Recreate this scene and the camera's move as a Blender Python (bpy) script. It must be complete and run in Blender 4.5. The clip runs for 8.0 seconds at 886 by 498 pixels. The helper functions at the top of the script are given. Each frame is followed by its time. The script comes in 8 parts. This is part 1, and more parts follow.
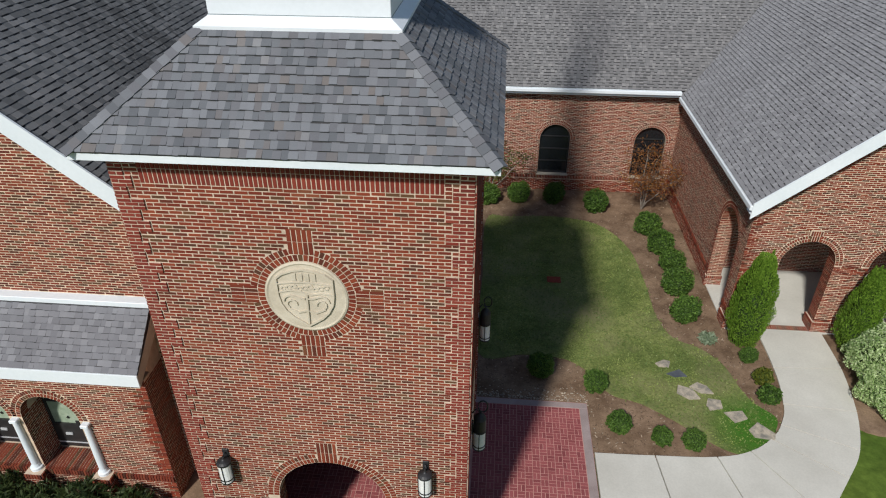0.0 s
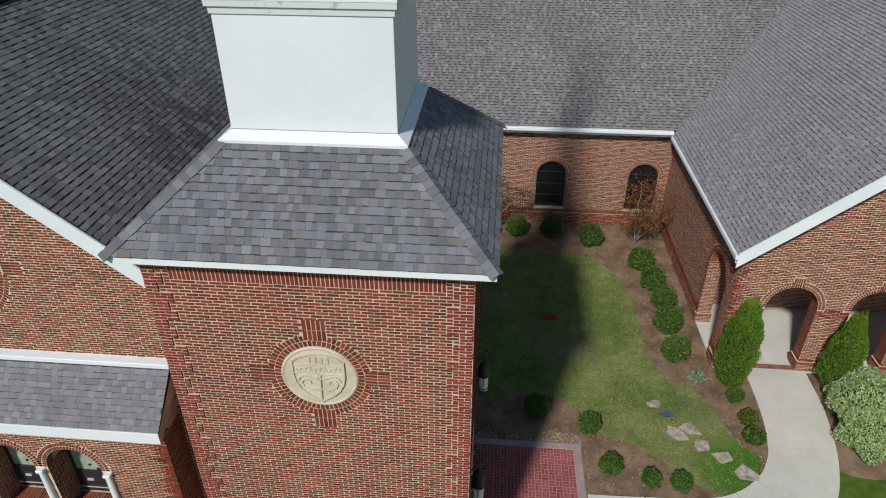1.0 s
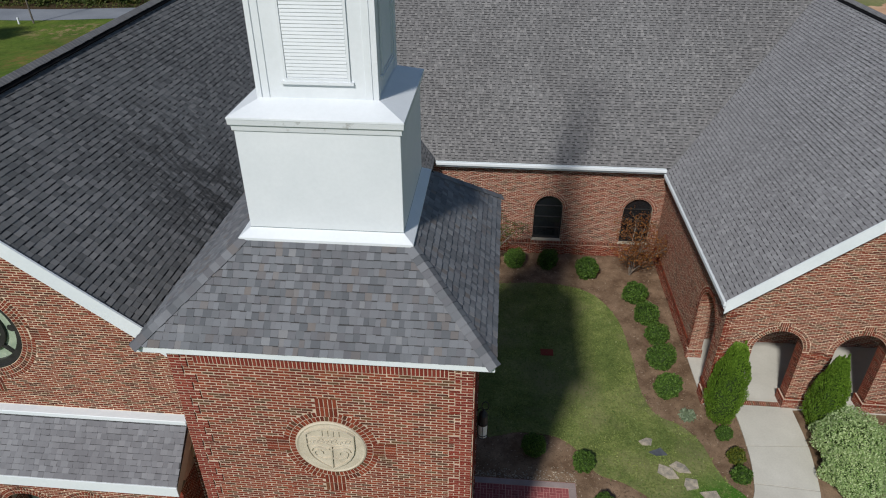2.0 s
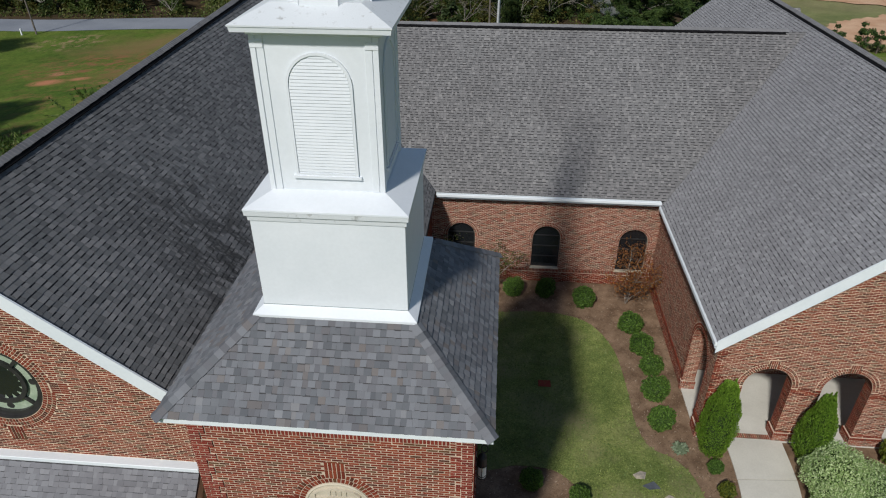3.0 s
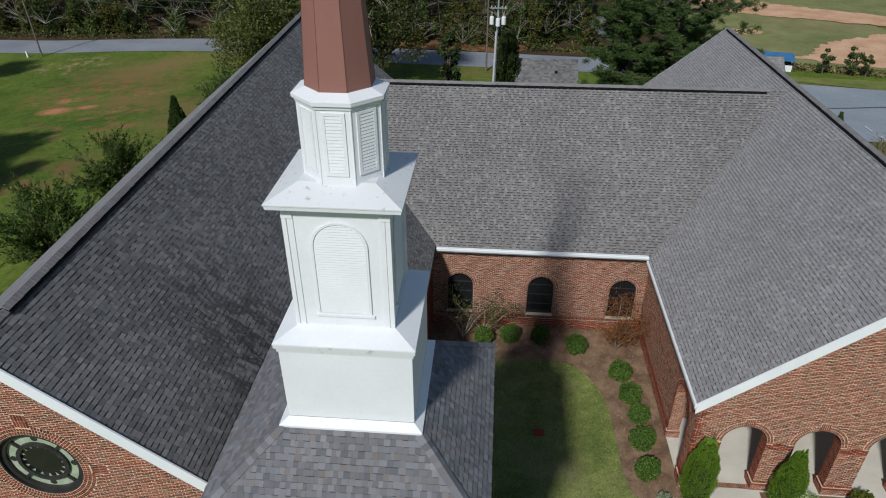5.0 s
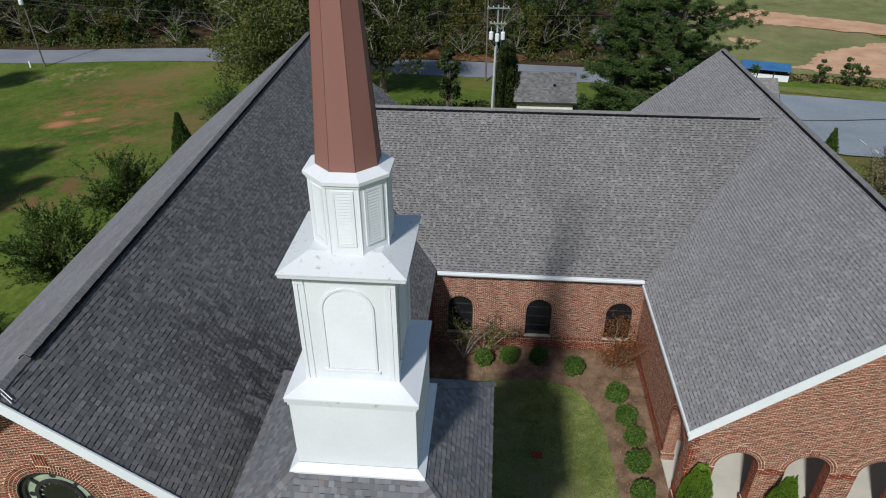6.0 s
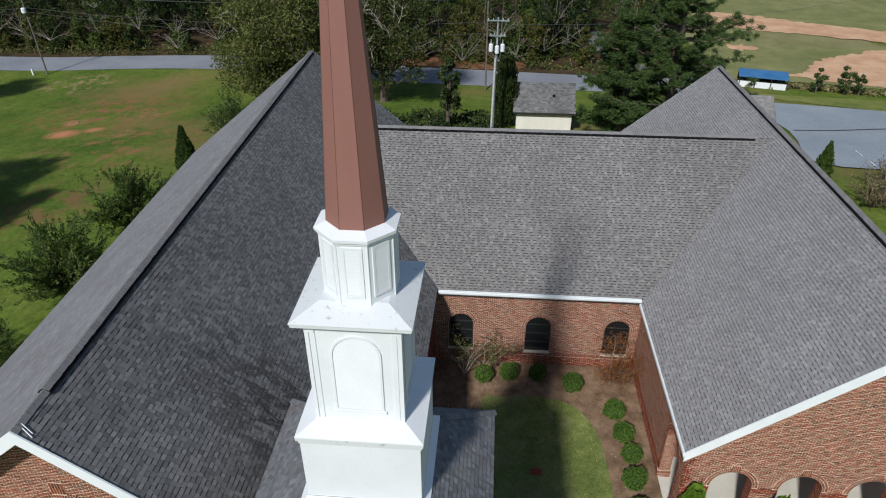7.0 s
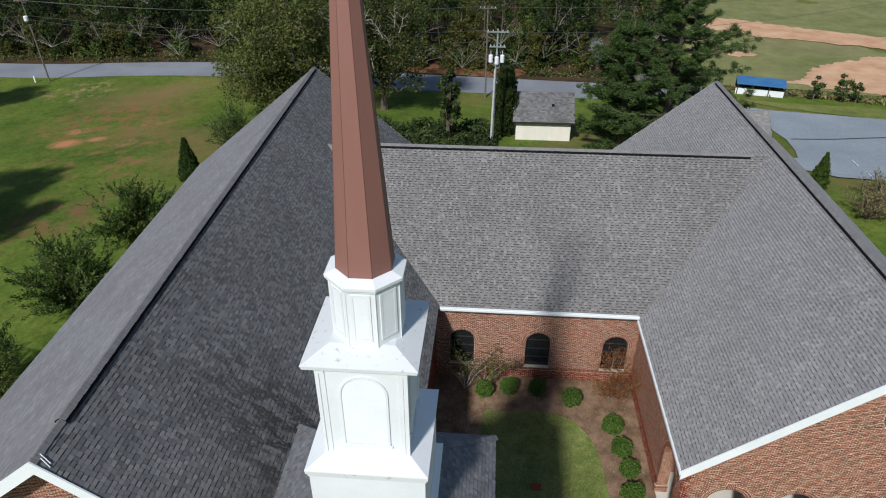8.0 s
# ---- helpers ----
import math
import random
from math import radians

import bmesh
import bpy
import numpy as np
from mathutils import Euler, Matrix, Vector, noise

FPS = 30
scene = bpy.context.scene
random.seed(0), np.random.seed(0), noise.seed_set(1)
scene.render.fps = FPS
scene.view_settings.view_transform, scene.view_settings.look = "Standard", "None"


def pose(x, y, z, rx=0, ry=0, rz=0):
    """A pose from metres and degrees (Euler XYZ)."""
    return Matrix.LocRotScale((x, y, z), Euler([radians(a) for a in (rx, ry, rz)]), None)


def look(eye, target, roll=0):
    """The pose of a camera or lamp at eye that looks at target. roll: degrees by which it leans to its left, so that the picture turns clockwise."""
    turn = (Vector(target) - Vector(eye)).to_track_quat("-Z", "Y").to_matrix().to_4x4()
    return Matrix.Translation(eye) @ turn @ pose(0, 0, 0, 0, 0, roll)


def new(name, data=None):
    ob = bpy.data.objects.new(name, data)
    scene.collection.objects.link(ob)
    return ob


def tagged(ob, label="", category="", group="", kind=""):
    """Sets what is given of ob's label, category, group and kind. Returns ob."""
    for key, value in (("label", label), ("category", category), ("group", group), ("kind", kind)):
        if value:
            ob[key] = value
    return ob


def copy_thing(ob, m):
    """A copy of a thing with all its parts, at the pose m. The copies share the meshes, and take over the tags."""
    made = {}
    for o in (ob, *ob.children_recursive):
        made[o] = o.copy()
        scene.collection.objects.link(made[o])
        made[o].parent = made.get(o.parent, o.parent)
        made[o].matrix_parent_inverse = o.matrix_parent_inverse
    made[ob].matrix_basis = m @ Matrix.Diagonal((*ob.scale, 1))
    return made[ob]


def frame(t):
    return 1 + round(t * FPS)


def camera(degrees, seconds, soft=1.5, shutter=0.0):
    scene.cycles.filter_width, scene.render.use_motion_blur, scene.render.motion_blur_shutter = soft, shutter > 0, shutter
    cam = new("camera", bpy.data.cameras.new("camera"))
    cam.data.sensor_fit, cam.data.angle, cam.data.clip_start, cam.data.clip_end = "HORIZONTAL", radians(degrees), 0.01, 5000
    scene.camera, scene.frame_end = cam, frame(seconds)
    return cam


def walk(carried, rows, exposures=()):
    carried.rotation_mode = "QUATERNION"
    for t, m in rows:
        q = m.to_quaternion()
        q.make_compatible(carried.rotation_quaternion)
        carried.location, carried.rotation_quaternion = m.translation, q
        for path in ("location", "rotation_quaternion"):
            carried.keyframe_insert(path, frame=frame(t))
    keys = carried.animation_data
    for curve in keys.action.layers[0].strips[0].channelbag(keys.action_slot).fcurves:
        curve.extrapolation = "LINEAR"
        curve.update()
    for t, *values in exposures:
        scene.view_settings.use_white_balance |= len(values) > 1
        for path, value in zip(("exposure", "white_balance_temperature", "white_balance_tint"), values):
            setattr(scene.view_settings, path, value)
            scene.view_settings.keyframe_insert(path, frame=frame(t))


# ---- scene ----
cam = camera(68.0, 8.0, soft=1.1)
METRES, EYE, TILT, LEAN, TURN = 12.3, 14.38, -32.0, 0.0, 5.0
ROWS = [
    (0.0, 0.0, 0.0, 0.0, 0.0, 0.0, -0.0),
    (0.5, -0.0008, -0.0402, 0.0584, -0.04, 0.03, 0.01),
    (1.0, -0.003, -0.0811, 0.122, -0.05, 0.06, 0.04),
    (1.5, -0.0053, -0.1233, 0.1864, -0.09, 0.06, 0.07),
    (3.0, -0.0109, -0.2217, 0.3656, -0.16, 0.08, 0.06),
    (3.5, -0.012, -0.257, 0.4181, -0.22, 0.12, 0.12),
    (4.0, -0.0142, -0.2976, 0.4689, -0.23, 0.13, 0.13),
    (4.5, -0.0151, -0.3367, 0.5194, -0.26, 0.16, 0.15),
    (6.0, -0.0191, -0.4368, 0.6744, -0.3, 0.21, 0.25),
    (6.5, -0.0218, -0.4657, 0.7173, -0.31, 0.19, 0.26),
    (7.0, -0.026, -0.4935, 0.7581, -0.34, 0.2, 0.27),
    (7.5, -0.0297, -0.5208, 0.7987, -0.36, 0.2, 0.3),
    (8.0, -0.0336, -0.545, 0.8359, -0.38, 0.19, 0.32),
]
walk(cam, [(t, pose(0, 0, EYE, TILT, LEAN, TURN) @ pose(METRES * x, METRES * y, METRES * z, 90 + pitch, roll, yaw)) for t, x, y, z, yaw, pitch, roll in ROWS],
     exposures=[(0.0, 0.08), (1.0, -0.06), (2.0, -0.14), (4.5, -0.12), (6.5, 0.06), (8.0, 0.19)])

# ---- light: a clear day, sun behind the camera and a little to the left ----
SUN_EL, SUN_SIDE, SUN_BACK = radians(42), -0.342, -0.95
world = bpy.data.worlds.new("world")
scene.world = world
world.use_nodes = True
wn = world.node_tree.nodes
sky = wn.new("ShaderNodeTexSky")
sky.sky_type = "NISHITA"
sky.sun_disc = False
sky.sun_elevation = SUN_EL
sky.sun_rotation = math.atan2(SUN_SIDE, SUN_BACK)
sky.dust_density = 0.5
sky.ozone_density = 2.0
wn["Background"].inputs["Strength"].default_value = 0.076
world.node_tree.links.new(sky.outputs[0], wn["Background"].inputs["Color"])
to_sun = Vector((SUN_SIDE, SUN_BACK, 0)).normalized() * math.cos(SUN_EL) + Vector((0, 0, math.sin(SUN_EL)))
sun = new("sun", bpy.data.lights.new("sun", "SUN"))
sun.data.energy, sun.data.angle, sun.data.color = 3.83, radians(3.9), (1.0, 0.968, 0.925)
sun.matrix_world = look(to_sun * 60, (0, 0, 0))
scene.view_settings.exposure = 0.0


# ---- materials ----
def mat(name, rough=0.8, metal=0.0, spec=0.4):
    m = bpy.data.materials.new(name)
    m.use_nodes = True
    b = m.node_tree.nodes["Principled BSDF"]
    b.inputs["Roughness"].default_value = rough
    b.inputs["Metallic"].default_value = metal
    b.inputs["Specular IOR Level"].default_value = spec
    return m, m.node_tree.nodes, m.node_tree.links, b


def ramp(nodes, links, src, stops, constant=False):
    r = nodes.new("ShaderNodeValToRGB")
    if constant:
        r.color_ramp.interpolation = "CONSTANT"
    el = r.color_ramp.elements
    while len(el) < len(stops):
        el.new(0.5)
    for e, (p, c) in zip(el, stops):
        e.position, e.color = p, (*c, 1)
    links.new(src, r.inputs[0])
    return r.outputs[0]


def noise_of(nodes, links, scale, detail=4.0, rough=0.55, stretch=(1, 1, 1), obj=False):
    tc = nodes.new("ShaderNodeNewGeometry")
    n = nodes.new("ShaderNodeTexNoise")
    n.inputs["Scale"].default_value, n.inputs["Detail"].default_value, n.inputs["Roughness"].default_value = scale, detail, rough
    mp = nodes.new("ShaderNodeMapping")
    mp.inputs["Scale"].default_value = stretch
    links.new(tc.outputs["Position"], mp.inputs[0])
    links.new(mp.outputs[0], n.inputs["Vector"])
    return n.outputs["Fac"]


def mix(nodes, links, fac, a, b, mode="MIX"):
    x = nodes.new("ShaderNodeMix")
    x.data_type, x.blend_type = "RGBA", mode
    for sock, v in ((x.inputs[0], fac), (x.inputs[6], a), (x.inputs[7], b)):
        if isinstance(v, (int, float)):
            sock.default_value = v
        elif isinstance(v, tuple):
            sock.default_value = (*v, 1)
        else:
            links.new(v, sock)
    return x.outputs[2]


def bump(nodes, links, b, src, strength=0.3, dist=0.01):
    n = nodes.new("ShaderNodeBump")
    n.inputs["Strength"].default_value, n.inputs["Distance"].default_value = strength, dist
    links.new(src, n.inputs["Height"])
    links.new(n.outputs[0], b.inputs["Normal"])


def rand_of(nodes, island):
    if island:
        return nodes.new("ShaderNodeNewGeometry").outputs["Random Per Island"]
    return nodes.new("ShaderNodeObjectInfo").outputs["Random"]


def piece_mat(name, stops, island=True, rough=0.85, grain=60.0, grain_amt=0.25, blotch=0.7, blotch_amt=0.25, spec=0.25, blotch_tint=(0.55, 0.5, 0.5)):
    """Pieces that differ one by one: a ramp over a random number, stains over the whole surface and fine grain."""
    m, n, l, b = mat(name, rough, 0, spec)
    col = ramp(n, l, rand_of(n, island), stops)
    st = ramp(n, l, noise_of(n, l, blotch, 5), ((0.38, blotch_tint), (0.62, (1, 1, 1))))
    col = mix(n, l, blotch_amt, col, mix(n, l, 1.0, col, st, "MULTIPLY"))
    g = noise_of(n, l, grain, 3)
    gr = ramp(n, l, g, ((0.3, (0.6, 0.6, 0.6)), (0.7, (1.25, 1.25, 1.25))))
    col = mix(n, l, grain_amt, col, mix(n, l, 1.0, col, gr, "MULTIPLY"))
    l.new(col, b.inputs["Base Color"])
    bump(n, l, b, g, 0.35, 0.004)
    return m


def plain_mat(name, a, c, scale=3.0, rough=0.6, fine=40.0, bump_amt=0.2, spec=0.4, metal=0.0, stretch=(1, 1, 1), lo=0.35, hi=0.65, fine_amt=0.6):
    m, n, l, b = mat(name, rough, metal, spec)
    col = ramp(n, l, noise_of(n, l, scale, 6, 0.6, stretch), ((lo, a), (hi, c)))
    f = noise_of(n, l, fine, 3)
    fr = ramp(n, l, f, ((0.3, (0.8, 0.8, 0.8)), (0.7, (1.12, 1.12, 1.12))))
    l.new(mix(n, l, fine_amt, col, mix(n, l, 1.0, col, fr, "MULTIPLY")), b.inputs["Base Color"])
    bump(n, l, b, f, bump_amt, 0.006)
    return m


BRICK_STOPS = ((0.00, (0.222, 0.041, 0.020)), (0.30, (0.150, 0.027, 0.015)), (0.55, (0.262, 0.056, 0.026)), (0.76, (0.128, 0.027, 0.016)), (0.86, (0.085, 0.031, 0.019)), (0.94, (0.125, 0.062, 0.030)), (1.00, (0.245, 0.066, 0.032)))
RED_STOPS = ((0.0, (0.226, 0.036, 0.023)), (0.4, (0.173, 0.029, 0.020)), (0.75, (0.250, 0.048, 0.030)), (1.0, (0.144, 0.029, 0.021)))
TAN_STOPS = ((0.00, (0.223, 0.049, 0.024)), (0.28, (0.166, 0.030, 0.017)), (0.50, (0.252, 0.064, 0.032)), (0.70, (0.117, 0.027, 0.017)), (0.86, (0.074, 0.029, 0.017)), (0.95, (0.113, 0.058, 0.029)), (1.00, (0.242, 0.064, 0.032)))
M_BRICK = piece_mat("brick_red", BRICK_STOPS)
M_BRICK_ONE = piece_mat("brick_red_single", BRICK_STOPS, island=False)
M_QUOIN = piece_mat("brick_deep_red", RED_STOPS)
M_TAN = piece_mat("brick_orange", TAN_STOPS)
M_MORTAR = plain_mat("mortar", (0.45, 0.355, 0.27), (0.64, 0.515, 0.40), 4.0, 0.95, 90, 0.3, 0.1)
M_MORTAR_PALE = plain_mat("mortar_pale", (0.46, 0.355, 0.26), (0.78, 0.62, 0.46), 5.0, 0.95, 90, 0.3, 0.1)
# One shingle type; each slope's tone carries part of its sun or shade.
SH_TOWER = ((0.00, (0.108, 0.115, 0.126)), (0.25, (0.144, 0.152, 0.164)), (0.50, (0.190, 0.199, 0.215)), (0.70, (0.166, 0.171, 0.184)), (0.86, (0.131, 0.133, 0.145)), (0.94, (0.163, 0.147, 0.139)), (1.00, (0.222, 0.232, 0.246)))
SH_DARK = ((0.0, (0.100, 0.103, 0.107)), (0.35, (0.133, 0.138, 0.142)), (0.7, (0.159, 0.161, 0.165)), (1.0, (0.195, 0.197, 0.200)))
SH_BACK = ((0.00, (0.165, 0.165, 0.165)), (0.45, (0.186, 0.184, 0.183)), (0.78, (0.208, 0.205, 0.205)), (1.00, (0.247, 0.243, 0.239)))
SH_LIT = ((0.00, (0.221, 0.222, 0.230)), (0.45, (0.248, 0.248, 0.257)), (0.78, (0.272, 0.274, 0.282)), (1.00, (0.314, 0.315, 0.322)))
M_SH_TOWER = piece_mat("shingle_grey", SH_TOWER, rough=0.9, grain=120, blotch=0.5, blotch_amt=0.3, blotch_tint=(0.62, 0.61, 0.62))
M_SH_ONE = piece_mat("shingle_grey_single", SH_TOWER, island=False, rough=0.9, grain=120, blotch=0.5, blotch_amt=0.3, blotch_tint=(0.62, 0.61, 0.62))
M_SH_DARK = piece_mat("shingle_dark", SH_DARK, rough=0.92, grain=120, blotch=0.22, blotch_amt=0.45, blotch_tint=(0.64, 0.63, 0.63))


def ragged_patch(m, centre, radius, colour, scale, lo, hi, stretch=(1, 1, 1), detail=6.0, core=0.35, veins=0.0):
    """A ragged patch of another colour on one stretch of a surface."""
    n, l = m.node_tree.nodes, m.node_tree.links
    b = n["Principled BSDF"]
    src = b.inputs["Base Color"].links[0].from_socket
    geo = n.new("ShaderNodeNewGeometry")
    dist = n.new("ShaderNodeVectorMath")
    dist.operation = "DISTANCE"
    dist.inputs[1].default_value = centre
    l.new(geo.outputs["Position"], dist.inputs[0])
    near = n.new("ShaderNodeMapRange")
    near.inputs[1].default_value, near.inputs[2].default_value, near.inputs[3].default_value, near.inputs[4].default_value = radius, radius * core, 0.0, 1.0
    l.new(dist.outputs["Value"], near.inputs[0])
    vein = ramp(n, l, noise_of(n, l, scale, detail, 0.72, stretch), ((0.5 - veins, (0, 0, 0)), (0.5, (1, 1, 1)), (0.5 + veins, (0, 0, 0))) if veins else ((lo, (0, 0, 0)), (hi, (1, 1, 1))))
    f = n.new("ShaderNodeMath")
    f.operation = "MULTIPLY"
    l.new(near.outputs[0], f.inputs[0])
    l.new(vein, f.inputs[1])
    l.new(mix(n, l, f.outputs[0], src, colour), b.inputs["Base Color"])


# Darker veined streaks on the nave's east slope.
ragged_patch(M_SH_DARK, (-8.7, 16.4, 10.1), 3.4, (0.06, 0.061, 0.062), 0.9, 0, 0, (0.6, 1.2, 0.6), 5.0, 0.3, 0.07)
ragged_patch(M_SH_DARK, (-6.6, 15.2, 8.4), 3.2, (0.032, 0.033, 0.034), 0.9, 0, 0, (0.6, 1.2, 0.6), 5.0, 0.35, 0.085)
M_SH_BACK = piece_mat("shingle_back_tone", SH_BACK, rough=0.92, grain=120, blotch=0.3, blotch_amt=0.35, blotch_tint=(0.64, 0.62, 0.63))
M_SH_LIT = piece_mat("shingle_lit", SH_LIT, rough=0.92, grain=120, blotch=0.3, blotch_amt=0.3, blotch_tint=(0.7, 0.68, 0.68))
M_SH_LOW = piece_mat("shingle_blue_grey", tuple((p, (0.78 * r, 0.79 * g, 0.82 * b)) for p, (r, g, b) in SH_LIT), rough=0.92, grain=120, blotch=0.5, blotch_amt=0.3)
M_SH_CAP = plain_mat("shingle_cap", (0.155, 0.155, 0.16), (0.205, 0.205, 0.21), 2.5, 0.9, 120, 0.3, 0.2)
M_SH_FLAT = plain_mat("shingle_sheet", (0.15, 0.155, 0.16), (0.20, 0.205, 0.212), 0.6, 0.9, 8, 0.4, 0.2)
M_FELT = plain_mat("roof_underlay", (0.05, 0.05, 0.052), (0.07, 0.068, 0.07), 2, 0.95, 60, 0.1, 0.1)
M_VENT = plain_mat("ridge_vent_black", (0.007, 0.007, 0.008), (0.013, 0.013, 0.014), 3, 0.95, spec=0.05)
M_WHITE = plain_mat("white_paint", (0.67, 0.71, 0.74), (0.72, 0.755, 0.785), 0.9, 0.5, 14, 0.02, fine_amt=0.12)
M_WHITE_WORN = plain_mat("white_paint_worn", (0.36, 0.37, 0.365), (0.615, 0.65, 0.67), 8.0, 0.55, 60, 0.1, lo=0.27, hi=0.4, fine_amt=0.2)
M_TRIM = plain_mat("white_trim", (0.68, 0.735, 0.765), (0.75, 0.795, 0.82), 0.6, 0.5, 12, 0.03, fine_amt=0.15)
M_COPPER = plain_mat("brown_metal", (0.222, 0.104, 0.086), (0.248, 0.122, 0.102), 0.6, 0.6, 30, 0.02, 0.25, 0.0, (1, 1, 0.3), fine_amt=0.2)
M_LINING = plain_mat("inner_brick", (0.17, 0.072, 0.048), (0.24, 0.10, 0.068), 1.5, 0.95, 14, 0.5, 0.1)
M_DARKWOOD = plain_mat("dark_porch_boards", (0.035, 0.028, 0.022), (0.055, 0.045, 0.036), 1.5, 0.8, 20, 0.3, 0.2)
M_LITTER = plain_mat("leaf_litter", (0.035, 0.026, 0.016), (0.08, 0.055, 0.03), 0.4, 0.95, 6, 0.6, 0.1)
M_SEAM = plain_mat("brown_seam", (0.15, 0.075, 0.061), (0.18, 0.09, 0.074), 1, 0.5)
M_STONE = plain_mat("cast_stone", (0.50, 0.44, 0.34), (0.60, 0.54, 0.43), 2.5, 0.9, 60, 0.2, 0.2)
M_CONC = plain_mat("concrete", (0.499, 0.485, 0.430), (0.593, 0.580, 0.520), 0.5, 0.9, 20, 0.1, 0.2, fine_amt=0.3)
M_CONC_EDGE = plain_mat("concrete_border", (0.27, 0.215, 0.205), (0.36, 0.295, 0.28), 1.5, 0.9, 40, 0.25, 0.2)
PV_STOPS = ((0.0, (0.26, 0.072, 0.074)), (0.5, (0.33, 0.098, 0.098)), (1.0, (0.22, 0.058, 0.062)))
M_PAVER = piece_mat("paver_red", PV_STOPS, rough=0.9, blotch=0.8, blotch_amt=0.3)
M_PAVER_ONE = piece_mat("paver_red_single", PV_STOPS, island=False, rough=0.9, blotch=0.8, blotch_amt=0.3)
M_SAND = plain_mat("paver_joint_sand", (0.46, 0.24, 0.205), (0.55, 0.32, 0.28), 3, 0.95, 90, 0.2, 0.1)
M_MULCH = plain_mat("mulch", (0.13, 0.083, 0.052), (0.27, 0.185, 0.122), 1.3, 0.95, 22, 0.9, 0.1, fine_amt=1.0)
M_IRON = plain_mat("black_iron", (0.012, 0.012, 0.013), (0.03, 0.03, 0.032), 6, 0.5)
M_GLOBE = plain_mat("frosted_glass", (0.72, 0.73, 0.72), (0.82, 0.82, 0.80), 4, 0.3, spec=0.5)
M_FRAME = plain_mat("dark_window_frame", (0.02, 0.02, 0.02), (0.035, 0.034, 0.034), 3, 0.45)
M_STAIN = plain_mat("pale_leaded_glass", (0.27, 0.35, 0.25), (0.40, 0.47, 0.36), 2.5, 0.25, 12, 0.1, 0.6)
M_INSIDE = plain_mat("dark_interior", (0.05, 0.045, 0.04), (0.08, 0.07, 0.06), 1, 0.9)
M_PLASTER = plain_mat("porch_plaster", (0.45, 0.41, 0.35), (0.55, 0.50, 0.43), 0.8, 0.9)
M_ROCK = plain_mat("flagstone", (0.20, 0.19, 0.165), (0.50, 0.43, 0.33), 5, 0.9, 30, 0.5, 0.2)
M_SLATE = plain_mat("slate_stone", (0.06, 0.07, 0.085), (0.12, 0.13, 0.145), 3, 0.7, 30, 0.4, 0.3)
M_BARK = plain_mat("bark", (0.07, 0.055, 0.042), (0.16, 0.13, 0.105), 6, 0.95, 30, 0.6, 0.1, stretch=(1, 1, 0.25))
M_PALEBARK = plain_mat("pale_bark", (0.26, 0.235, 0.20), (0.42, 0.38, 0.33), 4, 0.9, 30, 0.4, 0.1, stretch=(1, 1, 0.3))
M_CARPARK = plain_mat("pale_asphalt", (0.225, 0.265, 0.305), (0.30, 0.34, 0.38), 0.12, 0.9, 3, 0.2, 0.2, lo=0.3, hi=0.7)
M_ASPHALT = plain_mat("asphalt", (0.185, 0.205, 0.235), (0.235, 0.255, 0.285), 0.15, 0.9, 12, 0.2, 0.2)
M_DRIVE = plain_mat("dull_gravel", (0.10, 0.115, 0.105), (0.19, 0.20, 0.185), 0.5, 0.95, 6, 0.3, 0.1)
M_CLAY = plain_mat("clay_dirt", (0.45, 0.26, 0.155), (0.58, 0.385, 0.25), 0.3, 0.95, 6, 0.4, 0.1)
M_BANK = plain_mat("red_leaf_bank", (0.12, 0.055, 0.028), (0.26, 0.135, 0.07), 0.5, 0.95, 8, 0.5, 0.1)
M_TAR = plain_mat("tar_seal", (0.03, 0.03, 0.032), (0.05, 0.05, 0.052), 2, 0.8)
M_POLE = plain_mat("weathered_pole", (0.10, 0.085, 0.07), (0.17, 0.15, 0.13), 2, 0.9)
M_GALV = plain_mat("galvanised", (0.45, 0.47, 0.49), (0.6, 0.62, 0.63), 3, 0.5, metal=0.2)
M_BLUE = plain_mat("blue_metal", (0.03, 0.13, 0.30), (0.05, 0.17, 0.36), 0.6, 0.5)
M_CREAM = plain_mat("cream_siding", (0.66, 0.645, 0.58), (0.76, 0.75, 0.69), 0.8, 0.7, 12, 0.1, stretch=(1, 1, 0.3))
M_WIRE = plain_mat("cable", (0.05, 0.05, 0.05), (0.09, 0.09, 0.09), 3, 0.7)
M_SOFFIT = plain_mat("soffit_brown", (0.20, 0.17, 0.13), (0.26, 0.22, 0.17), 1, 0.8)


def glass_mat(name):
    m, n, l, b = mat(name, 0.06, 0, 0.7)
    b.inputs["Base Color"].default_value = (0.012, 0.014, 0.016, 1)
    return m


M_GLASS = glass_mat("dark_glass")


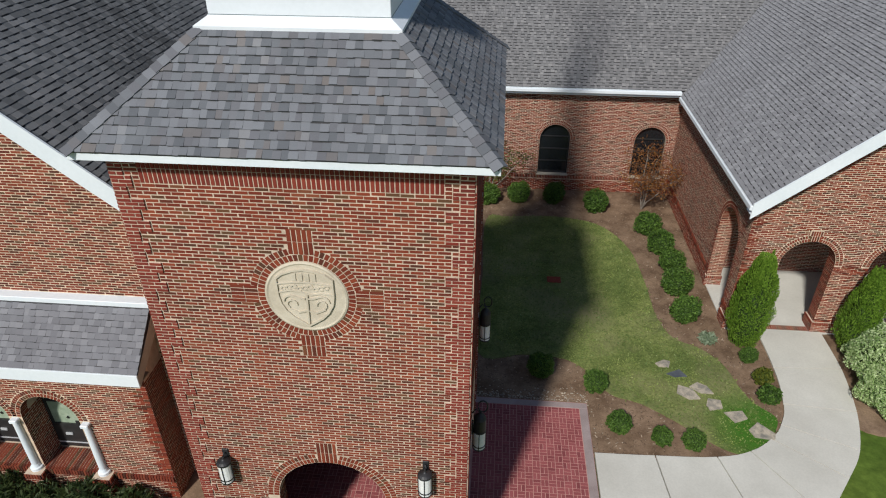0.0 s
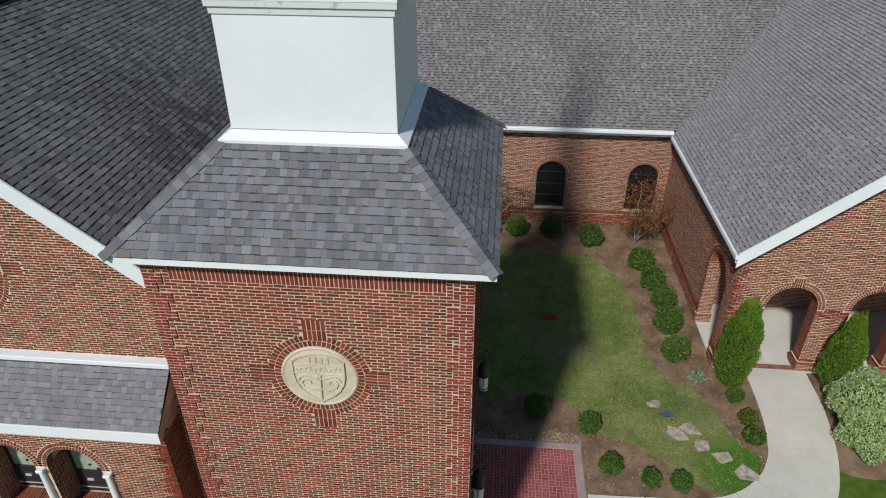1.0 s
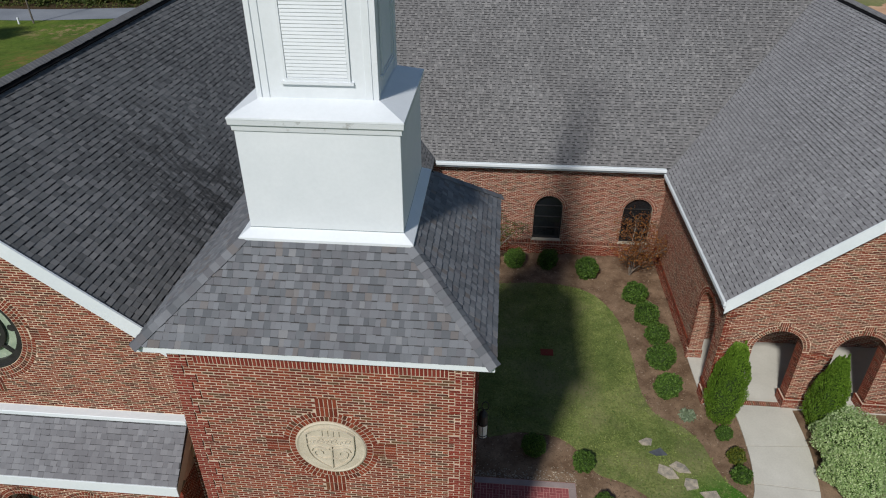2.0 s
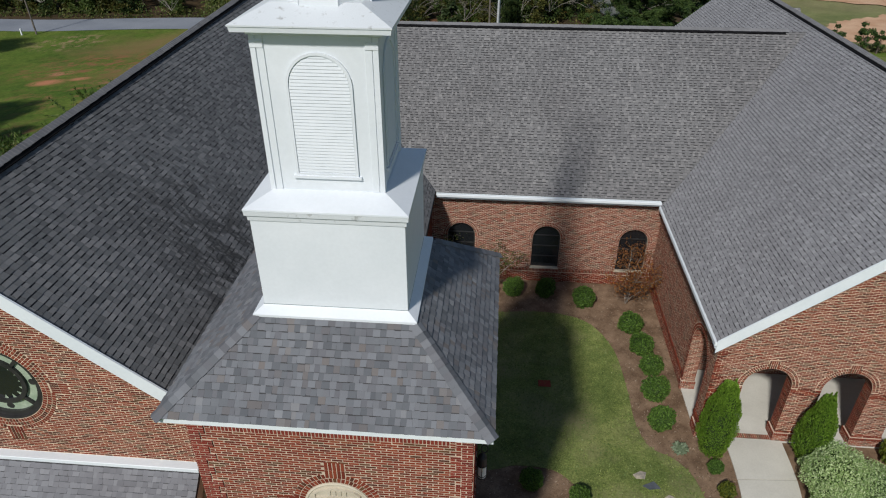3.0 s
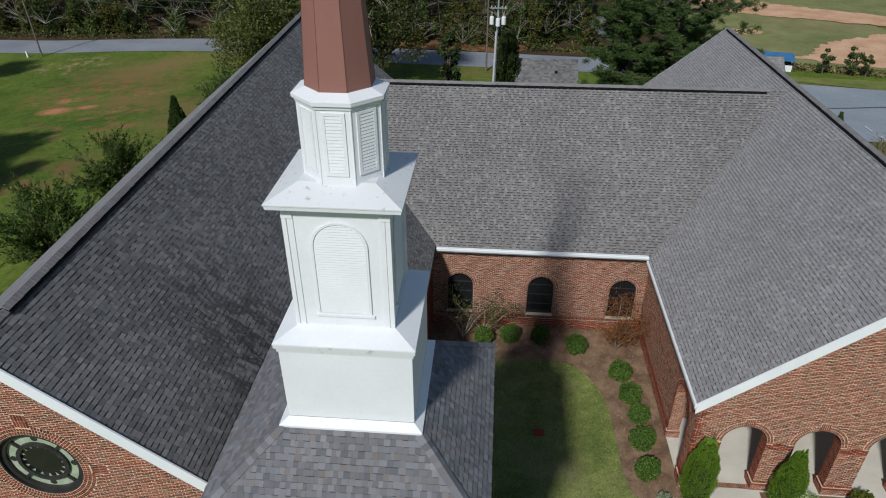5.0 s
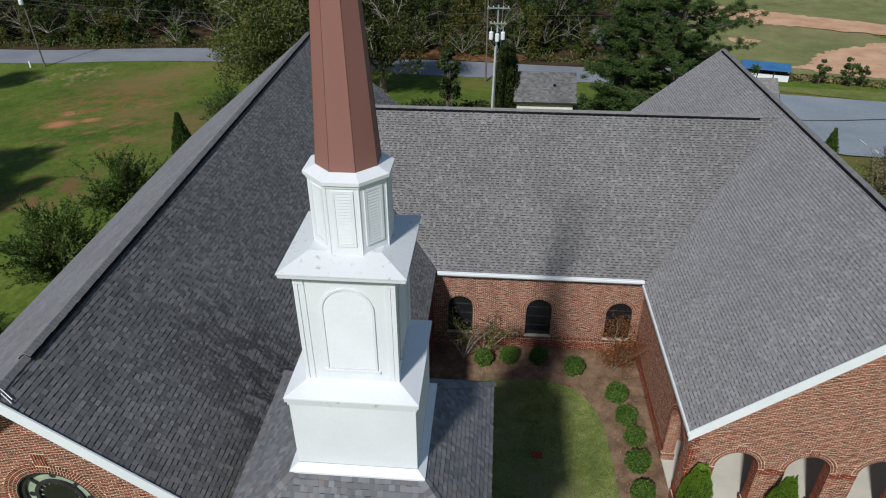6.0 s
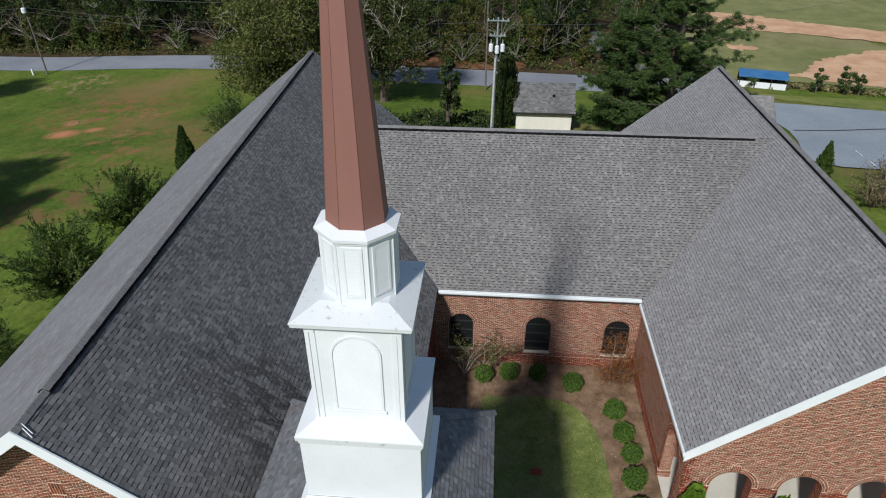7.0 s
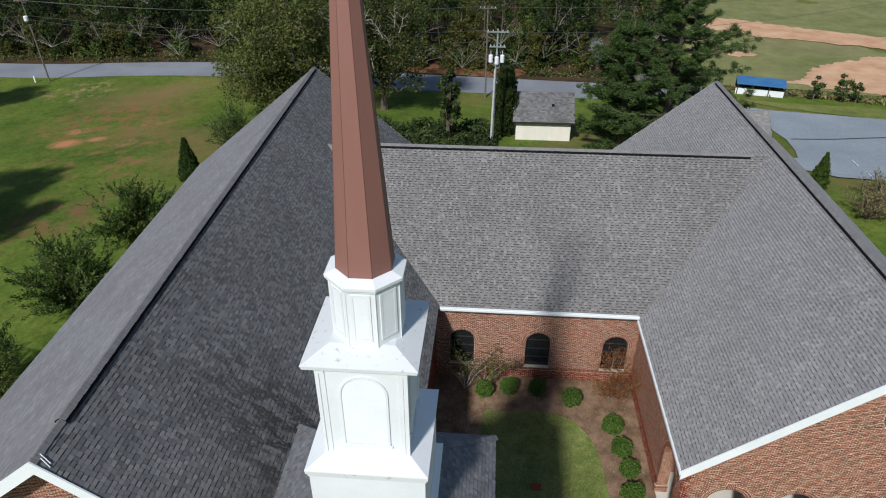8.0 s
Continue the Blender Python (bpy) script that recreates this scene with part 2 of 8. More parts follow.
def leaf_mat(name, stops, trans=0.35, rough=0.6, stands=None, patch=0.16):
    m, n, l, b = mat(name, rough, 0, 0.3)
    r = n.new("ShaderNodeNewGeometry").outputs["Random Per Island"]
    col = ramp(n, l, r, stops)
    big = ramp(n, l, noise_of(n, l, 0.35, 3), ((0.35, (0.72, 0.75, 0.7)), (0.65, (1.15, 1.1, 1.0))))
    col = mix(n, l, 0.7, col, mix(n, l, 1.0, col, big, "MULTIPLY"))
    if stands:
        col = mix(n, l, 1.0, col, ramp(n, l, noise_of(n, l, patch, 3), stands), "MULTIPLY")
    l.new(col, b.inputs["Base Color"])
    tr = n.new("ShaderNodeBsdfTranslucent")
    l.new(col, tr.inputs["Color"])
    mx = n.new("ShaderNodeMixShader")
    mx.inputs[0].default_value = trans
    l.new(b.outputs[0], mx.inputs[1])
    l.new(tr.outputs[0], mx.inputs[2])
    l.new(mx.outputs[0], n["Material Output"].inputs[0])
    return m


L_BOX = leaf_mat("boxwood_leaf", ((0.0, (0.035, 0.08, 0.014)), (0.5, (0.08, 0.16, 0.026)), (1.0, (0.15, 0.265, 0.05))))
L_YEL = leaf_mat("yellow_shrub_leaf", ((0.0, (0.07, 0.10, 0.015)), (0.6, (0.13, 0.16, 0.02)), (1.0, (0.20, 0.20, 0.03))))
L_CYP = leaf_mat("arborvitae_leaf", ((0.0, (0.09, 0.18, 0.02)), (0.5, (0.17, 0.31, 0.034)), (1.0, (0.27, 0.43, 0.06))))
L_VAR = leaf_mat("variegated_leaf", ((0.0, (0.18, 0.31, 0.09)), (0.45, (0.38, 0.52, 0.23)), (1.0, (0.64, 0.75, 0.46))))
L_TREE = leaf_mat("oak_leaf", ((0.0, (0.035, 0.055, 0.014)), (0.5, (0.065, 0.092, 0.025)), (0.85, (0.10, 0.12, 0.038)), (1.0, (0.15, 0.125, 0.045))))
L_WOOD = leaf_mat("woodland_leaf", ((0.00, (0.019, 0.040, 0.010)), (0.50, (0.041, 0.072, 0.019)), (0.88, (0.075, 0.109, 0.029)), (0.97, (0.128, 0.132, 0.030)), (1.00, (0.151, 0.090, 0.030))), 0.4, 0.6, ((0.32, (0.4, 0.5, 0.5)), (0.45, (0.9, 0.95, 0.85)), (0.54, (1.15, 1.1, 0.8)), (0.6, (0.6, 0.75, 0.7)), (0.72, (1.1, 1.1, 0.85))))
L_WOOD_DARK = leaf_mat("evergreen_woodland_leaf", ((0.00, (0.012, 0.028, 0.008)), (0.60, (0.026, 0.052, 0.014)), (1.00, (0.052, 0.086, 0.022))), 0.3)
L_WOOD_MID = leaf_mat("green_woodland_leaf", ((0.00, (0.038, 0.072, 0.015)), (0.60, (0.081, 0.128, 0.029)), (1.00, (0.128, 0.170, 0.043))), 0.4)
L_WOOD_GOLD = leaf_mat("yellowing_woodland_leaf", ((0.00, (0.052, 0.062, 0.015)), (0.60, (0.105, 0.115, 0.027)), (1.00, (0.171, 0.144, 0.041))), 0.4)
M_TWIG = plain_mat("grey_twig", (0.16, 0.145, 0.125), (0.30, 0.275, 0.24), 3, 0.9)
M_TEAL = plain_mat("dull_green_steel", (0.17, 0.215, 0.215), (0.26, 0.31, 0.31), 1.5, 0.6)
M_CHIP = piece_mat("bark_chip", ((0.0, (0.085, 0.055, 0.036)), (0.5, (0.17, 0.115, 0.075)), (0.85, (0.26, 0.185, 0.125)), (1.0, (0.44, 0.36, 0.27))))
L_IVY = leaf_mat("ivy_leaf", ((0.0, (0.017, 0.034, 0.010)), (0.5, (0.038, 0.064, 0.019)), (1.0, (0.072, 0.098, 0.030))))
L_PINE = leaf_mat("pine_needle", ((0.0, (0.02, 0.046, 0.012)), (0.5, (0.05, 0.095, 0.024)), (1.0, (0.115, 0.175, 0.045))))
L_MYRT = leaf_mat("feathery_leaf", ((0.0, (0.032, 0.068, 0.013)), (0.5, (0.072, 0.126, 0.026)), (0.9, (0.12, 0.18, 0.042)), (1.0, (0.18, 0.22, 0.065))))
L_RUST = leaf_mat("rust_leaf", ((0.0, (0.154, 0.054, 0.021)), (0.5, (0.266, 0.102, 0.034)), (1.0, (0.350, 0.165, 0.046))))
L_DRY = leaf_mat("dry_weed", ((0.0, (0.12, 0.12, 0.05)), (0.5, (0.21, 0.19, 0.09)), (1.0, (0.34, 0.28, 0.15))))
L_SAGE = leaf_mat("grey_leaf", ((0.0, (0.15, 0.21, 0.13)), (1.0, (0.28, 0.35, 0.25))))


def grass_mat(name, a, c, d, dirt, dirt_lo, dirt_hi, scale=0.25, fine=14.0, tufts=5.0):
    m, n, l, b = mat(name, 0.95, 0, 0.1)
    col = ramp(n, l, noise_of(n, l, scale, 7, 0.6), ((0.3, a), (0.5, c), (0.7, d)))
    f = noise_of(n, l, fine, 6, 0.7)
    col = mix(n, l, 0.8, col, mix(n, l, 1.0, col, ramp(n, l, f, ((0.28, (0.45, 0.48, 0.42)), (0.72, (1.4, 1.35, 1.3)))), "MULTIPLY"))
    md = noise_of(n, l, scale * tufts, 6, 0.72)
    col = mix(n, l, 0.75, col, mix(n, l, 1.0, col, ramp(n, l, md, ((0.3, (0.62, 0.66, 0.6)), (0.7, (1.3, 1.24, 1.2)))), "MULTIPLY"))
    df = ramp(n, l, noise_of(n, l, scale * 0.42, 8, 0.62), ((dirt_lo, (0, 0, 0)), (dirt_hi, (1, 1, 1))))
    col = mix(n, l, df, col, dirt)
    l.new(col, b.inputs["Base Color"])
    bump(n, l, b, f, 0.8, 0.04)
    return m


M_FIELD = grass_mat("field_grass", (0.059, 0.115, 0.018), (0.102, 0.154, 0.028), (0.155, 0.185, 0.044), (0.198, 0.139, 0.062), 0.50, 0.70, 0.09, 2.6, 7.0)
for c, r, k, sc, lo, hi in (((-50, 78, -4.4), 13, (0.235, 0.12, 0.055), 0.5, 0.48, 0.60), ((-40, 62, -2.2), 12, (0.235, 0.13, 0.06), 0.4, 0.5, 0.62), ((-38, 46, -0.6), 7, (0.16, 0.10, 0.045), 0.5, 0.46, 0.58), ((-63, 93, -5.4), 7, (0.30, 0.21, 0.12), 0.6, 0.5, 0.6), ((-49.8, 67.4, -3.4), 2.3, (0.46, 0.20, 0.105), 0.9, 0.36, 0.47), ((-46.8, 68.9, -3.3), 1.5, (0.42, 0.19, 0.10), 1.1, 0.36, 0.46), ((-51.4, 72.6, -3.7), 1.9, (0.38, 0.18, 0.10), 1.0, 0.42, 0.52), ((-42.5, 67.0, -3.0), 2.2, (0.30, 0.16, 0.085), 1.0, 0.47, 0.56), ((-44.0, 76.0, -3.9), 4.0, (0.27, 0.145, 0.075), 0.9, 0.49, 0.58)):
    ragged_patch(M_FIELD, c, r, k, sc, lo, hi, (1.1, 0.8, 1.0), 8.0, 0.35)
L_OAK = leaf_mat("browning_oak_leaf", ((0.00, (0.066, 0.090, 0.024)), (0.50, (0.125, 0.162, 0.044)), (0.88, (0.187, 0.207, 0.068)), (1.00, (0.246, 0.196, 0.076))), 0.45)
L_GRASS = leaf_mat("grass_blade", ((0.0, (0.102, 0.162, 0.038)), (0.5, (0.166, 0.227, 0.061)), (0.95, (0.223, 0.276, 0.085)), (1.0, (0.342, 0.375, 0.180))), 0.2, 0.6, ((0.36, (0.68, 0.76, 0.7)), (0.5, (1.0, 1.0, 1.0)), (0.62, (1.35, 1.25, 1.2))), 0.8)
M_OUTFIELD = grass_mat("outfield_grass", (0.15, 0.18, 0.07), (0.195, 0.212, 0.095), (0.24, 0.24, 0.12), (0.26, 0.2, 0.12), 0.55, 0.8, 0.06)
M_VERGE = grass_mat("verge_grass", (0.13, 0.165, 0.045), (0.18, 0.21, 0.065), (0.225, 0.235, 0.085), (0.24, 0.19, 0.10), 0.5, 0.75, 0.15)
M_LAWN = grass_mat("lawn_grass", (0.093, 0.133, 0.039), (0.164, 0.205, 0.066), (0.242, 0.272, 0.103), (0.233, 0.220, 0.109), 0.48, 0.70, 0.7)
ragged_patch(M_LAWN, (8.0, 13.9, 0.06), 1.7, (0.055, 0.15, 0.018), 0.8, 0.28, 0.46, (1, 1, 1), 4.0, 0.45)


# ---- builders ----
def world_of(ob):
    return (world_of(ob.parent) @ ob.matrix_parent_inverse @ ob.matrix_basis) if ob.parent else ob.matrix_basis.copy()


def link_mesh(name, me, material, parent=None, label="", kind="", category="", group=""):
    if material is not None:
        me.materials.append(material)
    ob = new(name, me)
    if parent is not None:
        ob.parent = parent
        ob.matrix_parent_inverse = world_of(parent).inverted()
    return tagged(ob, label, category, group, kind)


def part(name, bm, material, parent=None, label="", kind="", category="", group=""):
    """A bmesh as one mesh object under a thing or a part."""
    bmesh.ops.recalc_face_normals(bm, faces=bm.faces[:])
    me = bpy.data.meshes.new(name)
    bm.to_mesh(me)
    bm.free()
    return link_mesh(name, me, material, parent, label, kind, category, group)


def heap(name, pile, material, parent=None, label="", kind="", category="", group="", smooth=False):
    """A list of corners and faces as one mesh object."""
    me = bpy.data.meshes.new(name)
    me.from_pydata(pile[0], [], pile[1])
    if smooth:
        me.shade_smooth()
    me.update()
    return link_mesh(name, me, material, parent, label, kind, category, group)


def thing(name, label, category, at=(0, 0, 0), group="", kind=""):
    ob = new(name)
    ob.location = at
    ob.empty_display_size = 0.3
    return tagged(ob, label, category, group, kind)


def box(bm, x0, x1, y0, y1, z0, z1, bev=0.0):
    vs = [bm.verts.new(p) for p in ((x0, y0, z0), (x1, y0, z0), (x1, y1, z0), (x0, y1, z0), (x0, y0, z1), (x1, y0, z1), (x1, y1, z1), (x0, y1, z1))]
    fs = [bm.faces.new([vs[i] for i in q]) for q in ((0, 3, 2, 1), (4, 5, 6, 7), (0, 1, 5, 4), (1, 2, 6, 5), (2, 3, 7, 6), (3, 0, 4, 7))]
    if bev:
        es = list({e for f in fs for e in f.edges})
        bmesh.ops.bevel(bm, geom=es, offset=bev, segments=1, affect="EDGES")
    return bm


def new_box(*a, **k):
    return box(bmesh.new(), *a, **k)


def loft(bm, rings, cap=True):
    """Skin through rings of equal count."""
    loops = [[bm.verts.new(p) for p in r] for r in rings]
    n = len(loops[0])
    for a, b in zip(loops, loops[1:]):
        for i in range(n):
            bm.faces.new((a[i], a[(i + 1) % n], b[(i + 1) % n], b[i]))
    if cap:
        bm.faces.new(loops[0][::-1])
        bm.faces.new(loops[-1])
    return bm


def ring(cx, cy, z, r, n, turn=0.0):
    return [(cx + r * math.cos(2 * math.pi * i / n + turn), cy + r * math.sin(2 * math.pi * i / n + turn), z) for i in range(n)]


def square(cx, cy, z, h):
    return [(cx - h, cy - h, z), (cx + h, cy - h, z), (cx + h, cy + h, z), (cx - h, cy + h, z)]


def tube(bm, pts, radii, n=6):
    """A round bar along a line of points."""
    rings = []
    for i, p in enumerate(pts):
        a, b = Vector(pts[max(i - 1, 0)]), Vector(pts[min(i + 1, len(pts) - 1)])
        d = (b - a).normalized() if (b - a).length > 1e-6 else Vector((0, 0, 1))
        s = d.cross(Vector((0.3, 0.9, 0.1))).normalized()
        t = d.cross(s)
        rings.append([Vector(p) + (s * math.cos(k * 2 * math.pi / n) + t * math.sin(k * 2 * math.pi / n)) * radii[i] for k in range(n)])
    return loft(bm, rings)


class Face:
    """A wall face: a runs along it, z up, d out of it."""

    def __init__(self, o, u, n):
        self.o, self.u, self.n = Vector(o), Vector(u), Vector(n)
        self.flip = self.u.cross(Vector((0, 0, 1))).dot(self.n) < 0

    def p(self, a, z, d=0.0):
        return self.o + self.u * a + self.n * d + Vector((0, 0, z))


def slab(face, outline, holes, thick, out=0.0):
    """A wall of that outline with openings that go through it."""
    bm = bmesh.new()
    loops = [[face.p(a, z, out) for a, z in lp] for lp in [outline, *holes]]
    rings = []
    for lp in loops:
        vs = [bm.verts.new(p) for p in lp]
        rings.append(vs)
        for i in range(len(vs)):
            bm.edges.new((vs[i], vs[(i + 1) % len(vs)]))
    bmesh.ops.triangle_fill(bm, use_beauty=True, use_dissolve=False, edges=bm.edges[:])
    front = bm.faces[:]
    back = {}
    for vs in rings:
        for v in vs:
            back[v] = bm.verts.new(v.co - face.n * thick)
    for f in front:
        bm.faces.new([back[v] for v in reversed(f.verts)])
    for vs in rings:
        for i in range(len(vs)):
            a, b = vs[i], vs[(i + 1) % len(vs)]
            bm.faces.new((a, b, back[b], back[a]))
    return bm


def arch_loop(cu, half, z0, spring, n=14):
    pts = [(cu - half, z0), (cu + half, z0)]
    return pts + [(cu + half * math.cos(math.pi * i / n), spring + half * math.sin(math.pi * i / n)) for i in range(n + 1)]


def circle_loop(cu, cz, r, n=32):
    return [(cu + r * math.cos(2 * math.pi * i / n), cz + r * math.sin(2 * math.pi * i / n)) for i in range(n)]


def in_arch(a, z, cu, half, z0, spring, grow=0.0):
    h = half + grow
    if z < z0 - grow * 0.2 or abs(a - cu) > h:
        return False
    return z <= spring or (a - cu) ** 2 + (z - spring) ** 2 < h * h


BRICK_L, BRICK_H, JOINT = 0.222, 0.0657, 0.0162


def put_brick(pile, face, a0, a1, z0, z1, d, tip=0.0025):
    """One brick on a face: its front and its four sides, with slightly eased edges."""
    v, f = pile
    k = len(v)
    for aa, zz, dd in ((a0, z0, -0.004), (a1, z0, -0.004), (a1, z1, -0.004), (a0, z1, -0.004), (a0 + tip, z0 + tip, d), (a1 - tip, z0 + tip, d), (a1 - tip, z1 - tip, d), (a0 + tip, z1 - tip, d)):
        v.append(face.p(aa, zz, dd)[:])
    qs = ((4, 5, 6, 7), (0, 1, 5, 4), (1, 2, 6, 5), (2, 3, 7, 6), (3, 0, 4, 7))
    for q in qs:
        f.append(tuple(k + i for i in (reversed(q) if face.flip else q)))


def bricks(face, a0, a1, z0, z1, ok, special=None, proud=0.0045, rng=None, skip=None, out=0.012, cut=None, jog=0.004):
    """Running bond over a stretch of a face where ok(a, z) holds. special(a, z) picks the deep red quoins, skip the stretch laid singly."""
    rng = rng or random.Random(5)
    pile, pile2, singles = ([], []), ([], []), []
    row = 0
    z = math.floor(z0 / BRICK_H) * BRICK_H
    while z < z1:
        zb, zt = z + JOINT / 2, z + BRICK_H - JOINT / 2
        zm = (zb + zt) / 2
        off = (round(z / BRICK_H) % 2) * BRICK_L / 2
        edges = [a0 - BRICK_L + off + BRICK_L * k for k in range(int((a1 - a0) / BRICK_L) + 3)]
        edges = [a0] + [e for e in edges if a0 + 0.07 < e < a1 - 0.07] + [a1]
        if cut:
            marks = cut(zm)
            edges = sorted([e for e in edges if all(abs(e - m) > 0.06 for m in marks)] + marks)
        for e0, e1 in zip(edges, edges[1:]):
            b0, b1 = e0 + (JOINT / 2 if e0 > a0 else 0), e1 - (JOINT / 2 if e1 < a1 else 0)
            if b1 - b0 > 0.03:
                n = 8
                good = [ok(b0 + (b1 - b0) * (i + 0.5) / n, zm) for i in range(n)]
                i = 0
                while i < n:
                    if good[i]:
                        j = i
                        while j < n and good[j]:
                            j += 1
                        c0, c1 = b0 + (b1 - b0) * i / n, b0 + (b1 - b0) * j / n
                        if c1 - c0 > 0.045:
                            q = special is not None and special((c0 + c1) / 2, zm)
                            dd = proud + rng.uniform(-0.0015, 0.002) + (out if q else 0)
                            zj, aj = rng.uniform(-jog, jog), rng.uniform(-jog, jog)
                            if skip and not q and j - i == n and b1 - b0 > 0.2 and skip((c0 + c1) / 2, zm):
                                singles.append(((c0 + c1) / 2 + aj, zm + zj, dd))
                            else:
                                put_brick(pile2 if q else pile, face, c0 + aj, c1 + aj, zb + zj, zt + zj, dd)
                        i = j
                    else:
                        i += 1
        z += BRICK_H
        row += 1
    return pile, pile2, singles


def ring_bricks(pile, face, cu, cz, r, depth, a_from, a_to, width=0.075, proud=0.012, ok=None):
    """Bricks set on end round a curve."""
    n = max(3, round(abs(a_to - a_from) * (r + depth / 2) / width))
    v, f = pile
    for i in range(n):
        t0 = a_from + (a_to - a_from) * (i + 0.115) / n
        t1 = a_from + (a_to - a_from) * (i + 0.885) / n
        tm = (t0 + t1) / 2
        if ok and not ok(cu + (r + depth / 2) * math.cos(tm), cz + (r + depth / 2) * math.sin(tm)):
            continue
        k = len(v)
        cs = [(r + 0.008, t0), (r + depth - 0.008, t0), (r + depth - 0.008, t1), (r + 0.008, t1)]
        for dd in (-0.004, proud * 0.5):
            for rr, tt in cs:
                v.append(face.p(cu + rr * math.cos(tt), cz + rr * math.sin(tt), dd)[:])
        for q in ((4, 5, 6, 7), (0, 1, 5, 4), (1, 2, 6, 5), (2, 3, 7, 6), (3, 0, 4, 7)):
            f.append(tuple(k + x for x in q))


def soldier_row(pile, face, a0, a1, z0, h, width=0.0735, proud=0.008, ok=None):
    n = max(1, round((a1 - a0) / width))
    w = (a1 - a0) / n
    for i in range(n):
        if ok is None or ok(a0 + (i + 0.5) * w, z0 + h / 2):
            put_brick(pile, face, a0 + i * w + 0.0075, a0 + (i + 1) * w - 0.0075, z0 + 0.005, z0 + h - 0.005, proud)


def key_block(pile, face, cu, cz, wide, high, across=False, n=5, proud=0.009):
    """The four-way accent of bricks set on end: two rows of n."""
    for r in range(2):
        for i in range(n):
            if across:
                z0 = cz - wide / 2 + wide * i / n
                put_brick(pile, face, cu - high / 2 + r * high / 2 + 0.005, cu - high / 2 + (r + 1) * high / 2 - 0.005, z0 + 0.008, z0 + wide / n - 0.008, proud)
            else:
                a0 = cu - wide / 2 + wide * i / n
                put_brick(pile, face, a0 + 0.008, a0 + wide / n - 0.008, cz - high / 2 + r * high / 2 + 0.005, cz - high / 2 + (r + 1) * high / 2 - 0.005, proud)


def inside_poly(poly, x, y):
    hit = False
    for (x0, y0), (x1, y1) in zip(poly, poly[1:] + poly[:1]):
        if (y0 > y) != (y1 > y) and x < (x1 - x0) * (y - y0) / (y1 - y0) + x0:
            hit = not hit
    return hit


def slope_frame(corners):
    o, e = Vector(corners[0]), Vector(corners[1])
    u = (e - o).normalized()
    n = u.cross(Vector(corners[2]) - o).normalized()
    if n.z < 0:
        n = -n
    s = n.cross(u)
    if s.z < 0:
        s = -s
    flat = [((Vector(c) - o).dot(u), (Vector(c) - o).dot(s)) for c in corners]
    return o, u, s, n, flat


def shingles(corners, seed, expose=0.143, wide=(0.11, 0.24), spill=0.0, skip=None, thick=(0.019, 0.006), lo=-1e9, hi=1e9, gap=-0.006, side=0.002, solid=0.12, thin=-0.006, ragged=0.006):
    """Courses of tabs up a roof slope; the first two corners are its eave."""
    o, u, s, n, flat = slope_frame(corners)
    rng = random.Random(seed)
    v, f, singles = [], [], []
    a_min, a_max = min(p[0] for p in flat), max(p[0] for p in flat)
    s_max = max(p[1] for p in flat)

    def span(t):
        """The slope's two edges at a height up it."""
        t = min(max(t, 1e-4), s_max - 1e-4)
        hits = [p[0] + (q[0] - p[0]) * (t - p[1]) / (q[1] - p[1]) for p, q in zip(flat, flat[1:] + flat[:1]) if (p[1] <= t) != (q[1] <= t)]
        return (min(hits), max(hits)) if hits else (a_min, a_max)

    i = 0
    while i * expose < s_max:
        s0 = i * expose
        a = a_min - rng.random() * 0.3
        tall = rng.random() < 0.5
        while a < a_max:
            w = rng.uniform(*wide)
            am, sm = a + w / 2, s0 + expose * 0.5
            if lo < am < hi and (inside_poly(flat, am, sm) or spill and (inside_poly(flat, am + spill, sm) or inside_poly(flat, am - spill, sm))):
                h = thick[0] if tall else thick[1]
                h += rng.uniform(-0.0015, 0.002)
                jag = rng.uniform(-ragged, ragged)
                # Gaps bare dark underlay, standing in for the shadow line of each course.
                s1 = s0 + expose + (-gap if tall and rng.random() > solid else -thin)
                b0, b1 = max(a + side, a_min), min(a + w - side, a_max)
                if b1 - b0 < 0.03:
                    pass
                elif skip and skip(am, sm):
                    singles.append((o + u * am + s * (s0 + jag), w, h, s1 - s0))
                else:
                    k = len(v)
                    (lo0, hi0), (lo1, hi1) = span(s0), span(s1)
                    c0, c1, d0, d1 = max(b0, lo0), min(b1, hi0), max(b0, lo1), min(b1, hi1)
                    d0, d1 = min(d0, c1), max(d1, c0)
                    for aa, ss, hh in ((c0, s0 + jag, h), (c1, s0 + jag, h), (d1, s1, 0.003), (d0, s1, 0.003), (c0, s0 + jag, -0.002), (c1, s0 + jag, -0.002), (d1, s1, -0.002), (d0, s1, -0.002)):
                        v.append((o + u * aa + s * ss + n * hh)[:])
                    f += [(k, k + 1, k + 2, k + 3), (k + 4, k + 5, k + 1, k), (k + 1, k + 5, k + 6, k + 2), (k + 4, k, k + 3, k + 7)]
            a += w
            tall = not tall if rng.random() < 0.86 else tall
        i += 1
    return (v, f), singles, (o, u, s, n)


def roof_deck(name, corners, parent, thick=0.12, material=None):
    """The board under the shingles."""
    o, u, s, n, flat = slope_frame(corners)
    bm = bmesh.new()
    top = [Vector(c) - n * 0.004 for c in corners]
    loft(bm, [[p - n * thick for p in top], top])
    return part(name, bm, material or M_FELT, parent)


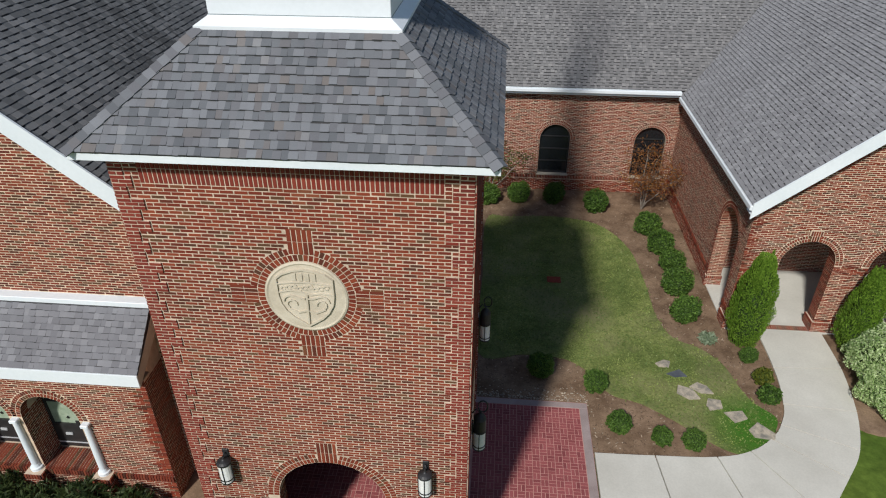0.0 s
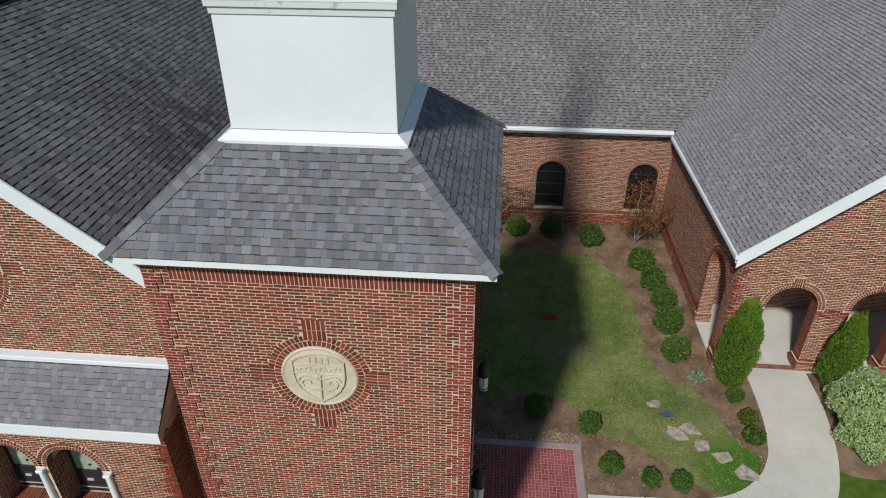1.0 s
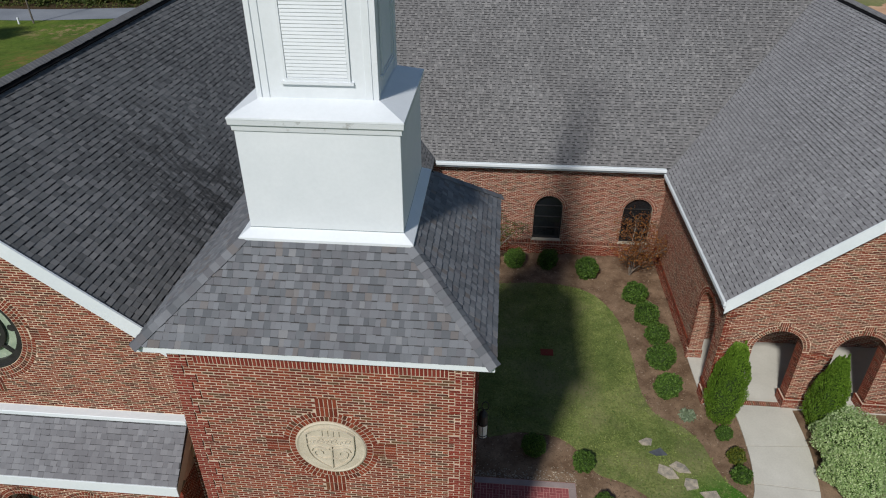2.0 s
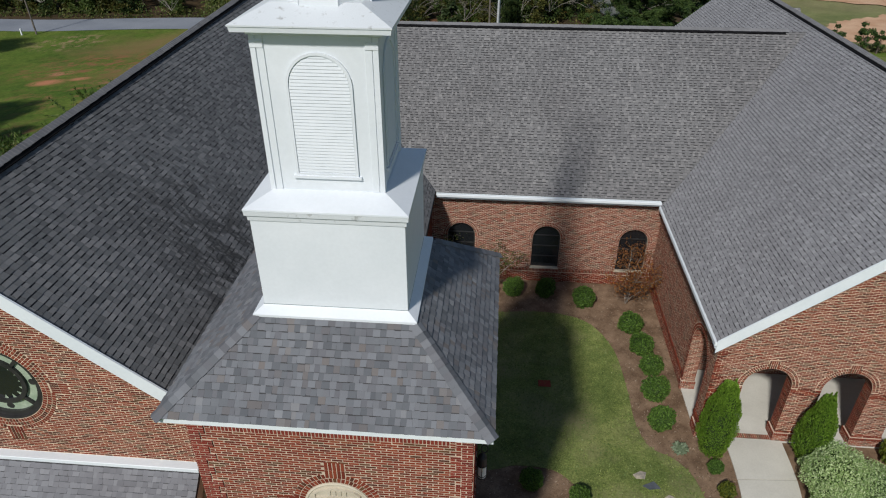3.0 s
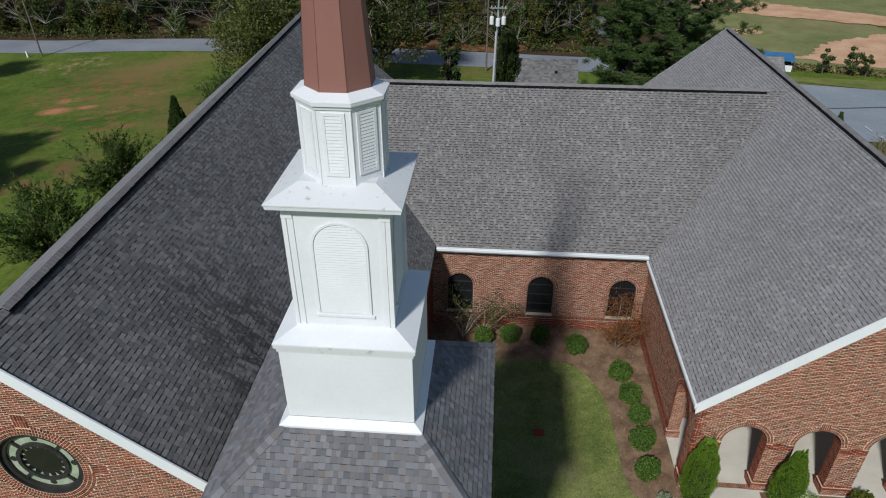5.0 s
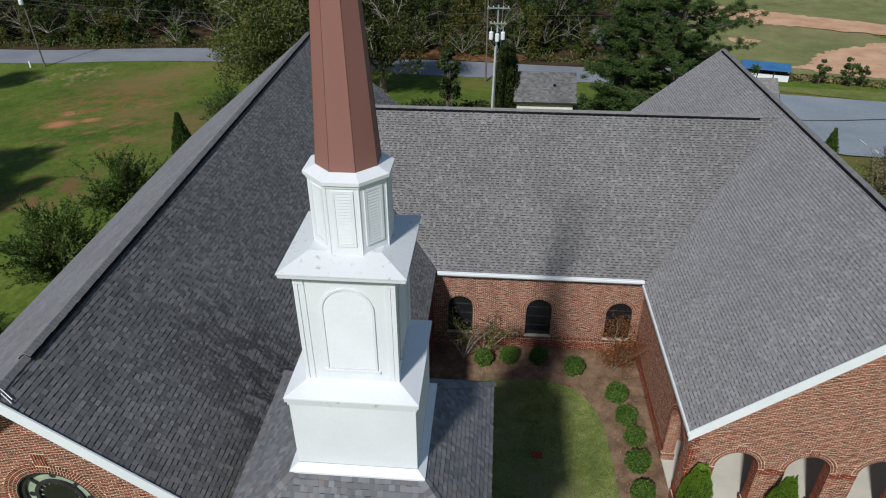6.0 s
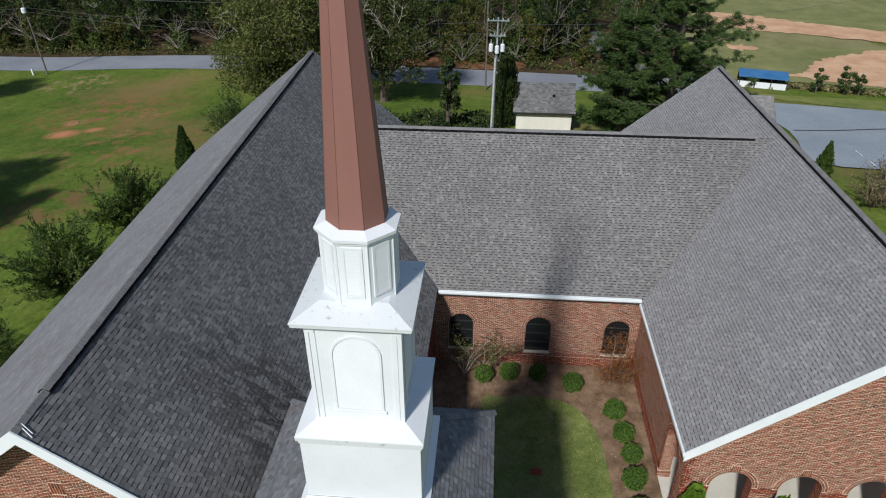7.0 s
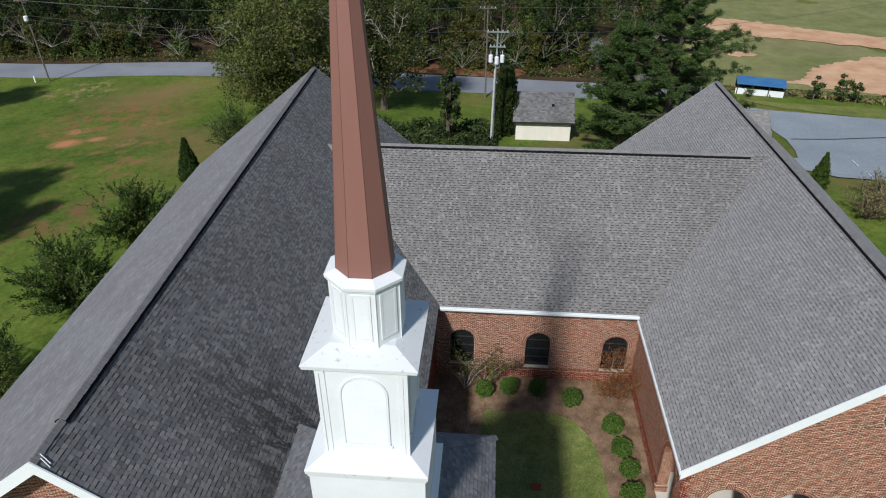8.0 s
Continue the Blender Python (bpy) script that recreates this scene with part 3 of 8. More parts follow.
def caps(p0, p1, na, nb, half=0.15, step=0.145, lift=0.042, seed=3):
    """Folded cap shingles that overlap along a hip or ridge."""
    p0, p1, na, nb = Vector(p0), Vector(p1), Vector(na).normalized(), Vector(nb).normalized()
    d = (p1 - p0).normalized()
    sa, sb = d.cross(na).normalized(), d.cross(nb).normalized()
    if sa.z > 0:
        sa = -sa
    if sb.z > 0:
        sb = -sb
    if abs(sa.z) < 1e-4 or (sa - sb).length < 0.3:
        sb = -sa
    rng = random.Random(seed)
    v, f = [], []
    m = (na + nb).normalized()
    for i in range(int((p1 - p0).length / step) + 1):
        a = p0 + d * (i * step)
        b = a + d * (step + 0.05)
        h0, h1 = lift + 0.012 + rng.uniform(0, 0.006), lift
        w = half + rng.uniform(-0.008, 0.008)
        k = len(v)
        for q, h in ((a, h0), (b, h1)):
            v += [(q + sa * w + na * h)[:], (q + m * (h * 1.15))[:], (q + sb * w + nb * h)[:], (q + sa * w + na * (h - 0.02))[:], (q + m * (h - 0.025))[:], (q + sb * w + nb * (h - 0.02))[:]]
        f += [(k, k + 1, k + 7, k + 6), (k + 1, k + 2, k + 8, k + 7), (k, k + 3, k + 4, k + 1), (k + 1, k + 4, k + 5, k + 2), (k, k + 6, k + 9, k + 3), (k + 2, k + 5, k + 11, k + 8)]
    return v, f


def board(pts, thick):
    """A flat plate on a planar outline."""
    bm = bmesh.new()
    vs = [Vector(p) for p in pts]
    n = (vs[1] - vs[0]).cross(vs[2] - vs[0]).normalized()
    loft(bm, [[p - n * thick / 2 for p in vs], [p + n * thick / 2 for p in vs]])
    return bm


def sash_window(face, cu, half, z0, spring, parent, deep, rails=4, stiles=1, pane=None, glow=None):
    """A dark arched window set back in its opening: pane, frame round it, bars."""
    pane = pane or M_GLASS
    w = thing_part("window", parent)
    out = arch_loop(cu, half, z0, spring)
    inn = arch_loop(cu, half - 0.06, z0 + 0.06, spring)
    part("window_frame", slab(face, out, [inn], 0.08, -deep), M_FRAME, w)
    part("pane", slab(face, arch_loop(cu, half - 0.05, z0 + 0.05, spring), [], 0.02, -deep - 0.035), pane, w)
    top = spring + half
    for i in range(1, rails):
        zz = z0 + (top - z0) * i / rails
        hw = half - 0.04 if zz < spring else math.sqrt(max(0.01, half ** 2 - (zz - spring) ** 2)) - 0.03
        pp = [face.p(cu - hw, zz - 0.025, -deep - 0.03), face.p(cu + hw, zz - 0.025, -deep - 0.03), face.p(cu + hw, zz + 0.025, -deep - 0.03), face.p(cu - hw, zz + 0.025, -deep - 0.03)]
        bm = bmesh.new()
        loft(bm, [pp, [q + face.n * 0.045 for q in pp]])
        part("glazing_bar", bm, M_FRAME, w)
    return w


def thing_part(name, parent, label=""):
    ob = new(name)
    ob.empty_display_size = 0.2
    ob.parent = parent
    ob.matrix_parent_inverse = world_of(parent).inverted()
    return tagged(ob, label)


def quoin_backing(face, edge, sign, z0, z1, out, parent, widths=(0.44, 0.22, 0.33, 0.22, 0.44, 0.33)):
    """Mortar blocks behind projecting corner bricks, toothed like them."""
    v, f = [], []
    step = BRICK_H * 3
    for i in range(int(z0 / step), int(z1 / step) + 1):
        a0, a1 = sorted((edge, edge + sign * (widths[i % len(widths)] - 0.014)))
        b0, b1 = max(z0, i * step), min(z1, (i + 1) * step)
        k = len(v)
        for d in (-0.01, out):
            v += [face.p(a, z, d)[:] for a, z in ((a0, b0), (a1, b0), (a1, b1), (a0, b1))]
        f += [tuple(k + q for q in s) for s in ((4, 5, 6, 7), (0, 1, 5, 4), (1, 2, 6, 5), (2, 3, 7, 6), (3, 0, 4, 7))]
    heap("quoin_backing", (v, f), M_MORTAR, parent, kind="stuff")


def row_top(pile, x0, x1, y0, y1, z, width=0.078):
    """Bricks laid on edge side by side over a sill."""
    v, f = pile
    n = max(1, round((x1 - x0) / width))
    for i in range(n):
        a, b = x0 + (x1 - x0) * i / n + 0.009, x0 + (x1 - x0) * (i + 1) / n - 0.009
        k = len(v)
        v += [(x, y, zz) for zz in (z - 0.02, z) for x, y in ((a, y0), (b, y0), (b, y1), (a, y1))]
        f += [tuple(k + q for q in s) for s in ((4, 5, 6, 7), (0, 1, 5, 4), (1, 2, 6, 5), (2, 3, 7, 6), (3, 0, 4, 7))]


FRONT = lambda y: Face((0, y, 0), (1, 0, 0), (0, -1, 0))
EAST = lambda x: Face((x, 0, 0), (0, 1, 0), (1, 0, 0))
WEST = lambda x: Face((x, 0, 0), (0, 1, 0), (-1, 0, 0))


# ---- the ground: level round the building, falling away behind it ----
def smooth(a, b, x):
    t = min(1, max(0, (x - a) / (b - a)))
    return t * t * (3 - 2 * t)


def ground_z(x, y):
    back = smooth(44, 95, y) * 4.6
    left = smooth(24, 75, -x) * 3.2 * (1 - 0.65 * smooth(44, 95, y))
    lump = 0.18 * noise.noise((x * 0.05, y * 0.05, 3.1)) * smooth(30, 60, math.hypot(x, y - 15))
    return -0.02 - back - left + lump + smooth(100, 220, y) * 1.5


def arch_soffit(face, ar, thick, material, parent, step=0.075):
    """Bricks on edge lining the inside of an arch."""
    cu, half, z0, spring = ar
    n = max(6, round(math.pi * half / step))
    v, f = [], []
    rows = max(1, round(thick / 0.21))
    for j in range(rows):
        d0, d1 = -thick * j / rows - 0.005, -thick * (j + 1) / rows + 0.005
        for i in range(n):
            t0, t1 = math.pi * (i + 0.09) / n, math.pi * (i + 0.91) / n
            k = len(v)
            for r in (half + 0.002, half - 0.006):
                for t, d in ((t0, d0), (t1, d0), (t1, d1), (t0, d1)):
                    v.append(face.p(cu + r * math.cos(t), spring + r * math.sin(t), d)[:])
            f += [tuple(k + q for q in s) for s in ((4, 5, 6, 7), (0, 1, 5, 4), (1, 2, 6, 5), (2, 3, 7, 6), (3, 0, 4, 7))]
    heap("arch_soffit", (v, f), material, parent, "bricks lining the arch", kind="stuff")


def build_ground():
    xs = [-3000, -900, -400, -250] + [-160 + 6 * i for i in range(56)] + [250, 400, 900, 3000]
    ys = [-3000, -600, -200, -80] + [-40 + 6 * i for i in range(42)] + [260, 400, 900, 3000]
    v = [(x, y, ground_z(x, y)) for y in ys for x in xs]
    n = len(xs)
    f = [(j * n + i, j * n + i + 1, (j + 1) * n + i + 1, (j + 1) * n + i) for j in range(len(ys) - 1) for i in range(n - 1)]
    heap("ground", (v, f), M_FIELD, label="mown green grass field with bare clay patches", kind="structure", smooth=True)


build_ground()


def curve_pts(pts, n=6, closed=True):
    """A smooth line through points."""
    out = []
    m = len(pts)
    for i in range(m if closed else m - 1):
        p = [Vector((*pts[(i + k) % m if closed else min(max(i + k, 0), m - 1)], 0)) for k in (-1, 0, 1, 2)]
        for j in range(n):
            t = j / n
            q = 0.5 * ((2 * p[1]) + (p[2] - p[0]) * t + (2 * p[0] - 5 * p[1] + 4 * p[2] - p[3]) * t * t + (3 * p[1] - p[0] - 3 * p[2] + p[3]) * t ** 3)
            out.append((q.x, q.y))
    if not closed:
        out.append(pts[-1])
    return out


def plate(pts, z0, z1):
    bm = bmesh.new()
    vs = [bm.verts.new((x, y, z1)) for x, y in pts]
    es = [bm.edges.new((vs[i], vs[(i + 1) % len(vs)])) for i in range(len(vs))]
    bmesh.ops.triangle_fill(bm, use_beauty=True, use_dissolve=False, edges=es)
    lo = [bm.verts.new((x, y, z0)) for x, y in pts]
    for i in range(len(vs)):
        j = (i + 1) % len(vs)
        bm.faces.new((vs[i], vs[j], lo[j], lo[i]))
    return bm


# courtyard: mulch beds round a lawn
part("mulch_bed", plate(curve_pts([(-0.3, 12.0), (-0.35, 14.0), (-3.0, 14.15), (-3.05, 21.0), (-3.05, 28.8), (4.0, 28.8), (8.2, 28.8), (8.2, 24.0), (8.2, 18.5), (9.2, 18.45), (9.2, 17.0), (9.1, 15.4), (8.7, 14.3), (7.8, 13.2), (6.7, 12.75), (5.3, 12.6), (3.0, 12.55), (2.9, 12.2)], 2), -0.1, 0.03), M_MULCH, None, "brown bark mulch bed along the brick walls", "structure")
LAWN = [(-0.3, 16.6), (-0.3, 21.0), (-0.3, 25.5), (0.7, 25.85), (2.8, 26.0), (4.6, 25.4), (5.6, 23.6), (5.86, 21.2), (5.9, 19.1), (6.24, 17.9), (7.05, 17.37), (7.58, 16.6), (7.8, 15.6), (8.05, 14.95), (8.5, 14.4), (8.15, 13.7), (7.6, 13.2), (7.1, 12.98), (6.7, 13.1), (6.2, 13.45), (5.47, 14.1), (4.6, 14.7), (3.8, 15.0), (3.25, 15.9), (2.5, 16.5), (1.2, 16.6)]
part("lawn", plate(curve_pts(LAWN, 5), -0.1, 0.055), M_LAWN, None, "short worn green courtyard lawn", "structure")
part("mulch_bed", plate(curve_pts([(11.2, 18.5), (11.2, 17.2), (11.0, 15.6), (10.7, 14.3), (12.2, 14.0), (16, 14.6), (22, 15), (24, 17), (24, 18.6), (17, 18.6)], 4), -0.1, 0.03), M_MULCH, None, "brown mulch bed under the arcade shrubs", "structure")
part("mulch_bed", plate([(-18, 7.6), (-6.2, 7.6), (-5.7, 8.6), (-5.7, 11.3), (-18, 11.3)], -0.1, 0.03), M_MULCH, None, "dark mulch bed below the low wing", "structure")

# concrete walk in cast slabs with open joints
WALK_IN = [(3.06, 12.68), (4.71, 12.72), (6.39, 12.82), (7.35, 13.1), (8.05, 13.6), (8.5, 14.15), (8.86, 15.0), (9.1, 16.6), (9.14, 18.6)]
WALK_OUT = [(3.06, 9.7), (5.0, 9.75), (7.0, 10.2), (8.6, 11.1), (9.7, 12.35), (10.4, 13.35), (10.95, 14.85), (11.28, 16.75), (11.34, 18.6)]
walkway = thing("walkway", "pale concrete garden path with scored joints", "path", (6, 13, 0), kind="structure")
for k in range(len(WALK_IN) - 1):
    fi = curve_pts(WALK_IN, 4, False)[4 * k : 4 * k + 5]
    fo = curve_pts(WALK_OUT, 4, False)[4 * k : 4 * k + 5]
    c = Vector((sum(p[0] for p in fi + fo) / 10, sum(p[1] for p in fi + fo) / 10))
    loop = [tuple(Vector(p) + (c - Vector(p)).normalized() * 0.034) for p in fi + fo[::-1]]
    part("slab", plate(loop, -0.1, 0.085), M_CONC, walkway)


def terrain_strip(name, pts, width, material, label, lift=0.05, kind="structure"):
    """A road laid on the ground along a line."""
    line = curve_pts(pts, 10, False)
    v, f = [], []
    for i, p in enumerate(line):
        a, b = Vector(line[max(i - 1, 0)]), Vector(line[min(i + 1, len(line) - 1)])
        d = (b - a).normalized()
        s = Vector((-d.y, d.x))
        for k in range(-3, 4):
            q = Vector(p) + s * width * k / 6
            v.append((q.x, q.y, ground_z(q.x, q.y) + lift))
    n = 7
    f = [(i * n + k, i * n + k + 1, (i + 1) * n + k + 1, (i + 1) * n + k) for i in range(len(line) - 1) for k in range(n - 1)]
    return heap(name, (v, f), material, label=label, kind=kind, smooth=True)


terrain_strip("road", [(-170, 104), (-110, 103), (-82, 102.5), (-64, 104), (-46, 103.5), (-30, 101), (-16, 98.5), (0, 97), (20, 95.5), (32, 98)], 7.6, M_ASPHALT, "grey asphalt road along the woods")


# ---- bell tower ----
TX0, TX1, TY0, TY1 = -5.83, -0.28, 8.6, 14.1
EX0, EX1, EY0, EY1 = -6.2, 0.08, 8.25, 14.4
tower = thing("bell_tower", "square red brick bell tower with a white steeple and brown spire", "tower", (-3.05, 11.3, 0))
F_T = FRONT(TY0)
MED_U, MED_Z, MED_R = -3.02, 7.93, 0.70
ARCH = (-3.05, 1.13, 0.0, 2.72)
ARCH_E = (11.35, 1.13, 0.0, 2.72)


def tower_quoin(a, z, lo=TX0, hi=TX1):
    step = int(z / (BRICK_H * 3)) % 6
    w = (0.44, 0.22, 0.33, 0.22, 0.44, 0.33)[step]
    return a - lo < w or hi - a < w


def quoin_cut(lo, hi):
    def cut(z):
        w = (0.44, 0.22, 0.33, 0.22, 0.44, 0.33)[int(z / (BRICK_H * 3)) % 6]
        return [lo + w, hi - w]
    return cut


def tower_ok(a, z):
    if (a - MED_U) ** 2 + (z - MED_Z) ** 2 < (MED_R + 0.257) ** 2:
        return False
    for du, dz in ((0, 1), (0, -1), (1, 0), (-1, 0)):
        cu, cz = MED_U + du * (MED_R + 0.36), MED_Z + dz * (MED_R + 0.36)
        if abs(a - cu) < (0.213 if dz else 0.238) and abs(z - cz) < (0.238 if dz else 0.183):
            return False
    if abs(a - ARCH[0]) < 0.205 and 4.05 < z < 4.4:
        return False
    if z > 9.94 and TX0 + 0.44 < a < TX1 - 0.44:
        return False
    return not in_arch(a, z, *ARCH, grow=0.25)


tw_front = part("wall", slab(F_T, [(TX0, 0), (TX1, 0), (TX1, 10.45), (TX0, 10.45)], [arch_loop(*ARCH)], 0.35), M_MORTAR, tower)
SINGLE_LO, SINGLE_HI = 9.14, 9.93
pile, quoin, ones = bricks(F_T, TX0, TX1, 2.3, 10.4, tower_ok, tower_quoin, rng=random.Random(21), skip=lambda a, z: SINGLE_LO < z < SINGLE_HI, out=0.026, cut=quoin_cut(TX0, TX1))
for e, s in ((TX0, 1), (TX1, -1)):
    quoin_backing(F_T, e, s, 2.3, 10.4, 0.021, tw_front)
heap("brickwork", pile, M_BRICK, tw_front, "red brick in running bond", kind="stuff")
heap("quoin_brickwork", quoin, M_QUOIN, tw_front, "deep red projecting corner bricks", kind="stuff")
trim = ([], [])
for r in (MED_R + 0.005, MED_R + 0.13):
    ring_bricks(trim, F_T, MED_U, MED_Z, r, 0.125, 0, 2 * math.pi, 0.085, 0.014, ok=lambda a, z: r < MED_R + 0.1 or (abs(a - MED_U) > 0.218 and abs(z - MED_Z) > 0.188))
key_block(trim, F_T, MED_U, MED_Z + MED_R + 0.36, 0.42, 0.47)
key_block(trim, F_T, MED_U, MED_Z - MED_R - 0.36, 0.42, 0.47)
key_block(trim, F_T, MED_U - MED_R - 0.36, MED_Z, 0.36, 0.47, True)
key_block(trim, F_T, MED_U + MED_R + 0.36, MED_Z, 0.36, 0.47, True)
heap("medallion_surround", trim, M_BRICK, tw_front, "ring of bricks set on end", kind="stuff")
trim = ([], [])
for r in (ARCH[1], ARCH[1] + 0.125):
    ring_bricks(trim, F_T, ARCH[0], ARCH[3], r, 0.12, 0, math.pi, 0.08, 0.014, ok=lambda a, z: abs(a - ARCH[0]) > 0.2)
key_block(trim, F_T, ARCH[0], 4.12, 0.40, 0.56)
heap("arch_ring", trim, M_BRICK, tw_front, "double ring of arch bricks", kind="stuff")
trim = ([], [])
soldier_row(trim, F_T, TX0 + 0.445, TX1 - 0.445, 9.925, 0.25)
soldier_row(trim, F_T, TX0 + 0.445, TX1 - 0.445, 10.18, 0.24, proud=0.022)
heap("soldier_course", trim, M_QUOIN, tw_front, "upright bricks under the eave", kind="stuff")

arch_soffit(F_T, ARCH, 0.35, M_BRICK, tw_front)
for sg in (-1, 1):
    p1, _, _ = bricks(Face((ARCH[0] + sg * 1.13, 0, 0), (0, 1, 0), (-sg, 0, 0)), TY0, TY0 + 0.35, 0.0, 2.72, lambda a, z: True, rng=random.Random(25))
    heap("jamb_brickwork", p1, M_BRICK, tw_front, kind="stuff")

F_TE = EAST(TX1)
tw_east = part("wall", slab(F_TE, [(TY0 + 0.35, 0), (TY1, 0), (TY1, 10.45), (TY0 + 0.35, 10.45)], [arch_loop(*ARCH_E)], 0.35), M_MORTAR, tower)
pile, quoin, _ = bricks(F_TE, TY0, TY1, 0, 10.4, lambda a, z: not in_arch(a, z, *ARCH_E, grow=0.25), lambda a, z: tower_quoin(a, z, TY0, TY1), rng=random.Random(22), out=0.026, cut=quoin_cut(TY0, TY1))
for e, s in ((TY0, 1), (TY1, -1)):
    quoin_backing(F_TE, e, s, 0, 10.4, 0.021, tw_east)
heap("brickwork", pile, M_BRICK, tw_east, kind="stuff")
heap("quoin_brickwork", quoin, M_QUOIN, tw_east, kind="stuff")
trim = ([], [])
for r in (ARCH_E[1], ARCH_E[1] + 0.125):
    ring_bricks(trim, F_TE, ARCH_E[0], ARCH_E[3], r, 0.12, 0, math.pi, 0.08, 0.014)
heap("arch_ring", trim, M_BRICK, tw_east, kind="stuff")
F_TW = WEST(TX0)
tw_west = part("wall", slab(F_TW, [(TY0 + 0.35, 0), (TY1, 0), (TY1, 10.45), (TY0 + 0.35, 10.45)], [], 0.35), M_MORTAR, tower)
pile, quoin, _ = bricks(F_TW, TY0, TY1, 0, 10.4, lambda a, z: True, lambda a, z: tower_quoin(a, z, TY0, TY1), rng=random.Random(23), out=0.026, cut=quoin_cut(TY0, TY1))
for e, s in ((TY0, 1), (TY1, -1)):
    quoin_backing(F_TW, e, s, 0, 10.4, 0.021, tw_west)
heap("brickwork", pile, M_BRICK, tw_west, kind="stuff")
heap("quoin_brickwork", quoin, M_QUOIN, tw_west, kind="stuff")
part("wall", new_box(TX0 + 0.35, TX1 - 0.35, TY1 - 0.35, TY1, 0, 10.45), M_MORTAR, tower)
part("porch_ceiling", new_box(TX0 + 0.35, TX1 - 0.35, TY0 + 0.35, TY1 - 0.35, 4.0, 4.1), M_DARKWOOD, tower)
part("porch_lining", slab(F_TE, [(TY0 + 0.36, 0), (TY1 - 0.36, 0), (TY1 - 0.36, 4.0), (TY0 + 0.36, 4.0)], [arch_loop(ARCH_E[0], ARCH_E[1], 0.001, ARCH_E[3])], 0.02, -0.354), M_LINING, tower)
part("porch_lining", slab(F_TW, [(TY0 + 0.36, 0), (TY1 - 0.36, 0), (TY1 - 0.36, 4.0), (TY0 + 0.36, 4.0)], [], 0.02, -0.354), M_LINING, tower)
part("porch_lining", new_box(TX0 + 0.38, TX1 - 0.38, TY1 - 0.38, TY1 - 0.354, 0, 4.0), M_LINING, tower)
part("soffit", new_box(EX0 + 0.03, EX1 - 0.03, EY0 + 0.03, EY1 - 0.03, 10.44, 10.47), M_TRIM, tower)
for nm, b in (("front", (EX0, EX1, EY0, EY0 + 0.03)), ("back", (EX0, EX1, EY1 - 0.03, EY1)), ("west", (EX0, EX0 + 0.03, EY0 + 0.03, EY1 - 0.03)), ("east", (EX1 - 0.03, EX1, EY0 + 0.03, EY1 - 0.03))):
    part("fascia", new_box(*b, 10.43, 10.575, bev=0.004), M_TRIM, tower)

# cast medallion with a carved shield
med = thing_part("medallion", tower, "pale cast stone medallion carved with a shield")
bm = bmesh.new()
prof = ((MED_R, -0.01), (MED_R, 0.02), (MED_R - 0.03, 0.035), (MED_R - 0.06, 0.02))
rings = [[F_T.p(MED_U + r * math.cos(t), MED_Z + r * math.sin(t), d) for t in (2 * math.pi * i / 64 for i in range(64))] for r, d in prof]
loft(bm, rings)
part("disc", bm, M_STONE, med)


def relief(pts, w, d0=0.02, d1=0.034, closed=False):
    """A raised carved line on the medallion."""
    bm = bmesh.new()
    pts = pts + pts[:1] if closed else pts
    for i, ((a0, z0), (a1, z1)) in enumerate(zip(pts, pts[1:])):
        top = d1 + 0.002 * (i % 2)
        d = Vector((a1 - a0, z1 - z0))
        if d.length < 1e-5:
            continue
        s = Vector((-d.y, d.x)).normalized() * w / 2
        e = d.normalized() * w * 0.3
        q = [(a0 - s.x - e.x, z0 - s.y - e.y), (a1 - s.x + e.x, z1 - s.y + e.y), (a1 + s.x + e.x, z1 + s.y + e.y), (a0 + s.x - e.x, z0 + s.y - e.y)]
        loft(bm, [[F_T.p(MED_U + x, MED_Z + y, d0) for x, y in q], [F_T.p(MED_U + x * 0.995, MED_Z + y * 0.995, top) for x, y in q]])
    return bm


SHIELD = [(-0.47, 0.38), (-0.36, 0.47), (-0.18, 0.54), (0.0, 0.57), (0.18, 0.54), (0.36, 0.47), (0.47, 0.38), (0.47, 0.05), (0.44, -0.12), (0.36, -0.28), (0.24, -0.41), (0.11, -0.50), (0.0, -0.57), (-0.11, -0.50), (-0.24, -0.41), (-0.36, -0.28), (-0.44, -0.12), (-0.47, 0.05)]
bm = bmesh.new()
loft(bm, [[F_T.p(MED_U + x, MED_Z + y, 0.018) for x, y in SHIELD], [F_T.p(MED_U + x * 0.97, MED_Z + y * 0.97, 0.036) for x, y in SHIELD]])
part("shield", bm, M_STONE, med)
part("shield_rim", relief(SHIELD, 0.03, 0.02, 0.066, True), M_STONE, med)
part("shield_band", relief([(-0.45, 0.27), (-0.2, 0.31), (0.0, 0.32), (0.2, 0.31), (0.45, 0.27)], 0.022, 0.02, 0.058), M_STONE, med)
part("shield_band", relief([(-0.45, 0.1), (-0.26, 0.15), (-0.08, 0.13), (0.08, 0.07), (0.26, 0.11), (0.45, 0.09)], 0.022, 0.02, 0.058), M_STONE, med)
for i in range(9):
    c0 = -0.36 + 0.09 * i
    part("carved_leaf", relief([(c0 + 0.045 * math.cos(t * 0.75), 0.205 + 0.035 * math.sin(t * 0.75) + 0.022 * (i % 3 - 1)) for t in range(8)], 0.022, 0.02, 0.054), M_STONE, med)
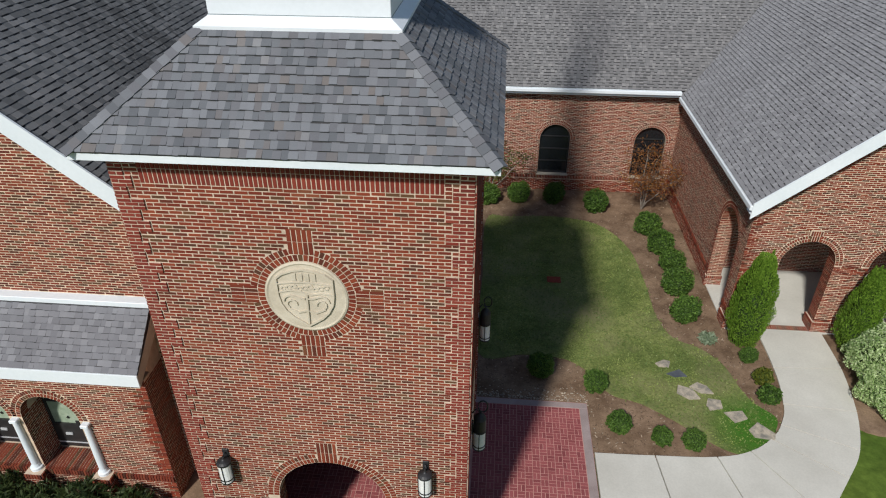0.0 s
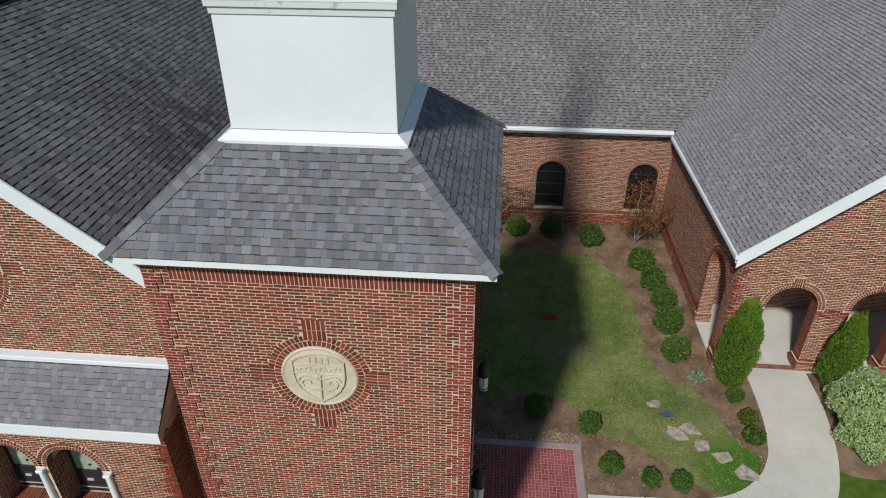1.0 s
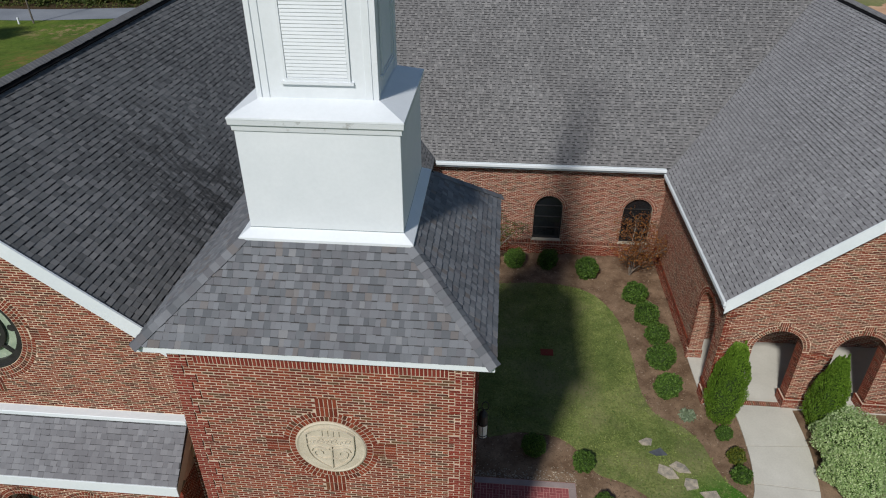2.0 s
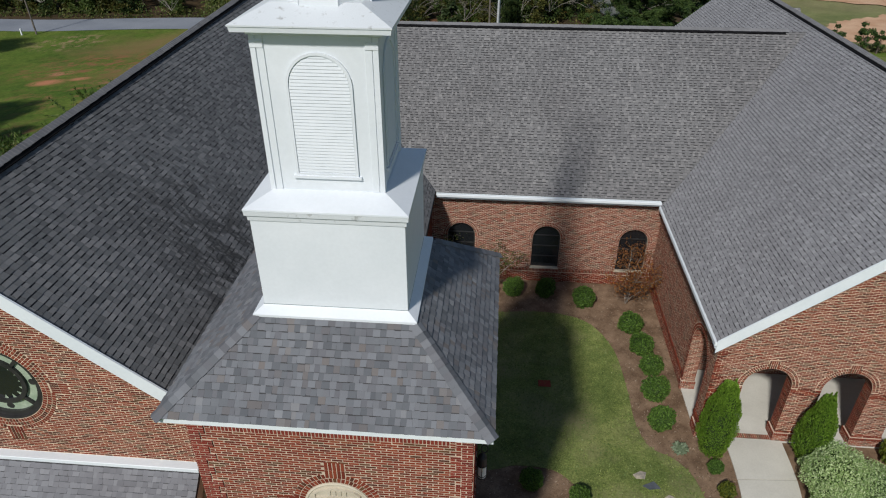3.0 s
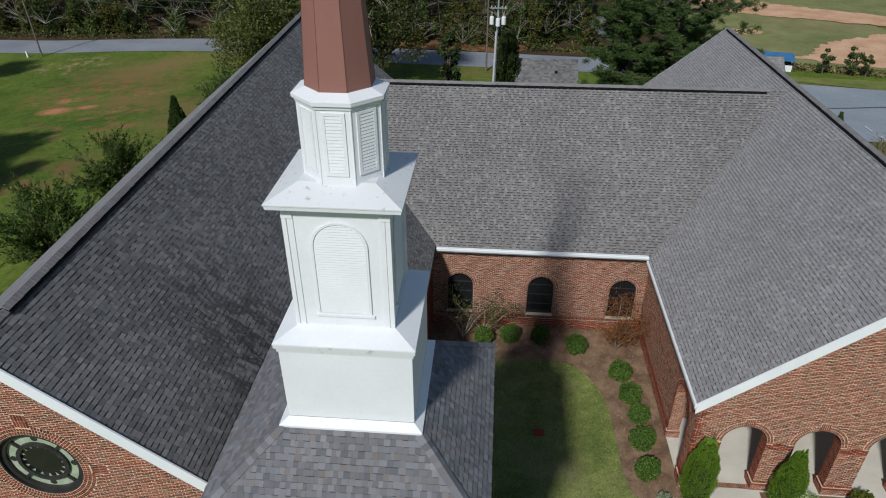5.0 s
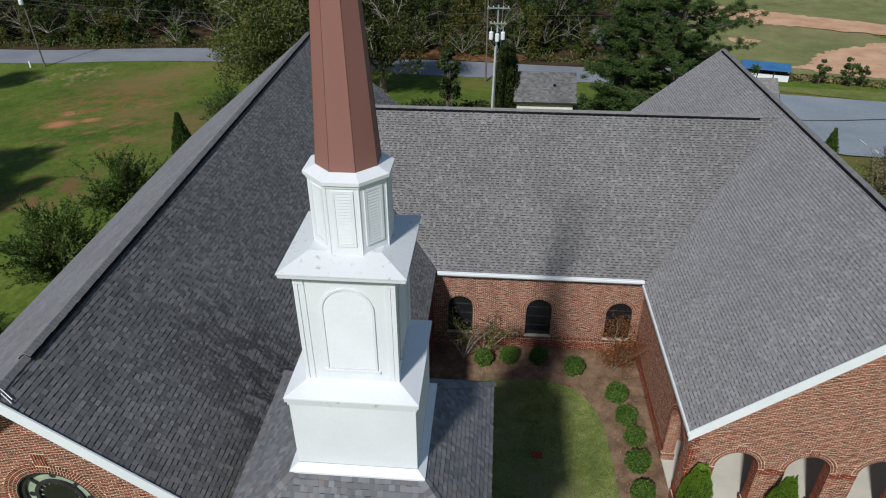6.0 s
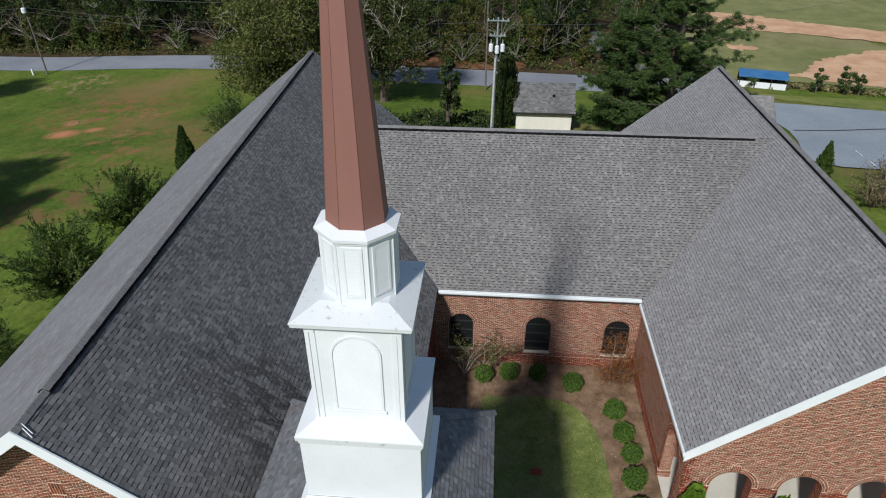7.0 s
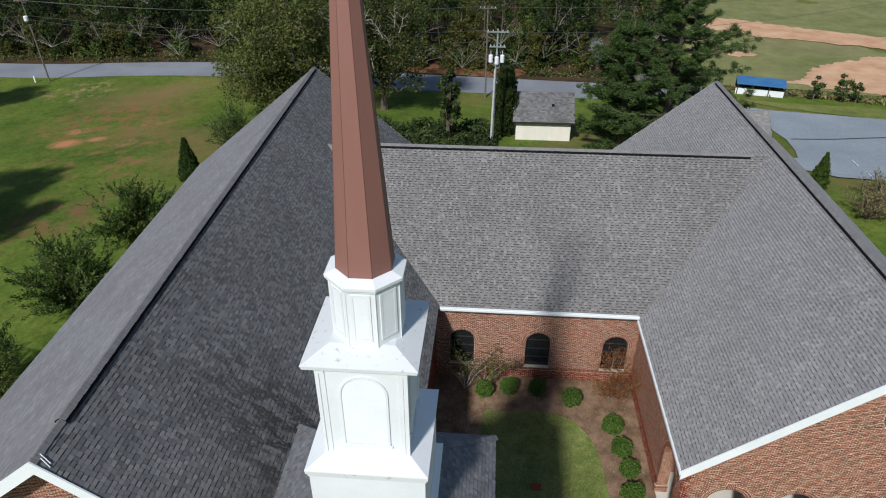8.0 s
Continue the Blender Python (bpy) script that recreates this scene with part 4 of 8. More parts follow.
for sx in (-1, 1):
    part("carved_scroll", relief([(sx * (0.03 + 0.36 * math.sin(0.18 * t)), 0.04 - 0.05 * math.cos(0.5 * t) - 0.30 * max(0.0, t / 10 - 0.35)) for t in range(9)], 0.026, 0.02, 0.066), M_STONE, med)
    part("carved_hook", relief([(sx * (0.25 + 0.085 * math.cos(t * 0.6 - 0.9)), -0.13 + 0.085 * math.sin(t * 0.6 - 0.9)) for t in range(8)], 0.024, 0.02, 0.062), M_STONE, med)
part("carved_blade", relief([(0.02, 0.06), (0.01, -0.2), (0.0, -0.52)], 0.034, 0.02, 0.07), M_STONE, med)
part("carved_ribbon", relief([(-0.3, -0.24), (-0.16, -0.3), (0.0, -0.25), (0.14, -0.3), (0.3, -0.22)], 0.03, 0.02, 0.06), M_STONE, med)
for i in range(4):
    part("carved_mark", relief([(-0.165 + 0.11 * i, 0.37), (-0.165 + 0.11 * i, 0.47)], 0.07, 0.02, 0.056), M_STONE, med)

# tower roof
SCX, SCY = -2.985, 11.15
FLARE = 1.56
roof_t = thing_part("roof", tower, "hipped roof of mottled grey shingles")
ec = [(EX0 - 0.015, EY0 - 0.03, 10.575), (EX1 + 0.015, EY0 - 0.03, 10.575), (EX1 + 0.03, EY1 + 0.03, 10.575), (EX0 - 0.03, EY1 + 0.03, 10.575)]
tc = [(SCX - FLARE + 0.05, SCY - FLARE + 0.05, 12.03), (SCX + FLARE - 0.05, SCY - FLARE + 0.05, 12.03), (SCX + FLARE - 0.05, SCY + FLARE - 0.05, 12.03), (SCX - FLARE + 0.05, SCY + FLARE - 0.05, 12.03)]
T_NORM = []
T_SINGLES = None
for k in range(4):
    cs = [ec[k], ec[(k + 1) % 4], tc[(k + 1) % 4], tc[k]]
    roof_deck("roof_deck", cs, roof_t, 0.08)
    pl, sg, fr = shingles(cs, 40 + k, thick=(0.024, 0.014), gap=0.014, thin=0.005, side=0.0005, solid=0.05, wide=(0.085, 0.165), skip=(lambda a, s: 0.12 < s < 2.1 and 1.75 < a < 4.75) if k == 0 else None)
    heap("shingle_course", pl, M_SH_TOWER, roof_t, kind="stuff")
    T_NORM.append(fr[3])
    if k == 0:
        T_SINGLES = (sg, fr)
for k in range(4):
    hv, hf = caps(ec[k], Vector(ec[k]).lerp(Vector(tc[k]), 0.93), T_NORM[k - 1], T_NORM[k], 0.138, 0.145, 0.021, seed=k)
    for q in range(len(hv) // 12):
        heap("hip_cap", (hv[12 * q : 12 * q + 12], hf[:6]), M_SH_ONE, roof_t)

# steeple: skirt, base box, belfry stage, octagon, spire
steeple = thing_part("steeple", tower, "white painted wooden steeple in stages")
bm = bmesh.new()
loft(bm, [square(SCX, SCY, 11.99, FLARE), square(SCX, SCY, 12.04, FLARE), square(SCX, SCY, 12.15, 1.393), square(SCX, SCY, 12.165, 1.38)])
part("skirt", bm, M_WHITE, steeple)
part("caulk_joint", new_box(SCX - 1.378, SCX + 1.378, SCY - 1.378, SCY + 1.378, 12.15, 12.178), M_TEAL, steeple, "thin grey joint above the skirt")
part("base_box", new_box(SCX - 1.375, SCX + 1.375, SCY - 1.375, SCY + 1.375, 12.1, 14.1, bev=0.008), M_WHITE, steeple)
bm = bmesh.new()
loft(bm, [square(SCX, SCY, 13.98, 1.376), square(SCX, SCY, 13.99, 1.40), square(SCX, SCY, 14.09, 1.405), square(SCX, SCY, 14.1, 1.44), square(SCX, SCY, 14.2, 1.445)])
part("cornice", bm, M_WHITE_WORN, steeple, "white cornice with flaking paint")
bm = bmesh.new()
loft(bm, [square(SCX, SCY, 14.195, 1.452), square(SCX, SCY, 14.225, 1.45), square(SCX, SCY, 14.42, 1.0)])
part("stage_roof", bm, M_WHITE, steeple)
BCX = SCX - 0.025
part("belfry_box", new_box(BCX - 0.985, BCX + 0.985, SCY - 0.975, SCY + 0.975, 14.3, 17.15, bev=0.006), M_WHITE, steeple)
for sx in (-1, 1):
    for sy in (-1, 1):
        cx, cy = BCX + sx * 0.974, SCY + sy * 0.954
        part("corner_post", new_box(cx - 0.044, cx + 0.044, cy - 0.044, cy + 0.044, 14.36, 17.14, bev=0.004), M_WHITE, steeple)
        part("pilaster", new_box(*sorted((BCX + sx * 0.80, BCX + sx * 0.917)), *sorted((SCY + sy * 0.9, SCY + sy * 0.994)), 14.36, 17.14, bev=0.004), M_WHITE, steeple)
        part("pilaster", new_box(*sorted((BCX + sx * 0.92, BCX + sx * 1.012)), *sorted((SCY + sy * 0.80, SCY + sy * 0.897)), 14.36, 17.14, bev=0.004), M_WHITE, steeple)
        cx, cy = BCX + sx * 0.914, SCY + sy * 0.90
        part("pilaster_cap", new_box(cx - 0.108, cx + 0.108, cy - 0.108, cy + 0.108, 16.88, 17.0, bev=0.006), M_WHITE, steeple)



def louver(face, cu, z0, spring, half, n, parent, flat=False):
    """A slatted panel in a raised frame with a sill."""
    lv = thing_part("louver", parent)
    if flat:
        out = [(cu - half, z0), (cu + half, z0), (cu + half, spring), (cu - half, spring)]
        inn = [(cu - half + 0.055, z0 + 0.055), (cu + half - 0.055, z0 + 0.055), (cu + half - 0.055, spring - 0.055), (cu - half + 0.055, spring - 0.055)]
        top = spring - 0.055
    else:
        out, inn = arch_loop(cu, half, z0, spring, 22), arch_loop(cu, half - 0.045, z0 + 0.045, spring, 22)
        top = spring + half - 0.045
    part("frame", slab(face, out, [inn], 0.03, 0.024 if flat else 0.034), M_WHITE, lv)
    part("backing", slab(face, inn, [], 0.02, 0.012), M_WHITE, lv)
    step = (top - z0 - 0.06) / n
    for i in range(n):
        z = z0 + 0.06 + step * i
        zm = z + step / 2
        hw = half - (0.058 if flat else 0.052)
        if not flat and zm > spring:
            hw = math.sqrt(max(0.0009, (half - 0.05) ** 2 - (zm - spring) ** 2)) - 0.01
        bm = bmesh.new()
        a, b = [face.p(cu - hw, z + 0.006, 0.021 if flat else 0.022), face.p(cu - hw, z + step * 0.9, 0.013), face.p(cu - hw, z + step * 0.72, 0.013)], [face.p(cu + hw, z + 0.006, 0.021 if flat else 0.022), face.p(cu + hw, z + step * 0.9, 0.013), face.p(cu + hw, z + step * 0.72, 0.013)]
        loft(bm, [a, b])
        part("slat", bm, M_WHITE, lv)
    if not flat:
        p = [face.p(cu - half - 0.05, z0 - 0.05, 0), face.p(cu + half + 0.05, z0 - 0.05, 0), face.p(cu + half + 0.05, z0, 0), face.p(cu - half - 0.05, z0, 0)]
        bm = bmesh.new()
        loft(bm, [p, [q + face.n * 0.055 for q in p]])
        part("sill", bm, M_WHITE, lv)
    return lv


for fc, cu in ((FRONT(SCY - 0.976), SCX), (EAST(BCX + 0.986), SCY), (WEST(BCX - 0.986), SCY)):
    louver(fc, cu, 14.71, 16.28, 0.545, 36, steeple)
bm = bmesh.new()
loft(bm, [square(SCX, SCY, 17.08, 1.005), square(SCX, SCY, 17.1, 1.06), square(SCX, SCY, 17.16, 1.07), square(SCX, SCY, 17.17, 1.235), square(SCX, SCY, 17.26, 1.25)])
part("cornice", bm, M_WHITE, steeple)
bm = bmesh.new()
loft(bm, [square(SCX, SCY, 17.255, 1.262), square(SCX, SCY, 17.28, 1.262), square(SCX, SCY, 17.52, 0.72)])
part("stage_roof", bm, M_WHITE_WORN, steeple, "sloping white ledge flecked with dirt")


OCX, OCY = -2.925, 11.095


def octagon(z, apothem):
    return ring(OCX, OCY, z, apothem / math.cos(math.pi / 8), 8, math.pi / 8)


bm = bmesh.new()
loft(bm, [octagon(17.3, 0.745), octagon(18.98, 0.745)])
part("lantern_drum", bm, M_WHITE, steeple)
for k in range(8):
    t = -math.pi / 2 + k * math.pi / 4
    nn = Vector((math.cos(t), math.sin(t), 0))
    uu = Vector((-nn.y, nn.x, 0))
    louver(Face(Vector((OCX, OCY, 0)) + nn * 0.745, uu, nn), 0, 17.68, 18.86, 0.205, 17, steeple, True)
    cnr = Vector((OCX, OCY, 0)) + (nn * 0.745 + uu * 0.745 * math.tan(math.pi / 8))
    bm = bmesh.new()
    tube(bm, [cnr + Vector((0, 0, 17.35)), cnr + Vector((0, 0, 18.98))], [0.014, 0.014], 6)
    part("corner_bead", bm, M_WHITE, steeple)
bm = bmesh.new()
loft(bm, [octagon(18.9, 0.75), octagon(18.92, 0.775), octagon(18.98, 0.785), octagon(18.99, 0.82), octagon(19.06, 0.825), octagon(19.16, 0.60)])
part("cornice", bm, M_WHITE, steeple)
spire = thing_part("spire", tower, "tall eight-sided brown metal spire")
bm = bmesh.new()
loft(bm, [octagon(19.1, 0.588), octagon(28.2, 0.02)])
part("cladding", bm, M_COPPER, spire)
for k in range(8):
    t = math.pi / 8 + k * math.pi / 4
    r0, r1 = 0.588 / math.cos(math.pi / 8), 0.02
    bm = bmesh.new()
    tube(bm, [(OCX + r0 * math.cos(t), OCY + r0 * math.sin(t), 19.12), (OCX + r1 * math.cos(t), OCY + r1 * math.sin(t), 28.2)], [0.006, 0.004], 4)
    part("seam", bm, M_SEAM, spire)


# ---- nave: the long gabled church body ----
PITCH = 0.8333
NRX, NRZ = -12.06, 12.9
NEX = -2.9
NEZ = NRZ - PITCH * (NEX - NRX)
NY0, NY1 = 10.47, 44.0
NLX, NLZ = -21.75, 5.2
NWY = 11.15
nave = thing("nave", "long red brick church nave with a steep grey shingle roof", "building", (-12.3, 28, 0))
F_N = FRONT(NWY)
ROSE = (-12.26, 8.15, 1.2)


def nave_ridge(y):
    """The ridge drifts a little to the west and up towards the back."""
    x = NRX - 0.0212 * (y - 10.6)
    return Vector((x, y, NRZ - PITCH * (x - NRX)))


def nave_top(a):
    return NRZ - 0.42 - PITCH * abs(a - NRX)


def nave_ok(a, z):
    if z > nave_top(a):
        return False
    if 4.3 < z < 5.75 and a < -7.45:
        return False
    r2 = (a - ROSE[0]) ** 2 + (z - ROSE[1]) ** 2
    if r2 < (ROSE[2] + 0.35) ** 2:
        return False
    for du, dz in ((0, 1), (0, -1), (1, 0), (-1, 0)):
        cu, cz = ROSE[0] + du * (ROSE[2] + 0.5), ROSE[1] + dz * (ROSE[2] + 0.5)
        if abs(a - cu) < (0.213 if dz else 0.238) and abs(z - cz) < (0.238 if dz else 0.183):
            return False
    return True


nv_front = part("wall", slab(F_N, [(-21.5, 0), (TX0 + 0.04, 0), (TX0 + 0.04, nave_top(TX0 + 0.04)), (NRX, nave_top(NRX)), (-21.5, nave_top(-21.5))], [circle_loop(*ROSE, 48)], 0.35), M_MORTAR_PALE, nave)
pile, _, _ = bricks(F_N, -14.5, -5.9, 0.0, 12.9, lambda a, z: nave_ok(a, z) and (z > 5.6 or a > -7.65), rng=random.Random(31), jog=0.005)
heap("brickwork", pile, M_TAN, nv_front, kind="stuff")
trim = ([], [])
for r in (ROSE[2] + 0.005, ROSE[2] + 0.12, ROSE[2] + 0.235):
    ring_bricks(trim, F_N, ROSE[0], ROSE[1], r, 0.112, 0, 2 * math.pi, 0.085, 0.014, ok=lambda a, z: r < ROSE[2] + 0.2 or (abs(a - ROSE[0]) > 0.24 and abs(z - ROSE[1]) > 0.2))
for du, dz in ((0, 1), (0, -1)):
    key_block(trim, F_N, ROSE[0], ROSE[1] + dz * (ROSE[2] + 0.5), 0.42, 0.47)
for du in (-1, 1):
    key_block(trim, F_N, ROSE[0] + du * (ROSE[2] + 0.5), ROSE[1], 0.36, 0.47, True)
# short bricks set square to the slope under the rake board
v0 = Vector((1, -PITCH)).normalized()
for i in range(92):
    a0 = NRX + 0.15 + i * 0.078 * v0.x
    z0 = nave_top(a0) - 0.27
    if a0 > -5.9 or (i // 7) % 3 == 1:
        continue
    k = len(trim[0])
    w, dn = v0 * 0.066, Vector((-v0.y, v0.x)) * -0.22
    for dd in (-0.004, 0.026):
        for q in (Vector((a0, z0)), Vector((a0, z0)) + w, Vector((a0, z0)) + w + dn, Vector((a0, z0)) + dn):
            trim[0].append(F_N.p(q.x, q.y, dd)[:])
    for q in ((4, 5, 6, 7), (0, 1, 5, 4), (1, 2, 6, 5), (2, 3, 7, 6), (3, 0, 4, 7)):
        trim[1].append(tuple(k + x for x in q))
heap("window_surround", trim, M_TAN, nv_front, "ring of bricks round the rose window", kind="stuff")

rose = thing_part("rose_window", nave, "round black-framed window with pale leaded glass")
bm = bmesh.new()


def annulus(face, cu, cz, r0, r1, d0, d1, n=48):
    bm = bmesh.new()
    loops = []
    for r, d in ((r0, d0), (r1, d0), (r1, d1), (r0, d1)):
        loops.append([bm.verts.new(face.p(cu + r * math.cos(2 * math.pi * i / n), cz + r * math.sin(2 * math.pi * i / n), d)) for i in range(n)])
    for a, b in zip(loops, loops[1:] + loops[:1]):
        for i in range(n):
            bm.faces.new((a[i], a[(i + 1) % n], b[(i + 1) % n], b[i]))
    return bm


bm.free()
part("window_frame", annulus(F_N, ROSE[0], ROSE[1], 1.02, 1.2, -0.2, -0.08), M_FRAME, rose)
part("inner_frame", annulus(F_N, ROSE[0], ROSE[1], 0.62, 0.74, -0.2, -0.1), M_FRAME, rose)
part("pane", annulus(F_N, ROSE[0], ROSE[1], 0.7, 1.06, -0.2, -0.17), M_STAIN, rose, "pale milky glass ring")
part("pane", slab(F_N, circle_loop(ROSE[0], ROSE[1], 0.64), [], 0.03, -0.17), M_GLASS, rose)
for k in range(4):
    t = math.pi / 4 + k * math.pi / 2
    d, s = Vector((math.cos(t), math.sin(t))), Vector((-math.sin(t), math.cos(t))) * 0.045
    q = [Vector(ROSE[:2]) + d * 0.7 + s, Vector(ROSE[:2]) + d * 1.06 + s, Vector(ROSE[:2]) + d * 1.06 - s, Vector(ROSE[:2]) + d * 0.7 - s]
    bm = bmesh.new()
    loft(bm, [[F_N.p(*p, -0.19) for p in q], [F_N.p(*p, -0.11) for p in q]])
    part("spoke", bm, M_FRAME, rose)
    bm = bmesh.new()
    t2 = t + math.pi / 4
    c2 = Vector(ROSE[:2]) + Vector((math.cos(t2), math.sin(t2))) * 0.88
    loft(bm, [[F_N.p(c2.x + 0.1 * math.cos(a), c2.y + 0.1 * math.sin(a), dd) for a in (2 * math.pi * i / 10 for i in range(10))] for dd in (-0.175, -0.16)])
    part("roundel", bm, M_FRAME, rose)
pile = ([], [])
for i in range(16):
    t = 2 * math.pi * i / 16
    k = len(pile[0])
    for r, a in ((0.63, t - 0.09), (0.63, t + 0.09), (0.5, t)):
        pile[0].append(F_N.p(ROSE[0] + r * math.cos(a), ROSE[1] + r * math.sin(a), -0.162)[:])
    pile[1].append((k, k + 1, k + 2))
heap("scalloped_glass", pile, M_STAIN, rose, "pale pointed glass pieces round the centre")

part("casing", annulus(F_N, ROSE[0], ROSE[1], 1.15, 1.196, -0.079, 0.002), M_FRAME, rose, "dark metal casing round the rose window")

NAVE_R = [(NEX, NY0, NEZ), (NEX, 28.2, NEZ), (-10.22, 35.7, NEZ + PITCH * (NEX + 10.22)), (NEX, 42.7, NEZ), (NEX, NY1, NEZ), tuple(nave_ridge(NY1)), tuple(nave_ridge(NY0))]
roof_n = thing_part("roof", nave, "steep dark grey shingle roof with darker streaks")
roof_deck("roof_deck", NAVE_R, roof_n)
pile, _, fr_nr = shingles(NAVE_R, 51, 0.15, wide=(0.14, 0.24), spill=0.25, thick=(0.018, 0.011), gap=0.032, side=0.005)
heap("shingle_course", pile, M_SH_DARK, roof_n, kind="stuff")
NAVE_L = [(NLX, NY0, NLZ), (NLX - 0.85, NY1, NLZ + 0.48), tuple(nave_ridge(NY1)), tuple(nave_ridge(NY0))]
roof_deck("roof_deck", NAVE_L, roof_n)
pile, _, fr_nl = shingles(NAVE_L, 52, wide=(0.15, 0.3), thick=(0.010, 0.007), side=0.0, gap=0.0, thin=0.0)
# Lighter tone than the east slope: its fuller sun put into the colour.
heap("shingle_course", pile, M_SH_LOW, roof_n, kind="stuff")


def ridge_vent(p0, p1, na, nb, parent, half=0.16, high=0.035):
    """A raised vent strip along a ridge under cap shingles, black like its shadow gap."""
    heap("ridge_vent", caps(p0, p1, na, nb, half, (Vector(p1) - Vector(p0)).length, high, 1), M_VENT, parent, "ridge vent strip in the black of its shadow gap")
    heap("ridge_cap", caps(p0, p1, na, nb, half - 0.025, 0.145, high + 0.018, 2), M_SH_CAP, parent)


def vent_strip(p0, p1, na, nb, parent, half=0.215):
    p0, p1 = Vector(p0), Vector(p1)
    d = (p1 - p0).normalized()
    bm = bmesh.new()
    for n in (Vector(na), Vector(nb)):
        s = d.cross(n).normalized()
        if s.z > 0:
            s = -s
        q = [p0 + s * 0.0, p0 + s * half, p0 + s * half + n * 0.07, p0 + n * 0.07]
        loft(bm, [q, [x + (p1 - p0) for x in q]])
    # Vent strip is black because the shadow gap under the caps is coloured in.
    part("ridge_vent", bm, M_VENT, parent, "ridge vent strip in the black of its shadow gap")
    heap("ridge_cap", caps(p0, p1, na, nb, half - 0.1, 0.145, 0.098, 4), M_SH_CAP, parent, "grey ridge cap shingles", kind="stuff")


vent_strip(nave_ridge(NY0 + 1.45), nave_ridge(NY1 - 0.6), fr_nl[3], fr_nr[3], roof_n)
heap("ridge_cap", caps(nave_ridge(NY0), nave_ridge(NY0 + 1.55), fr_nl[3], fr_nr[3], 0.15, 0.145, 0.03, 5), M_SH_CAP, roof_n, kind="stuff")


def rake_board(xa, za, xb, zb, y, drop, parent, thick=0.045):
    """A white sloping board along a gable edge."""
    return part("rake_board", board([(xa, y, za), (xb, y, zb), (xb, y, zb - drop), (xa, y, za - drop)], thick), M_TRIM, parent)


for k in range(2):
    bm = bmesh.new()
    tube(bm, [(NRX + 0.08 + 0.06 * k, NY0 + 0.30 - 0.1 * k, NRZ - 0.005 - 0.05 * k), (NRX + 0.36 + 0.04 * k, NY0 + 0.2 - 0.1 * k, NRZ - 0.24 - 0.033 * k)], [0.013, 0.013], 5)
    part("ridge_tie", bm, M_TRIM, roof_n, "loose white strip at the ridge end")
rake_board(NRX, NRZ + 0.06, NEX, NEZ + 0.06, NY0 - 0.035, 0.46, nave)
rake_board(NLX, NLZ + 0.06, NRX, NRZ + 0.06, NY0 - 0.035, 0.46, nave)
for xe, ze in ((NLX, NLZ), (NEX, NEZ)):
    part("rake_soffit", board([(NRX, NY0 - 0.01, NRZ - 0.33), (xe, NY0 - 0.01, ze - 0.33), (xe, NWY, ze - 0.33), (NRX, NWY, NRZ - 0.33)], 0.03), M_TRIM, nave)
FAR = nave_ridge(NY1)
rake_board(FAR.x, FAR.z, NEX, NEZ, NY1, 0.3, nave)
rake_board(NLX - 0.85, NLZ + 0.48, FAR.x, FAR.z, NY1, 0.3, nave)
F_NE = EAST(-3.1)
nv_east = part("wall", slab(F_NE, [(14.1, 0), (NY1 - 0.4, 0), (NY1 - 0.4, NEZ - 0.1), (14.1, NEZ - 0.1)], [], 0.35), M_MORTAR, nave)
pile, _, _ = bricks(F_NE, 14.1, 28.7, 0.0, NEZ - 0.3, lambda a, z: True, rng=random.Random(33))
heap("brickwork", pile, M_TAN, nv_east, kind="stuff")
part("wall", new_box(-21.5, -21.15, NWY + 0.35, NY1 - 0.4, -2, NEZ - 0.1), M_MORTAR, nave)
part("wall", slab(FRONT(NY1 - 0.4), [(-21.5, -4), (-3.1, -4), (-3.1, nave_top(-3.1)), (NRX, nave_top(NRX)), (-21.5, nave_top(-21.5))], [], 0.3), M_MORTAR, nave)
part("eave_edge", new_box(NEX - 0.03, NEX + 0.02, 14.4, 28.25, NEZ - 0.2, NEZ - 0.03), M_FELT, nave)

# ---- low wing in front of the nave, with a column porch window ----
LWY, LWX = 10.3, -7.65
low = thing("narthex", "low brick entrance wing with arched column windows", "building", (-12, 10.6, 0))
F_L = FRONT(LWY)
L_ARCHES = [(-10.32 - 1.78 * i, 0.72, 0.85, 2.62) for i in range(4)]


def low_ok(a, z):
    return z < 4.32 and not any(in_arch(a, z, *ar, grow=0.24) for ar in L_ARCHES) and not (0.66 < z < 0.86)


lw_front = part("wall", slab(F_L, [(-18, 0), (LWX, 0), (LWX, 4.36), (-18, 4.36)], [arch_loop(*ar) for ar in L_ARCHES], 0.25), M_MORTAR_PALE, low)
pile, quoin, _ = bricks(F_L, -14.0, LWX, 0.0, 4.34, low_ok, lambda a, z: LWX - a < (0.44, 0.22, 0.33, 0.22, 0.44, 0.33)[int(z / (BRICK_H * 3)) % 6], rng=random.Random(35))
heap("brickwork", pile, M_TAN, lw_front, kind="stuff")
heap("quoin_brickwork", quoin, M_BRICK, lw_front, kind="stuff")
trim = ([], [])
for ar in L_ARCHES[:3]:
    for r in (ar[1], ar[1] + 0.115):
        ring_bricks(trim, F_L, ar[0], ar[3], r, 0.11, 0, math.pi, 0.08, 0.014)
soldier_row(trim, F_L, -14, LWX, 0.66, 0.19, proud=0.06)
heap("arch_ring", trim, M_TAN, lw_front, "arch bricks and sill course", kind="stuff")
F_LE = EAST(LWX)
lw_east = part("wall", slab(F_LE, [(LWY + 0.25, 0), (NWY, 0), (NWY, 5.2), (LWY + 0.25, 4.4)], [], 0.25), M_MORTAR, low)
pile, _, _ = bricks(F_LE, LWY, NWY, 0.0, 4.0, lambda a, z: True, rng=random.Random(36))
